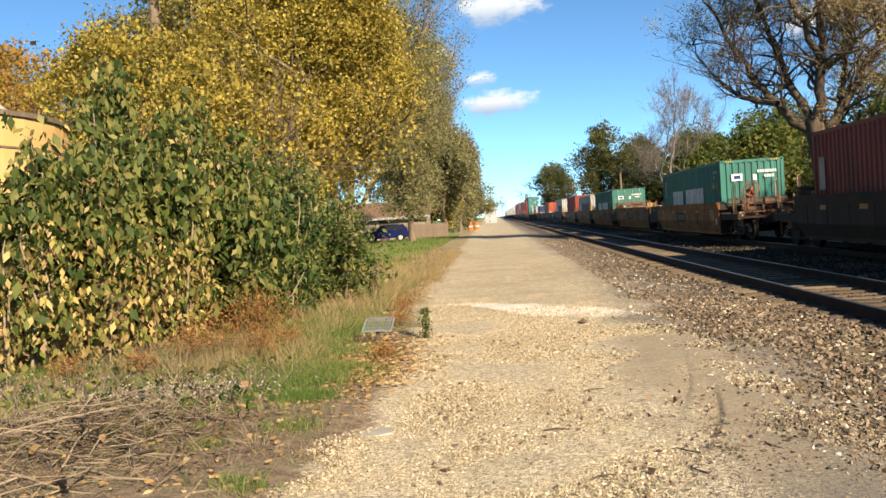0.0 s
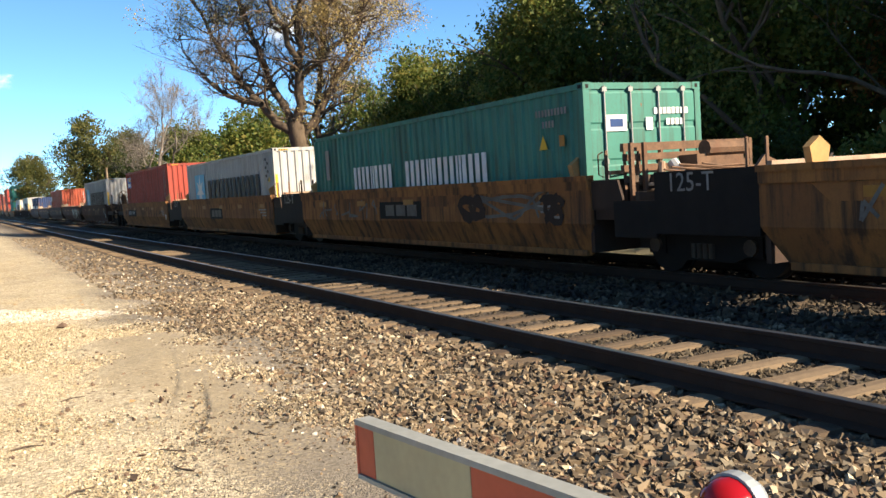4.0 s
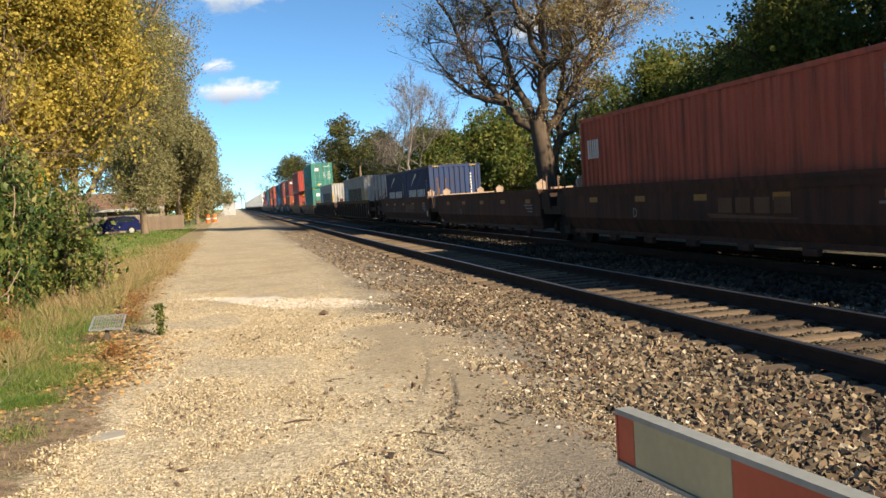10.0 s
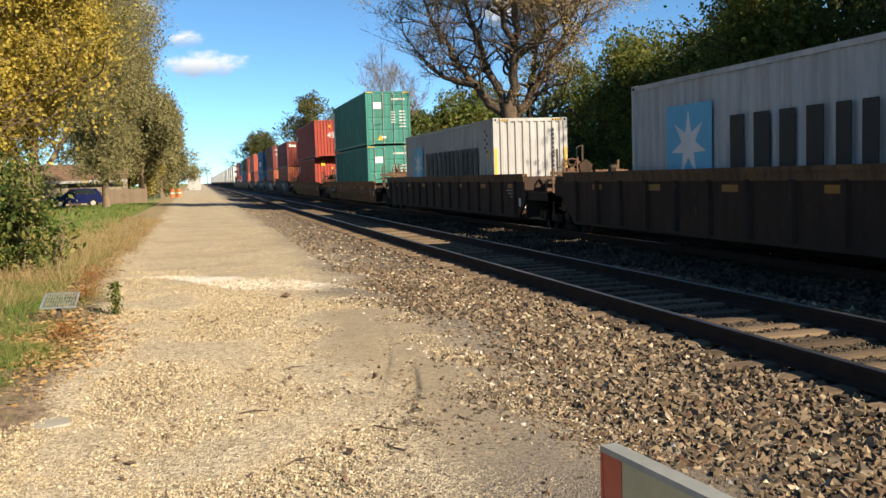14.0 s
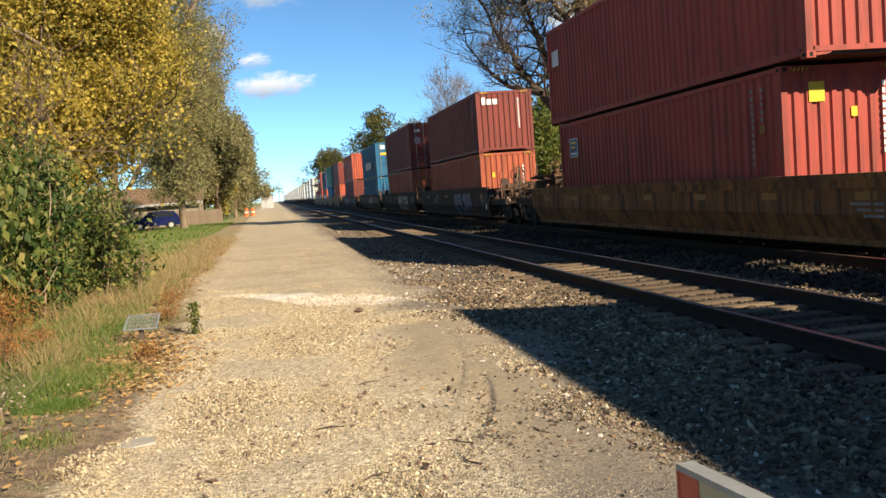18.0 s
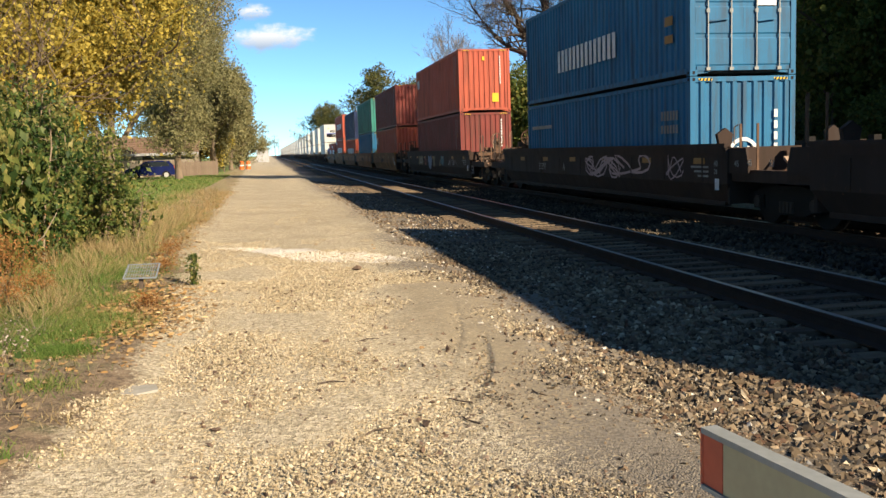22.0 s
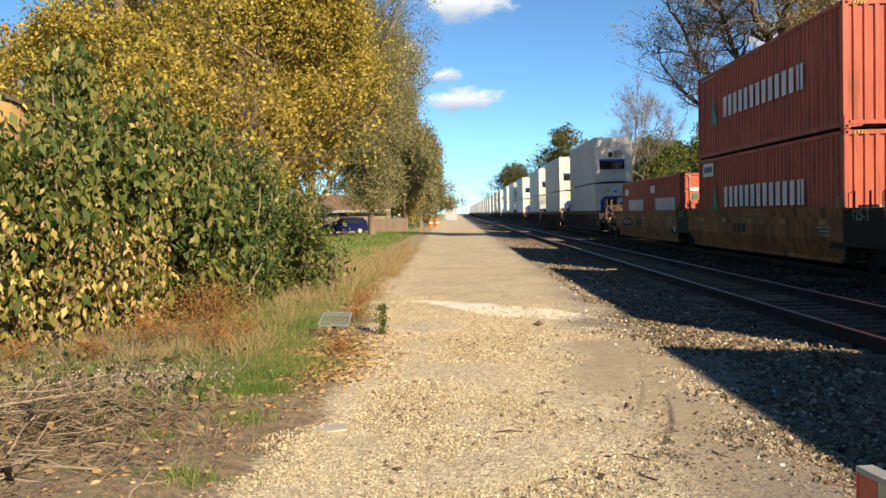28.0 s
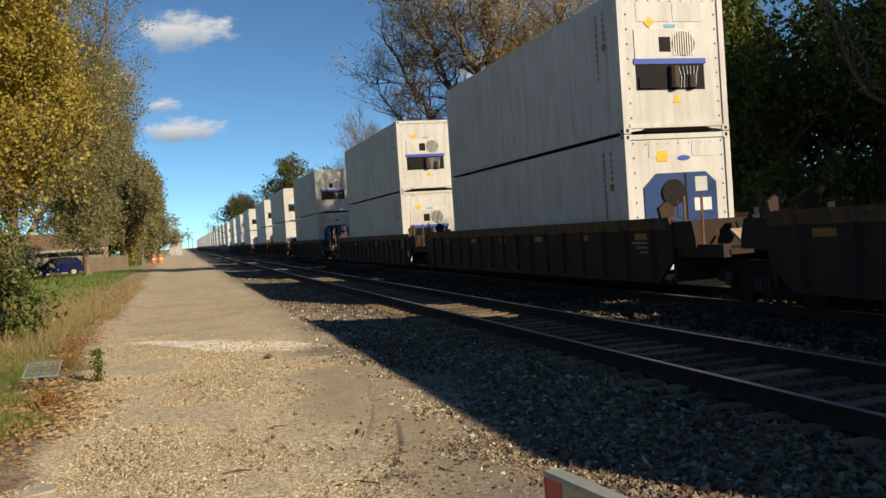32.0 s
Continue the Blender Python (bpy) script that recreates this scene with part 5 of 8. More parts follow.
def throw_up(y, rim="graffiti_pink", fat="graffiti_blue", thin="graffiti", wide=1.4, drips=0):
    """Fat spray-painted letters with an outline and highlights; y is where they begin."""
    arc = lambda cx, cz, rx, rz, a0, a1, n=12: [(cx + rx * math.cos(math.radians(a0 + (a1 - a0) * k / n)), cz + rz * math.sin(math.radians(a0 + (a1 - a0) * k / n))) for k in range(n + 1)]
    strokes = [
        arc(0.26, 0.74, 0.18, 0.20, -60, 300, 16),
        arc(0.34, 0.26, 0.20, 0.26, 110, 460, 16),
        arc(0.86, 0.60, 0.20, 0.34, 200, 20) + arc(0.86, 0.46, 0.20, 0.22, 0, -70, 6),
        [(0.78, 0.52), (0.98, 0.56)],
        [(1.12, 0.52), (1.16, 0.10), (1.34, 0.02), (1.48, 0.16)],
        arc(1.66, 0.66, 0.26, 0.30, 185, -20) + [(1.88, 0.30), (1.86, 0.04)],
        [(1.64, 0.92), (1.66, 0.40), (1.70, 0.04)],
        [(2.14, 0.06), (2.16, 0.60), (2.24, 0.94), (2.46, 0.94), (2.56, 0.62), (2.58, 0.06)],
        [(2.18, 0.44), (2.54, 0.46)]]
    strokes += [[(0.2 + 2.4 * k / max(drips, 1), 0.02), (0.25 + 2.4 * k / max(drips, 1), -0.10 - 0.06 * (k % 3)), (0.31 + 2.4 * k / max(drips, 1), -0.17 - 0.05 * (k % 3))] for k in range(drips)]

    def put(c, y0, y1, zb, zt):
        for layer, (colour, w, note) in enumerate(((rim, 0.25, "outline of spray-painted letters"), ("dark", 0.225, "dark inner line of spray-painted letters"), (fat, 0.19, "fat spray-painted letters"), (thin, 0.035, "thin highlights on spray-painted letters"))):
            mb, lift = MB(), 0.0
            for line in strokes:
                pts = [(p[0] + (q[0] - p[0]) * f, p[1] + (q[1] - p[1]) * f) for p, q in zip(line, line[1:]) for f in (0, 0.34, 0.67)] + [line[-1]]
                vs, fs, n = [], [], len(pts) - 1
                for k, (u, v) in enumerate(pts):
                    t0, t1 = pts[max(k - 1, 0)], pts[min(k + 1, n)]
                    du, dv = (t1[0] - t0[0]) * wide, (t1[1] - t0[1]) * 0.74
                    L = math.hypot(du, dv) or 1
                    h = w / 2 * (1 + 0.12 * math.sin(k + u * 5))
                    for e in (-1, -0.5, 0, 0.5, 1):
                        yy, zz = y0 + y - u * wide + e * dv / L * h, 0.50 + 0.74 * v + e * du / L * h
                        vs.append((max(0.74 - zz, 0) * 0.476 - lift, yy, zz))
                    lift += 0.00002
                    if k:
                        fs += [[5 * k - 5 + e, 5 * k + e, 5 * k + e + 1, 5 * k - 4 + e] for e in range(4)]
                mb.add(vs, fs)
            tagged(part("graffiti", mb, M[colour], c, note, pose(-1.4620 - 0.006 * layer, 0, 0)), kind="stuff")
    return put


def side_text(body, y, z, size, colour="graffiti"):
    def put(c, y0, y1, zb, zt):
        part("lettering", text_mesh(body, size), M[colour], c, m=pose(-1.4665, y0 + y, z, 0, 0, -90))
    return put


def side_panel_mark(y, w, z, h, back, blocks, colour="graffiti"):
    def put(c, y0, y1, zb, zt):
        if back:
            part("name_panel", MB().box(-0.004, 0, y0 + y, y0 + y + w, z, z + h), M[back], c, "dark painted name panel", pose(-1.4525, 0, 0))
        for i in range(blocks):
            yy = y0 + y + w * (0.1 + 0.8 * i / blocks)
            part("name_mark", MB().box(-0.004, 0, yy, yy + w * 0.8 / blocks * 0.8, z + h * 0.18, z + h * 0.82), M[colour], c, "block of a company name", pose(-1.4575, 0, 0))
    return put


H1, H2 = 2.591, 2.896
L40, L45, L20 = 12.192, 13.716, 6.058


def build_train():
    z = FLOOR
    YT = "yellow well car, weathered, with rust and graffiti"
    BR = "oxide-red well car with open slots along its foot"
    RB = "brown ribbed well car streaked with rust"
    DK = "dark grimy well car with faded graffiti"
    maersk = [word_bars(1.35, 8.55, 0.34, 0.71, [1.15, 1.1, .9, 1, .95, 1.05], "print_black"), side_box(9.12, 10.72, 0.30, 0.815, "print_sky", label="sky-blue square panel"), star(9.9, 0.56, 0.62), end_bars(0.72, 0.77, 0.42, 0.9, 10, "print_black"), end_box(-1.19, -1.11, 0.36, 0.68, "print_yellow"), end_box(1.11, 1.19, 0.36, 0.68, "print_yellow"),
              lambda c, L, H: part("code_mark", functools.reduce(lambda mb, k: mb.box(-0.005, 0, 0.72 - 0.2 * (k % 2), 0.86 - 0.2 * (k % 2), H * 0.86 - 0.13 * k, H * 0.86 - 0.13 * k + 0.08), range(6), MB()), M["print_black"], c, m=pose(-W / 2 - 0.018, 0, 0)),
              lambda c, L, H: part("warning_mark", MB().prism([(0.40, H * 0.60), (0.60, H * 0.60), (0.50, H * 0.67)], "x", -0.006, 0), M["print_yellow"], c, "yellow warning triangle", pose(-W / 2 - 0.018, 0, 0))]
    china = [word_bars(7.1, 9.4, 0.40, 0.645, [1, 1, .5, 1, 1]), word_bars(2.9, 6.45, 0.40, 0.65, [1, 1, .5, 1, 1, .5, 1, 1]), code_rows, side_box(11.05, 11.3, 0.55, 0.85, "graffiti", "side_mark"), end_box(-0.80, -0.38, 0.70, 0.80, "print_white"), end_bars(0.2, 0.95, 0.80, 0.84, 8, upright=False), end_bars(0.45, 0.85, 0.73, 0.77, 4, upright=False), end_box(0.02, 0.16, 0.70, 0.78, "print_white"), lambda c, L, H: part("logo_block", MB().box(-0.72, -0.46, -0.012, -0.008, 0.725 * H, 0.775 * H), M["print_navy"], c, "navy emblem block")]
    hy = [word_bars(2.2, 9.05, 0.42, 0.645, [1, 1, 1, 1, 1, 1, .5]), tri(10.15, 0.50, 0.40), end_box(0.3, 0.5, 0.78, 0.84, "print_green")]
    cai = [word_bars(10.95, 11.65, 0.64, 0.80, [1, .9, .55], name="side_mark"), codes, end_bars(0.72, 0.77, 0.45, 0.9, 10)]
    tex = [end_box(-0.98, -0.82, 0.78, 0.90, "print_white"), end_box(-0.76, -0.56, 0.78, 0.87, "print_white"), end_box(-0.50, -0.30, 0.78, 0.87, "print_white"), end_bars(0.58, 0.64, 0.38, 0.88, 12), codes]
    # ahead of the first yellow cars
    well_car(13.1, 16.0, -0.6, 13.2, "dark", "", "joint", "brake", DK)
    container(13.1, z, L40, H2, "maroon", "dull red container in a dark well car", "wall", prints=[codes, side_box(11.3, 11.7, 0.45, 0.75, "graffiti", "side_mark")])
    # five yellow wells
    for i, s in enumerate((35.6, 52.1, 68.6, 84.5, 100.8)):
        well_car(s, 16.0, -0.35, 12.85, "ttx", "744044" if i == 4 else "", "brake" if i == 0 else "joint", "brake" if i == 4 else "joint", YT,
                 [side_panel_mark(5.75, 2.1, 0.78, 0.38, "black", 3, "worn_white"), loops(2.2, 1.05, 1.5, 0.26, 1, 10 + i, "worn_white", 0.06), loops(3.6, 1.0, 0.5, 0.24, 1, 14 + i, "dark", 0.14), loops(1.0, 1.0, 0.35, 0.25, 1, 17 + i, "dark", 0.12), scrawl(8.0, 12.0, 0.78, 1.25, 7, 30 + i, "worn_white", 0.05)] if i in (1, 2) else [side_panel_mark(6.2, 1.8, 0.7, 0.4, "black", 3, "worn_white")] if i != 4 else [scrawl(1.5, 5.0, 0.78, 1.15, 5, 77, "dark", 0.05), side_text("B", 6.6, 0.85, 0.32, "dark"), side_text("40", 12.0, 0.85, 0.34, "dark")])
    container(35.6, z, L40, H1 + 0.15, "green", "teal container with white lettering blocks, corrugated end", "wall", prints=china)
    container(68.6, z, L40, H1, "green", "teal container with white lettering blocks and barred doors", "doors", prints=china)
    container(84.5, z, L40, H1, "grey", "light grey container with black lettering blocks", "wall", prints=maersk)
    container(100.8, z, L40, H2, "red", "brick-red container with a blue and yellow sign", "wall", prints=[side_box(10.45, 11.62, 0.69, 0.895, "print_white", "sign_border", "white border of the sign"), side_box(10.48, 11.59, 0.695, 0.89, "print_blue", label="blue sign with white and yellow shapes", proud=0.004), side_box(10.55, 11.15, 0.85, 0.875, "print_yellow", "sign_ray", proud=0.008), side_box(10.55, 11.1, 0.815, 0.84, "print_yellow", "sign_ray", proud=0.008), side_box(10.6, 11.3, 0.715, 0.775, "print_white", "sign_block", proud=0.008), side_box(11.38, 11.48, 0.71, 0.86, "print_white", "sign_block", proud=0.008), codes, end_bars(0.72, 0.78, 0.45, 0.9, 10)])
    # five red-brown wells
    for i, s in enumerate((121.4, 136.8, 152.2, 167.7, 183.1)):
        well_car(s, 15.45, -0.6, 12.9, "bnsf", "", "brake" if i == 0 else "joint", "brake" if i == 4 else "joint", BR,
                 [side_panel_mark(3.2, 2.9, 0.82, 0.42, None, 4, "faded_mark"), lambda c, y0, y1, zb, zt: part("name_mark", MB().prism([(y0 + 3.3, 0.80), (y0 + 6.0, 0.80), (y0 + 6.1, 0.88), (y0 + 3.3, 0.83)], "x", -0.004, 0), M["faded_mark"], c, "faded wedge under the company name", pose(-1.4575, 0, 0)), side_text("EBDAC"[i], 9.3, 0.78, 0.3)] if i in (0, 2, 4) else [side_text("ABCDE"[i], 9.5, 0.75, 0.3)] + ([throw_up(5.4, "dark", "silver_spray", "dark")] if i == 1 else []))
    container(121.4, z, L40, H2, "grey", "light grey container with black lettering blocks", "wall", prints=maersk)
    container(152.2, z, L40, H2, "orange", "orange-red container with a white mark", "wall", prints=cai)
    cma = [word_bars(0.95, 5.0, 0.38, 0.59, [1, 1.2, 1, -.4, 1, 1, 1.2]), whip([(4.34, 1.76, 0.01), (3.95, 1.97, 0.045), (3.55, 2.12, 0.055), (3.2, 2.24, 0.075), (3.04, 2.27, 0.04)]), side_box(0.66, 0.70, 0.35, 0.75, "graffiti", "side_mark"), side_box(0.50, 0.54, 0.42, 0.75, "graffiti", "side_mark"), end_bars(0.72, 0.78, 0.42, 0.85, 8)]
    for k in range(2):
        container(183.1 + k * 6.12, z, L20, H1, "navy", "short navy-blue container with white lettering blocks", "wall", prints=cma)
    # single cars
    for s in (204.7, 226.1):
        well_car(s, 21.4, -3.3, 15.3, "ribbed", "", "brake", "joint" if s < 210 else "brake", RB)
        container(s, z, L40, H2, "grey", "light grey container with black lettering blocks", "wall", prints=maersk)
    well_car(247.8, 22.7, -3.0, 15.0, "tan", "47507", "brake", "brake", "tan well car, stained, with a dark number panel", [scrawl(2, 9, 0.78, 1.1, 6, 60, "dark", 0.06)])
    well_car(270.5, 23.8, -2.8, 15.6, "tan", "", "brake", "brake", "tan-brown well car, dusty")
    df = [side_box(11.4, 11.8, 0.08, 0.9, "print_white", "upright_panel", "white upright panel"), end_box(-0.80, -0.38, 0.68, 0.80, "print_white"), end_bars(0.15, 0.38, 0.42, 0.66, 5, fill=0.3), end_bars(0.60, 0.95, 0.34, 0.68, 6, fill=0.3), end_bars(0.2, 0.95, 0.84, 0.87, 8, upright=False), end_box(-0.45, -0.15, 0.13, 0.17, "print_white"), end_box(-1.19, -0.85, 0.975, 0.99, "print_yellow", "hazard_stripe"), end_box(0.85, 1.19, 0.975, 0.99, "print_yellow", "hazard_stripe"), lambda c, L, H: part("warning_triangle", MB().prism([(-0.62, 0.10 * H), (-0.32, 0.10 * H), (-0.47, 0.20 * H)], "y", -0.008, 0.0), M["print_yellow"], c, "yellow warning triangle")]
    for k in range(2):
        container(247.8, z + k * (H2 + 0.02), L40, H2, "jade", "jade-green container, one of a stacked pair, barred doors", "doors", prints=df)
    container(271.3, z, L40, H2, "red", "red container under a longer one", "wall", prints=[codes, side_box(10.55, 11.25, 0.64, 0.83, "print_white", "sign_border"), side_box(10.6, 11.2, 0.65, 0.82, "print_navy", label="navy sign with a yellow mark", proud=0.004), side_box(10.7, 11.08, 0.775, 0.80, "print_yellow", "sign_ray", proud=0.008), side_box(10.78, 11.08, 0.73, 0.75, "print_yellow", "sign_ray", proud=0.008), side_box(10.66, 11.14, 0.665, 0.69, "print_white", "sign_block", proud=0.008), end_box(-0.7, -0.4, 0.78, 0.90, "print_yellow"), end_box(0.1, 0.22, 0.68, 0.74, "print_yellow"), end_bars(0.72, 0.78, 0.45, 0.9, 10)])
    container(270.5, z + H2 + 0.02, L45, H2, "red", "long red container marked 45, on top of a stack", "wall", prints=[end_text("45", -0.25, 0.52, 0.62), end_box(-0.1, 0.02, 0.80, 0.86, "print_yellow"), end_box(0.38, 0.62, 0.16, 0.28, "print_yellow"), end_bars(0.72, 0.78, 0.45, 0.9, 12), side_box(12.6, 13.2, 0.60, 0.76, "print_white", "side_mark")])
    # three dark wells
    for i, s in enumerate((294.4, 313.6, 332.9)):
        well_car(s, 19.3, -2.0, 14.6, "dark", "", "brake" if i == 0 else "joint", "brake" if i == 2 else "joint", DK,
                 ([throw_up(6.9)] if i == 0 else [throw_up(7.6, "graffiti", "silver_spray", "graffiti_pink", 1.75, 9), scrawl(0.9, 2.0, 0.75, 1.05, 8, 92, "graffiti", 0.02)] if i == 1 else [loops(4.6, 1.05, 1.1, 0.26, 1, 70 + i, ("graffiti", "graffiti_blue", "graffiti_pink")[i], 0.06), loops(6.6, 1.0, 1.3, 0.28, 3, 80 + i, ("graffiti", "graffiti_blue", "graffiti_pink")[i], 0.05), loops(2.3, 1.03, 0.5, 0.27, 1, 90 + i, "graffiti_pink", 0.035)]) + [side_text("55397", 12.2, 0.85, 0.30, "graffiti"), side_text("BCA"[i], 9.8, 0.85, 0.30), side_text("40", 0.5, 1.08, 0.16), side_text("20", 0.5, 0.93, 0.14), side_text("45", -0.3, 1.08, 0.17), side_text("48", -0.75, 1.1, 0.17), side_text("53", -1.5, 1.1, 0.17)] + ([side_text("53", 14.3, 0.82, 0.42)] if i == 1 else []))
    container(294.4, z, L40, H1, "brick", "orange-brown container with a white ring emblem, lower of a stack", "wall", prints=[end_ring(0.0, 0.33, 0.33), end_box(-0.72, -0.6, 0.6, 0.68, "print_yellow"), end_bars(0.62, 0.68, 0.4, 0.8, 6), codes])
    container(294.4, z + H1 + 0.02, L40, H1, "maroon", "maroon container with white lettering blocks, top of a stack", "wall", prints=tex)
    container(313.6, z, L40, H1, "brick", "orange-brown container with barred doors, lower of a stack", "doors", prints=[codes, side_box(11.3, 11.6, 0.2, 0.8, "graffiti", "side_mark"), end_ring(-0.5, 0.45, 0.16)])
    container(313.6, z + H1 + 0.02, L40, H2, "maroon", "maroon container with barred doors and white ring emblem", "doors", prints=[end_ring(-0.72, 0.62, 0.19), end_bars(-0.9, -0.5, 0.8, 0.86, 3, upright=False), end_bars(0.3, 0.95, 0.80, 0.84, 6, upright=False), end_bars(0.45, 0.85, 0.6, 0.75, 5), codes])
    container(332.9, z, L40, H1, "blue", "blue container with a white ring emblem, lower of a stack", "wall", prints=[end_ring(0.0, 0.36, 0.36), end_bars(0.72, 0.80, 0.1, 0.75, 7), word_bars(3.4, 9.0, 0.20, 0.44, [1.1, -.3, 1, 1, 1, 1, .5, 1]), side_box(9.5, 11.6, 0.69, 0.73, "graffiti", "side_mark"), word_bars(0.5, 1.4, 0.66, 0.74, [1, 1, 1], "graffiti", "code_mark"), word_bars(0.5, 1.4, 0.55, 0.62, [1, 1, 1], "graffiti", "code_mark")])
    container(332.9, z + H1 + 0.02, L40, H2, "blue", "blue container with barred doors, top of a stack", "doors", prints=[end_box(-0.85, -0.42, 0.80, 0.92, "print_white"), end_box(-0.85, -0.2, 0.63, 0.70, "print_yellow"), end_box(0.25, 0.85, 0.74, 0.80, "print_white"), end_box(0.25, 0.85, 0.60, 0.68, "print_white"), end_box(0.3, 0.75, 0.50, 0.55, "print_white"), word_bars(3.98, 8.75, 0.28, 0.50, [1, 1, 1, 1, 1, 1, 1]), side_box(0.8, 1.2, 0.40, 0.47, "reflector", "side_mark"), side_box(0.8, 1.2, 0.27, 0.33, "reflector", "side_mark")])
    well_car(356.3, 21.4, -2.8, 15.0, "dark", "", "brake", "brake", DK, [loops(9.8, 0.92, 0.5, 0.30, 3, 91, "graffiti_sky", 0.20), loops(12.8, 1.02, 0.8, 0.22, 2, 94, "graffiti_ochre", 0.12), loops(12.6, 1.0, 0.5, 0.16, 2, 98, "graffiti", 0.03), loops(11.2, 0.98, 0.35, 0.2, 1, 95, "graffiti_red", 0.10), loops(8.6, 0.98, 0.25, 0.28, 2, 96, "graffiti_ochre", 0.12), loops(6.3, 1.02, 0.45, 0.22, 2, 97, "graffiti_teal", 0.09), loops(6.9, 0.9, 0.3, 0.15, 1, 99, "graffiti_ochre", 0.06), scrawl(2.8, 4.8, 0.82, 1.08, 9, 93, "graffiti", 0.035), side_text("53", -0.4, 0.5, 0.5)])
    container(356.3, z, L40, H2, "maroon", "dull maroon container, lower of a stack", "wall", prints=[codes, end_bars(0.72, 0.78, 0.45, 0.9, 10)])
    container(356.3, z + H2 + 0.02, L40, H2, "orange", "orange-red container with yellow labels, top of a stack", "wall", prints=cai + [end_box(0.35, 0.65, 0.16, 0.30, "print_yellow"), end_box(-0.1, 0.02, 0.82, 0.88, "print_yellow")])
    # five yellow wells, stacked
    top5 = (377.7, 393.1, 408.7, 424.1, 439.2)
    for i, s in enumerate(top5):
        well_car(s, 15.45, -0.5, 12.9, "ttx", "743484" if i == 4 else "", "brake" if i == 0 else "joint", "brake" if i == 4 else "joint", YT, [side_panel_mark(6.6, 1.6, 0.72, 0.4, None, 3, "dark")])
    container(top5[0], z, L40, H2, "orange", "orange-red container, lower of a stack", "wall", prints=cai)
    container(top5[0], z + H2 + 0.02, L40, H2, "maroon", "dark maroon container, top of a stack", "wall", prints=[codes, end_bars(0.62, 0.68, 0.4, 0.9, 11)])
    container(top5[1], z, L40, H2, "blue", "blue container, lower of a stack", "wall", prints=[codes])
    container(top5[1], z + H2 + 0.02, L40, H2, "jade", "jade-green container, top of a stack", "wall", prints=[codes])
    container(top5[2], z, L40, H1, "orange", "orange-red container with white blocks, lower of a stack", "wall", prints=hy)
    container(top5[2], z + H1 + 0.02, L40, H2, "navy", "navy-blue container, top of a stack", "wall", prints=[codes])
    for k in range(2):
        container(top5[3], z + k * (H2 + 0.02), L40, H2, "orange", "orange-red container with white blocks and a green triangle", "wall", prints=hy + ([side_box(10.3, 11.55, 0.785, 0.94, "print_white", "sign_panel"), side_box(10.45, 11.4, 0.83, 0.90, "print_navy", "sign_block", proud=0.004)] if k == 0 else [side_box(9.9, 11.6, 0.925, 0.95, "graffiti", "side_mark")]))
    for k in range(2):
        container(top5[4] + k * 6.12, z, L20, H1, "orange", "short orange-red container with white lettering blocks", "doors", prints=[word_bars(0.7, 4.2, 0.42, 0.64, [1, 1, 1, 1, 1, 1, .4]), side_box(4.3, 5.2, 0.74, 0.86, "print_white", "sign_panel"), end_bars(-0.85, -0.35, 0.72, 0.78, 5, upright=False), end_box(-0.7, -0.5, 0.6, 0.68, "print_green")])
    # reefers, three to a set, to the train's end
    rng = random.Random(8)
    for g in range(10):
        for i in range(3):
            s = 461.2 + g * 62.8 + i * 19.45
            near = g < 3
            well_car(s, 19.45, -3.3 if i == 0 else -2.0, 14.7, "ribbed" if near else "dark", "", "brake" if i == 0 else "joint", "brake" if i == 2 else "joint", RB if near else DK)
            for k in range(2):
                lab = "white refrigerated container with open machinery end" if (k == 1 or (g, i) in ((0, 2), (1, 1))) else "white refrigerated container with dark blue machinery end"
                container(s, z + k * (H2 + 0.02), L40, H2, "white", lab, "unit" if near else "unit", "refrigerated containers on the train", ([side_box(10.95, 11.3, 0.62 - 0.13 * q, 0.70 - 0.13 * q, "print_black", "name_mark") for q in range(5)] if (g, i, k) == (0, 0, 0) else [codes] if near else []), True, 2 if g < 2 else 1)


build_train()


# ---- trees and shrubs ----
def grow(mb, rng, p, d, length, r, depth, ends, bend=0.25, kids=(2, 4), shrink=0.68, lift=0.15, minr=0.012):
    """A limb and what grows from it; ends gathers the tips."""
    pts = [Vector(p)]
    d = Vector(d).normalized()
    n = 5 if depth > 1 else (4 if depth else 3)
    for i in range(n):
        d = (d + Vector((rng.gauss(0, bend), rng.gauss(0, bend), rng.gauss(0, bend * 0.6) + lift * 0.3))).normalized()
        pts.append(pts[-1] + d * length / n)
    r2 = max(minr * 0.6, r * 0.55)
    mb.tube(pts, r, 8 if r > 0.15 else (6 if r > 0.05 else 3), r2, cap=False)
    if depth == 0:
        ends.append((pts[-1], pts[-2]))
        ends.append((pts[2], pts[1]))
        return
    k = rng.randint(*kids)
    for i in range(k):
        j = rng.randint(max(1, n - 3), n)
        side = Vector((rng.gauss(0, 1), rng.gauss(0, 1), rng.gauss(0.1, 0.6))).normalized()
        nd = (d * 0.75 + side * 0.75 + Vector((0, 0, lift))).normalized()
        grow(mb, rng, pts[j], nd, length * shrink * rng.uniform(0.75, 1.15), max(minr, r2 * rng.uniform(0.6, 0.95)), depth - 1, ends, bend, kids, shrink, lift, minr)
    grow(mb, rng, pts[-1], d, length * shrink, r2, depth - 1, ends, bend, kids, shrink, lift, minr)


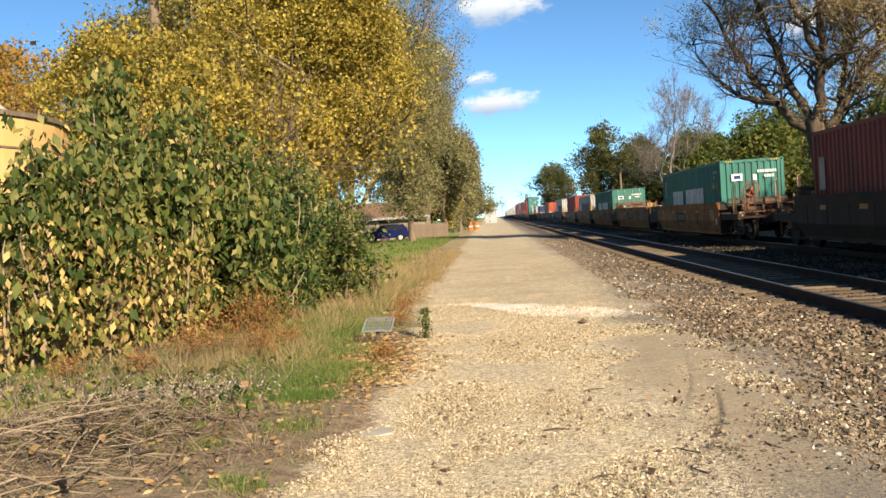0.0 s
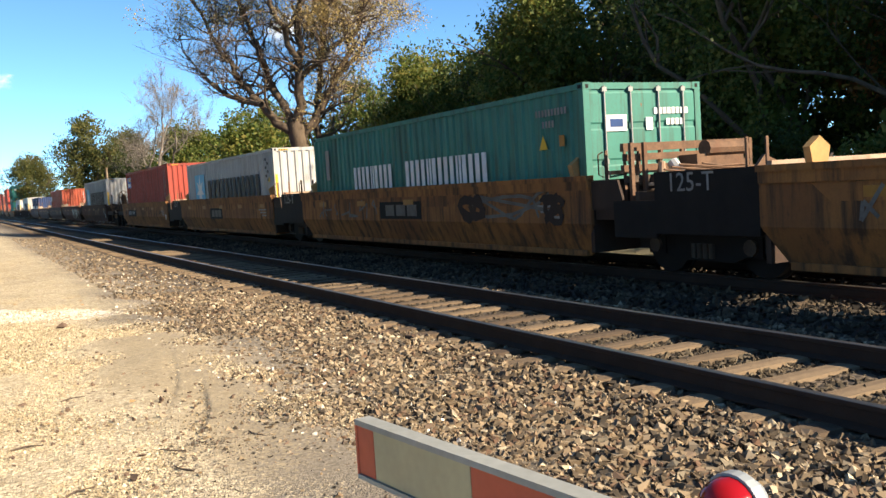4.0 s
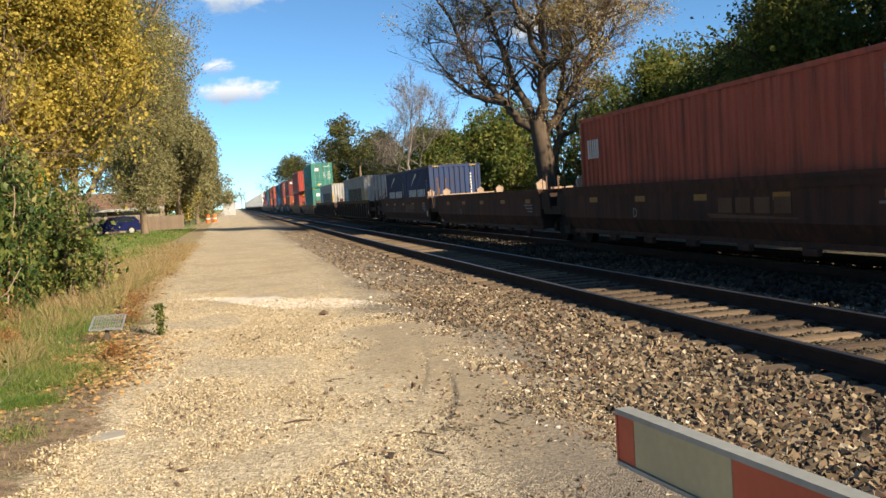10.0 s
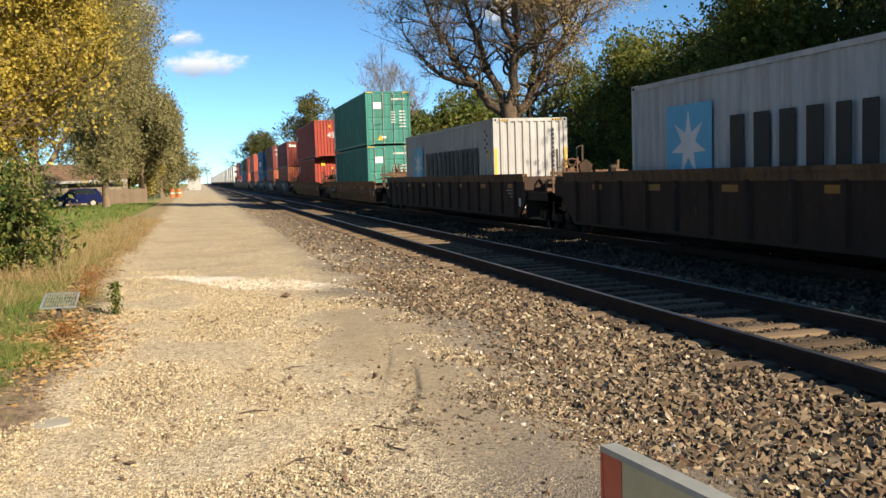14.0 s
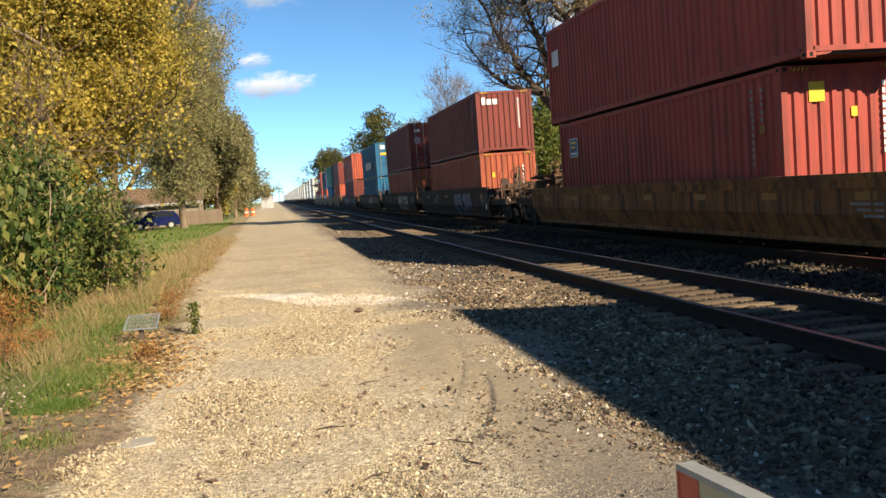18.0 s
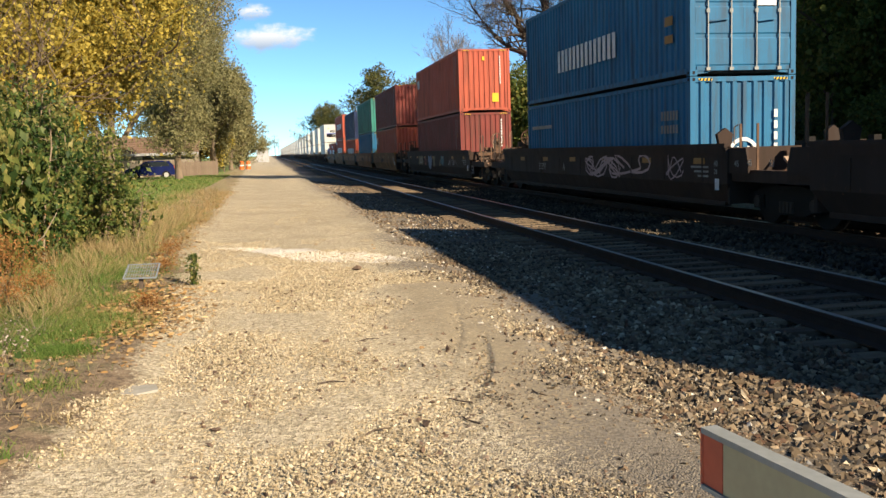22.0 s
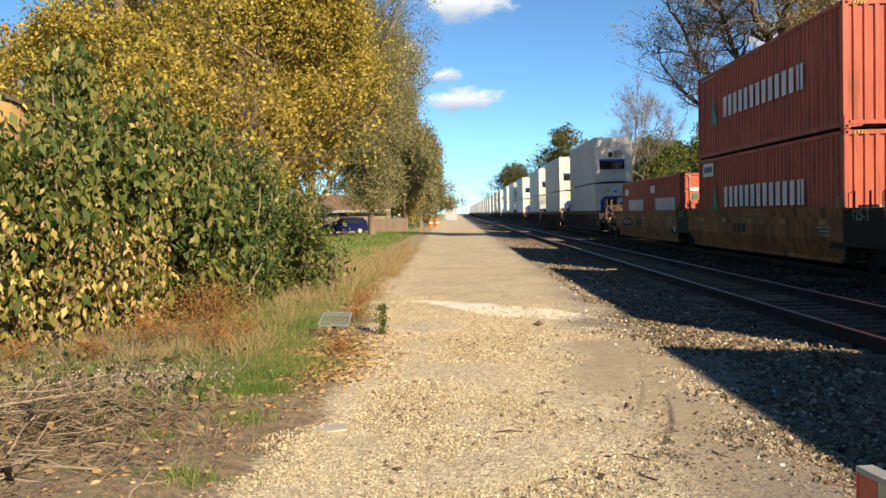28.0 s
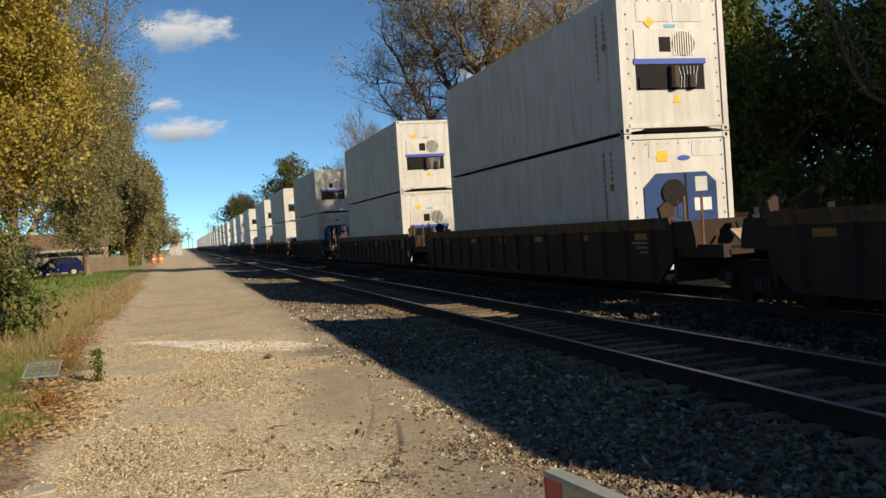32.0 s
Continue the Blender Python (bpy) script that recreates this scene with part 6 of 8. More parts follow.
def billows(nr, spread, h, foot, lobes, n, lobe_r, clump, rise):
    """Leaf places: an egg-shaped crown of rounded lobes, each set with small clumps of leaves."""
    q = nr.normal(size=(lobes, 3))
    q /= np.linalg.norm(q, axis=1)[:, None]
    q *= (nr.random(lobes) ** 0.33)[:, None]
    z0 = foot * 0.55
    wide = np.interp(q[:, 2], [-1, -0.5, 0.1, 0.6, 1], [0.72, 0.92, 1.0, 0.82, 0.5]) if rise == 0 else np.interp(q[:, 2], [-1, -0.4, 0.2, 1], [0.45, 0.8, 1.0, 0.55])
    lc = np.stack([q[:, 0] * spread * 0.8 * wide, q[:, 1] * spread * 0.8 * wide, z0 + (h - z0) * (0.5 + rise * 0.4 + 0.45 * q[:, 2])], 1)
    lr = spread * (0.20 + 0.17 * nr.random(lobes)) * (0.55 + 0.45 * lobe_r)
    per = 26
    k = n // per + 1
    w = lr ** 2
    pk = nr.choice(lobes, k, p=w / w.sum())
    d = nr.normal(size=(k, 3)) + np.array([0, 0, 0.25])
    d /= np.linalg.norm(d, axis=1)[:, None]
    cc = lc[pk] + d * (lr[pk] * (0.68 + 0.38 * nr.random(k)))[:, None]
    cr = clump * (0.55 + 0.9 * nr.random(k))
    r = np.repeat(np.arange(k), per)[:n]
    out = cc[r] + nr.normal(size=(n, 3)) * (cr[r] * 0.5)[:, None]
    out[:, 2] -= 0.45 * cr[r] * nr.random(n) ** 2
    return out


def tree(x, y, h, spread, leaf, n_leaf, size, label, seed, trunk_r=0.25, bark="bark", depth=3, lean=(0, 0), puff=0.8, droop=0.3, trunk=0.3, lift=0.15, name="tree", kids=(2, 4), slim=0.6, group="", lobes=0, lobe_r=1.0, rise=0.0, clump=0.3, loose=0.12, heart=0):
    """A trunk with limbs and a crown of single leaves in clumps about the twigs."""
    rng, nr = random.Random(seed), np.random.default_rng(seed)
    t = thing(name, label, "tree", group, m=pose(x, y, float(ground_z(x, y)) - 0.05))
    mb, ends = MB(), []
    th = h * trunk
    top = Vector((lean[0] * th, lean[1] * th, th))
    mb.tube([(0, 0, 0), tuple(top * 0.12 + Vector((0.02, 0, 0))), tuple(top * 0.5), tuple(top)], trunk_r, 9, trunk_r * 0.75, cap=False)
    k = rng.randint(3, 5)
    for i in range(k):
        a = 6.283 * (i + rng.random() * 0.6) / k
        out = spread / h * 1.5
        d = (math.cos(a) * out, math.sin(a) * out, 0.75)
        grow(mb, rng, top * rng.uniform(0.75, 1.0), d, (h - th) * (0.42 if lobe_r > 0.6 else 0.28), trunk_r * 0.6, depth, ends, 0.22, kids, 0.66, lift)
    grow(mb, rng, top, (lean[0] * 0.5, lean[1] * 0.5, 1), (h - th) * 0.42, trunk_r * 0.7, depth, ends, 0.2, kids, 0.66, lift)
    part("trunk", mb.mesh("trunk", True), M[bark], t)
    if depth > 4:
        # fine bare twigs about the limb tips
        e = np.array(mb.v)
        e = e[e[:, 2] > h * 0.3]
        nt = 8000
        b = e[nr.integers(0, len(e), nt)] + nr.normal(size=(nt, 3)) * 0.25
        d = nr.normal(size=(nt, 3)) + np.array([0, 0, 0.35]) + 0.5 * (b - b.mean(0)) / h
        d *= (0.5 * (0.3 + nr.random(nt)) / np.linalg.norm(d, axis=1))[:, None]
        w = np.cross(d, nr.normal(size=(nt, 3)))
        w *= (0.010 / np.linalg.norm(w, axis=1))[:, None]
        tagged(part("twig_haze", quads_mesh("twig_haze", np.stack([b - w, b + w, b + d], 1), 3), M[bark], t, "haze of fine bare twigs"), kind="stuff")
    if n_leaf:
        c = np.array([tuple(e[0]) for e in ends])
        pick = nr.integers(0, len(c), n_leaf)
        off = nr.normal(size=(n_leaf, 3))
        off *= (puff * 1.7 * nr.random(n_leaf) ** 0.5 / np.linalg.norm(off, axis=1))[:, None]
        off[:, 2] *= 0.8
        off[:, 2] -= droop * 1.6 * nr.random(n_leaf) ** 1.5 * puff
        cen = c[pick] + off
        if lobes:
            cen = billows(nr, spread, h, th, lobes, n_leaf, lobe_r, clump, rise)
            keep = nr.random(n_leaf) < loose
            cen[keep] = (c[pick] + off)[keep]
        cen[:, 2] = np.maximum(cen[:, 2], 0.3)
        L = leaves(cen, size, nr, 0.4, slim)
        if heart:
            # larger leaves in the shade of the crown's inside close it
            q = nr.normal(size=(heart, 3))
            q *= (nr.random(heart) ** 0.5 / np.linalg.norm(q, axis=1))[:, None]
            mid = np.stack([q[:, 0] * spread * 0.62, q[:, 1] * spread * 0.62, 0.5 * (h + th * 0.6) + q[:, 2] * 0.42 * (h - th * 0.6)], 1)
            L = np.concatenate([L, leaves(mid, min(size * 2.4, 0.26), nr, 0.4, 0.8)])
        part("crown", quads_mesh("crown", L, 4), M[leaf], t)
    return t


def shrub(x, y, h, w, leaf, n, size, label, seed, stems=9, droop=1.2, slim=0.75, name="shrub", dry="", hang=0.15):
    """Upright shoots with large drooping leaves."""
    rng, nr = random.Random(seed), np.random.default_rng(seed)
    t = thing(name, label, "shrub", "shrubs beside the path", m=pose(x, y, float(ground_z(x, y)) - 0.03))
    mb, cs = MB(), []
    for i in range(stems):
        a, q = rng.random() * 6.283, rng.random() ** 0.5
        bx, by = math.cos(a) * q * w * 0.35, math.sin(a) * q * w * 0.35
        tx, ty = math.cos(a) * q * w * 0.55, math.sin(a) * q * w * 0.55
        hh = h * rng.uniform(0.6, 1.0) * (1.05 - 0.3 * q)
        pts = [(bx, by, 0), (bx * 0.6 + tx * 0.4, by * 0.6 + ty * 0.4, hh * 0.4), (tx, ty, hh * 0.75), (tx + rng.gauss(0, 0.1), ty + rng.gauss(0, 0.1), hh)]
        mb.tube(pts, 0.022, 5, 0.006, cap=False)
        for k in range(14):
            f = 0.12 + 0.88 * k / 13
            base = Vector(pts[0]).lerp(Vector(pts[3]), f)
            for _ in range(2):
                b = rng.random() * 6.283
                ln = rng.uniform(0.2, 0.55) * w * 0.36 * (1.15 - f * 0.6)
                tip = base + Vector((math.cos(b) * ln, math.sin(b) * ln, ln * 0.35))
                mb.tube([tuple(base), tuple(tip)], 0.007, 3, 0.003, cap=False)
                cs += [tuple(base.lerp(tip, 0.5)), tuple(tip), tuple(tip), tuple(base.lerp(tip, 0.8))]
    tagged(part("stem_tangle", mb.mesh("stem_tangle", True), M["stem"], t, "pale thin stems"), kind="stuff")
    cs = np.array(cs)
    # leaves hang in bunches of four or five
    k = n // 4
    cen = np.repeat(cs[nr.integers(0, len(cs), k)] + nr.normal(size=(k, 3)) * 0.12, 4, 0)
    n = len(cen)
    cen += nr.normal(size=(n, 3)) * size * np.array([0.6, 0.6, 0.45])
    cen[:, 2] = np.maximum(cen[:, 2] - hang * nr.random(n), 0.08)
    L = leaves(cen, size, nr, droop, slim, 0.7)
    if dry:
        drift = 0.5 + 0.25 * (np.sin(3.1 * cen[:, 0] + seed) + np.sin(2.7 * cen[:, 2] + 2.2 * cen[:, 1]))
        low = nr.random(n) < np.clip(1.75 * drift - 1.9 * cen[:, 2] / h + 0.25, 0.03, 0.85)
        c0 = cen[low][:, None, :]
        L[low] = c0 + (L[low] - c0) * 0.75
        part("dry_foliage", quads_mesh("dry_foliage", L[low], 4), M[dry], t, "yellow and tan turning leaves")
        L = L[~low]
    part("foliage", quads_mesh("foliage", L, 4), M[leaf], t)
    return t


def old_tree(x, y):
    """The huge old tree: a stout trunk that parts low into long rising limbs, bare but for its last gold leaves."""
    rng, nr = random.Random(50), np.random.default_rng(50)
    t = thing("tree", "huge old tree, nearly bare, few golden leaves", "tree", m=pose(x, y, -1.9, 0, 0, -20.3))
    mb, ends = MB(), []
    mb.tube([(0.7, 0, 0.5), (0.65, 0, 2.0), (0.5, 0, 4), (0.35, 0, 5.4), (0.05, 0, 7.2)], 0.66, 12, 0.46, cap=False)
    # thickness, root, reach, and how far each limb bows sideways and up
    limbs = [
        (0.3, (0, 0, 6.6), (-4.4, 0.1, 6.6), (-0.3, -0.6)),
        (0.19, (-1.6, -0.4, 8.2), (-3.6, 1.8, 2.6), (-0.2, -0.5)),
        (0.27, (-0.1, 0, 7), (-3.1, 1.2, 9.6), (-0.1, -0.1)),
        (0.33, (0.2, 0, 6.9), (0.5, -1.2, 10.7), (0.2, 0)),
        (0.2, (0.55, -0.6, 10.4), (-2.2, -2, 6), (-0.2, 0)),
        (0.3, (0.35, 0.1, 6.3), (4.6, 0.8, 9.1), (0.3, -0.5)),
        (0.19, (0.7, -0.5, 9.6), (3.7, -1.4, 3.6), (-0.1, -0.4)),
        (0.17, (2.6, 1, 9.7), (2.7, 1.2, 3.6), (0, -0.3)),
        (0.26, (0.75, 0.5, 3.6), (1.8, 1.6, 12.4), (0, -0))]
    for r, root, reach, bow in limbs:
        steps = 3 + round(Vector(reach).length / 4)
        pts = [Vector(root) + Vector(reach) * (k / steps) + Vector((bow[0], 0, bow[1])) * (4 * (k / steps) * (1 - k / steps)) for k in range(steps + 1)]
        fine = []
        for a, b in zip(pts, pts[1:]):
            fine += [a.lerp(b, f) + Vector((rng.gauss(0, 0.09), rng.gauss(0, 0.09), 0)) * (f > 0) for f in (0, 0.34, 0.67)]
        fine.append(pts[-1])
        mb.tube(fine, r * 0.92, 9, r * 0.24, cap=False)
        n = len(fine)
        for k in range(3, n):
            for _ in range(3 if k > n * 0.4 else 2):
                d = (fine[k] - fine[k - 1]).normalized()
                side = Vector((rng.gauss(0, 1), rng.gauss(0, 1), rng.gauss(0.1, 0.5))).normalized()
                grow(mb, rng, fine[k], d * 0.5 + side * 0.9 + Vector((0, 0, 0.15)), rng.uniform(1.0, 2.3), r * (1 - 0.72 * k / n) * 0.36, 3, ends, 0.30, (1, 3), 0.68, 0.12, 0.010)
        grow(mb, rng, fine[-1], fine[-1] - fine[-2], 1.7, r * 0.28, 3, ends, 0.28, (2, 3), 0.66, 0.2, 0.011)
    part("trunk", mb.mesh("trunk", True), M["bark_old"], t)
    e = np.array([tuple(p[0]) for p in ends])
    nt = 16000
    b = e[nr.integers(0, len(e), nt)] + nr.normal(size=(nt, 3)) * 0.22
    d = nr.normal(size=(nt, 3)) + np.array([0, 0, 0.2])
    d *= (0.42 * (0.3 + nr.random(nt)) / np.linalg.norm(d, axis=1))[:, None]
    w = np.cross(d, nr.normal(size=(nt, 3)))
    w *= (0.0055 / np.linalg.norm(w, axis=1))[:, None]
    tagged(part("twig_haze", quads_mesh("twig_haze", np.stack([b - w, b + w, b + d], 1), 3), M["twig"], t, "haze of fine bare twigs"), kind="stuff")
    # leaves have held on above and on the sunny side
    gold = e[(e[:, 0] > 0.5) | (e[:, 2] > 12.5)]
    n = 44000
    some = gold[nr.choice(len(gold), 420)]
    cen = some[nr.integers(0, len(some), n)] + nr.normal(size=(n, 3)) * 0.34
    part("crown", quads_mesh("crown", leaves(cen, 0.10, nr, 0.4, 0.7), 4), M["leaf_gold"], t, "last golden leaves")


def build_trees():
    # yellow cottonwoods beyond the shrubs
    yl = "tall tree with yellow-green autumn leaves"
    tree(-5.7, 27.5, 14.5, 5.0, "leaf_yellow", 270000, 0.078, yl, 11, 0.3, puff=0.5, droop=1.3, trunk=0.14, kids=(2, 4), lobes=58, lobe_r=0.35, slim=0.85, clump=0.30, heart=2600)
    tree(-10.3, 27, 9.2, 3.6, "leaf_yellow", 90000, 0.09, "broad low tree with yellow autumn leaves", 12, 0.2, puff=0.5, droop=1.0, trunk=0.14, kids=(2, 4), lobes=44, lobe_r=0.7, slim=0.85, clump=0.36, heart=2000)
    tree(-6.9, 21.5, 6.6, 2.2, "leaf_yellow", 32000, 0.085, "small tree with yellow-green autumn leaves", 13, 0.12, puff=0.45, droop=0.6, trunk=0.10, kids=(3, 4), lobes=26, lobe_r=0.8, slim=0.85, clump=0.28, heart=700)
    tree(-5.9, 24.0, 6.8, 1.9, "leaf_yellow", 30000, 0.085, "small tree with yellow-green autumn leaves", 17, 0.1, puff=0.45, droop=1.6, trunk=0.08, lobes=24, lobe_r=0.8, slim=0.85, clump=0.28, heart=600)
    tree(-16.4, 43, 15, 3.4, "leaf_willow", 36000, 0.15, "grey-green tree rising behind the yellow ones", 18, 0.25, puff=0.5, trunk=0.12, lobes=36, lobe_r=0.6, rise=0.02, clump=0.45, loose=0.3, heart=900)
    tree(-17.6, 34, 10.5, 3.4, "leaf_orange", 30000, 0.12, "orange-gold tree behind the tan tank", 14, 0.2, puff=0.6, lobes=40, lobe_r=0.7, clump=0.35, heart=500)
    # grey-green trees along the path
    for i, (x, y, h, sp) in enumerate(((-9.2, 56, 21.5, 7.6), (-6.4, 66, 18.5, 5.0), (-5.0, 84, 14, 3.4), (-4.2, 100, 12, 3.0), (-9, 95, 13, 4), (-4.0, 125, 10, 2.8), (-16, 75, 15, 5))):
        tree(x, y, h, sp, "leaf_willow", 190000 if i == 0 else (90000 if i == 1 else 50000), 0.105 if i == 0 else (0.13 if i == 1 else 0.19), "tall grey-green tree thinning for autumn", 20 + i, 0.3, puff=0.45, droop=1.0, trunk=0.10, kids=(2, 4), lobes=64 if i == 0 else 40, lobe_r=0.55, rise=0.02, clump=0.5, loose=0.38, heart=2600 if i == 0 else 1400)
    for i, (x, y, h) in enumerate(((-5.0, 86, 5), (-4.6, 93, 5.5), (-4.2, 101, 4.5), (-4.1, 112, 4.5))):
        tree(x, y, h, 1.6, "leaf_willow" if i else "leaf_yellow", 7000, 0.2, "low yellow-green tree at the fence", 40 + i, 0.08, puff=0.45, trunk=0.1, depth=2, lobes=14, clump=0.4, heart=200)
    # right of the railway
    old_tree(16.3, 47)
    tree(15.9, 82, 13.5, 6.8, "leaf_gold", 120, 0.12, "bare grey tree behind the bushes", 51, 0.22, "bark_grey", 5, (0, 0), 0.7, 0.2, 0.25, 0.2, kids=(2, 3))
    for i, (x, y, h, sp) in enumerate(((15.8, 128, 15.5, 4.8), (21, 132, 13, 5), (12.4, 190, 13, 5), (26, 120, 12, 5), (18, 105, 9, 4), (21, 92, 9.5, 4), (22, 70, 9.5, 4.4), (18.5, 62, 7.5, 3.2), (26, 60, 10.5, 4.5), (27, 95, 11, 5))):
        tree(x, y, h, sp, ("leaf_mid" if y < 100 else "leaf_olive") if i != 4 else "leaf_dark", 16000 if y < 100 else 26000, 0.22 if y < 100 else 0.26, "round green tree beyond the railway", 60 + i, 0.25, "bark_dark", puff=0.6, trunk=0.08, droop=0.8, kids=(2, 3), depth=2, lobes=40, clump=0.55, heart=1200)
    rng = random.Random(4)
    for i in range(15):
        y = -2 + i * 3.7 + rng.uniform(-0.8, 0.8)
        x = 22.0 + (i % 3) * 2.4 + rng.uniform(-0.6, 0.6)
        h = (rng.uniform(12.5, 14.5) if y < 30 else (rng.uniform(12.0, 13.0) if y < 43 else 9.5)) if y > 11 else 7.5
        tree(x, y, h, 3.4, "leaf_mid" if i % 3 == 0 or y > 26 else "leaf_dark", 24000 if 8 < y < 48 else 9000, 0.16 if 8 < y < 48 else 0.25, "dark green tree in the row beyond the train", 80 + i, 0.2, "bark_dark", puff=0.7, trunk=0.08, droop=1.0, kids=(2, 3), depth=2, lobes=40, lobe_r=0.9, clump=0.5, heart=1500)
    # back row: its 20 m trees stand unseen, raised to shade the front row
    for i in range(9):
        y = -2 + i * 6.5 + rng.uniform(-0.8, 0.8)
        tree(30 + rng.uniform(-1, 1), y, (20 if y < 22 else rng.uniform(14, 16) if y < 34 else 12) if y > 2 else 8, 5.2 if 2 < y < 22 else 4.2, "leaf_dark", 7000, 0.30, "dark green tree in a back row partly added out of view for shade", 110 + i, 0.2, "bark_dark", puff=0.9, trunk=0.06, droop=0.9, depth=2, kids=(2, 3), lobes=30, clump=0.7, heart=600)
    for i in range(14):
        y = 2 + i * 4.0 + rng.uniform(-0.8, 0.8)
        tree(19.6 + rng.uniform(-0.8, 0.8), y, rng.uniform(2.6, 4.0), 2.0, "leaf_dark" if i % 3 else "leaf_mid", 6000, 0.12, "low dark green bush beyond the train", 130 + i, 0.06, "bark_dark", puff=0.45, trunk=0.05, depth=2, droop=0.8, lobes=16, clump=0.3, heart=300)
    tree(25.5, 17.5, 8.5, 1.6, "leaf_rust", 6000, 0.2, "small tree with rust-red leaves behind the train", 150, 0.1, "bark_dark", puff=0.5, depth=2, lobes=14, clump=0.4)


def build_shrubs():
    sh = "tall shrub with large green leaves, yellowing below"
    for i, (x, y, h, w, n) in enumerate(((-5.0, 12.0, 3.9, 1.9, 3200), (-4.25, 12.9, 3.5, 1.9, 2800), (-5.6, 12.4, 3.2, 1.6, 2200), (-5.85, 9.8, 2.5, 1.3, 420), (-6.6, 10.2, 2.5, 1.5, 600), (-4.3, 13.5, 3.0, 1.7, 2000), (-5.4, 13.9, 3.7, 2.0, 1800), (-4.6, 11.5, 2.9, 1.5, 2000), (-5.0, 10.2, 3.2, 1.4, 2000))):
        shrub(x, y, h, w, "leaf_shrub", int(n * 5.0), 0.112 if y > 11.8 else 0.128, sh, 200 + i, 16, 1.8, 0.5, dry="leaf_shrub_dry" if i in (0, 2, 3, 4, 7, 8) else "")
    for i, (x, y, h, w, n) in enumerate(((-3.85, 14.2, 2.9, 1.8, 15000), (-4.5, 14.8, 3.2, 2.0, 14000), (-5.4, 16.4, 3.8, 2.6, 10000), (-3.9, 16.8, 2.5, 1.8, 10000), (-4.8, 19.0, 3.3, 2.4, 9000), (-3.65, 18.2, 2.9, 1.7, 9000), (-3.35, 16.6, 2.35, 1.5, 9000))):
        shrub(x, y, h, w, "leaf_bush" if i not in (2, 5, 6) else "leaf_shrub", n, 0.08, "dense dark green shrub with small leaves", 230 + i, 16, 0.8, 0.5)
    shrub(-2.75, 17.2, 1.35, 1.1, "leaf_shrub", 520, 0.085, "sparse leafy shoots reaching over the verge", 240, 5, 1.0, 0.6)
    for pts in (((-4.2, 13.6, 0.25), (-3.75, 13.5, 0.75), (-3.45, 13.5, 1.35), (-3.38, 13.5, 1.72)), ((-4.1, 13.6, 0.15), (-3.6, 13.5, 0.35), (-3.2, 13.4, 0.62), (-3.0, 13.4, 0.95))):
        q = pts[0]
        solid("bare_branch", MB().tube([(x - q[0], y - q[1], z - 0.15) for x, y, z in pts], 0.016, 6, 0.006), M["twig"], "pale bare branch leaning out of the shrub", "branch", m=pose(q[0], q[1], 0.08))


def build_far_woods():
    """The depth of the wood behind the tree rows, as one mass of leaves."""
    r = np.random.default_rng(400)
    lc = np.stack([r.uniform(28, 36, 240), r.uniform(-16, 62, 240), r.uniform(0.5, 9, 240)], 1)
    lc[:, 2] *= np.interp(lc[:, 1], [-14, 34, 50, 62], [1.1, 1.0, 0.7, 0.6])
    k = r.integers(0, 240, 42000)
    d = r.normal(size=(42000, 3))
    d /= np.linalg.norm(d, axis=1)[:, None]
    cen = lc[k] + d * (1.0 + 1.3 * r.random(42000))[:, None]
    cen[:, 2] = np.maximum(cen[:, 2], 0.2)
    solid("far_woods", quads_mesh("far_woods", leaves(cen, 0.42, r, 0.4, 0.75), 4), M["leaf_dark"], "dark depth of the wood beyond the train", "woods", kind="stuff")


build_trees()
build_far_woods()
build_shrubs()


# ---- stones, grass, litter ----
OCTA = np.array([(-1, -0.2, 0), (1, 0.2, 0), (0.2, -1, 0), (-0.2, 1, 0), (0, 0, -0.9), (0, 0, 0.9)], float)
OCTA_F = np.array([[0, 2, 5], [2, 1, 5], [1, 3, 5], [3, 0, 5], [2, 0, 4], [1, 2, 4], [3, 1, 4], [0, 3, 4]])


CUBE = np.array([(x, y, z) for z in (-1, 1) for y in (-1, 1) for x in (-1, 1)], float) * 0.74
CUBE_F = np.array([[0, 2, 3], [0, 3, 1], [4, 5, 7], [4, 7, 6], [0, 1, 5], [0, 5, 4], [2, 6, 7], [2, 7, 3], [0, 4, 6], [0, 6, 2], [1, 3, 7], [1, 7, 5]])


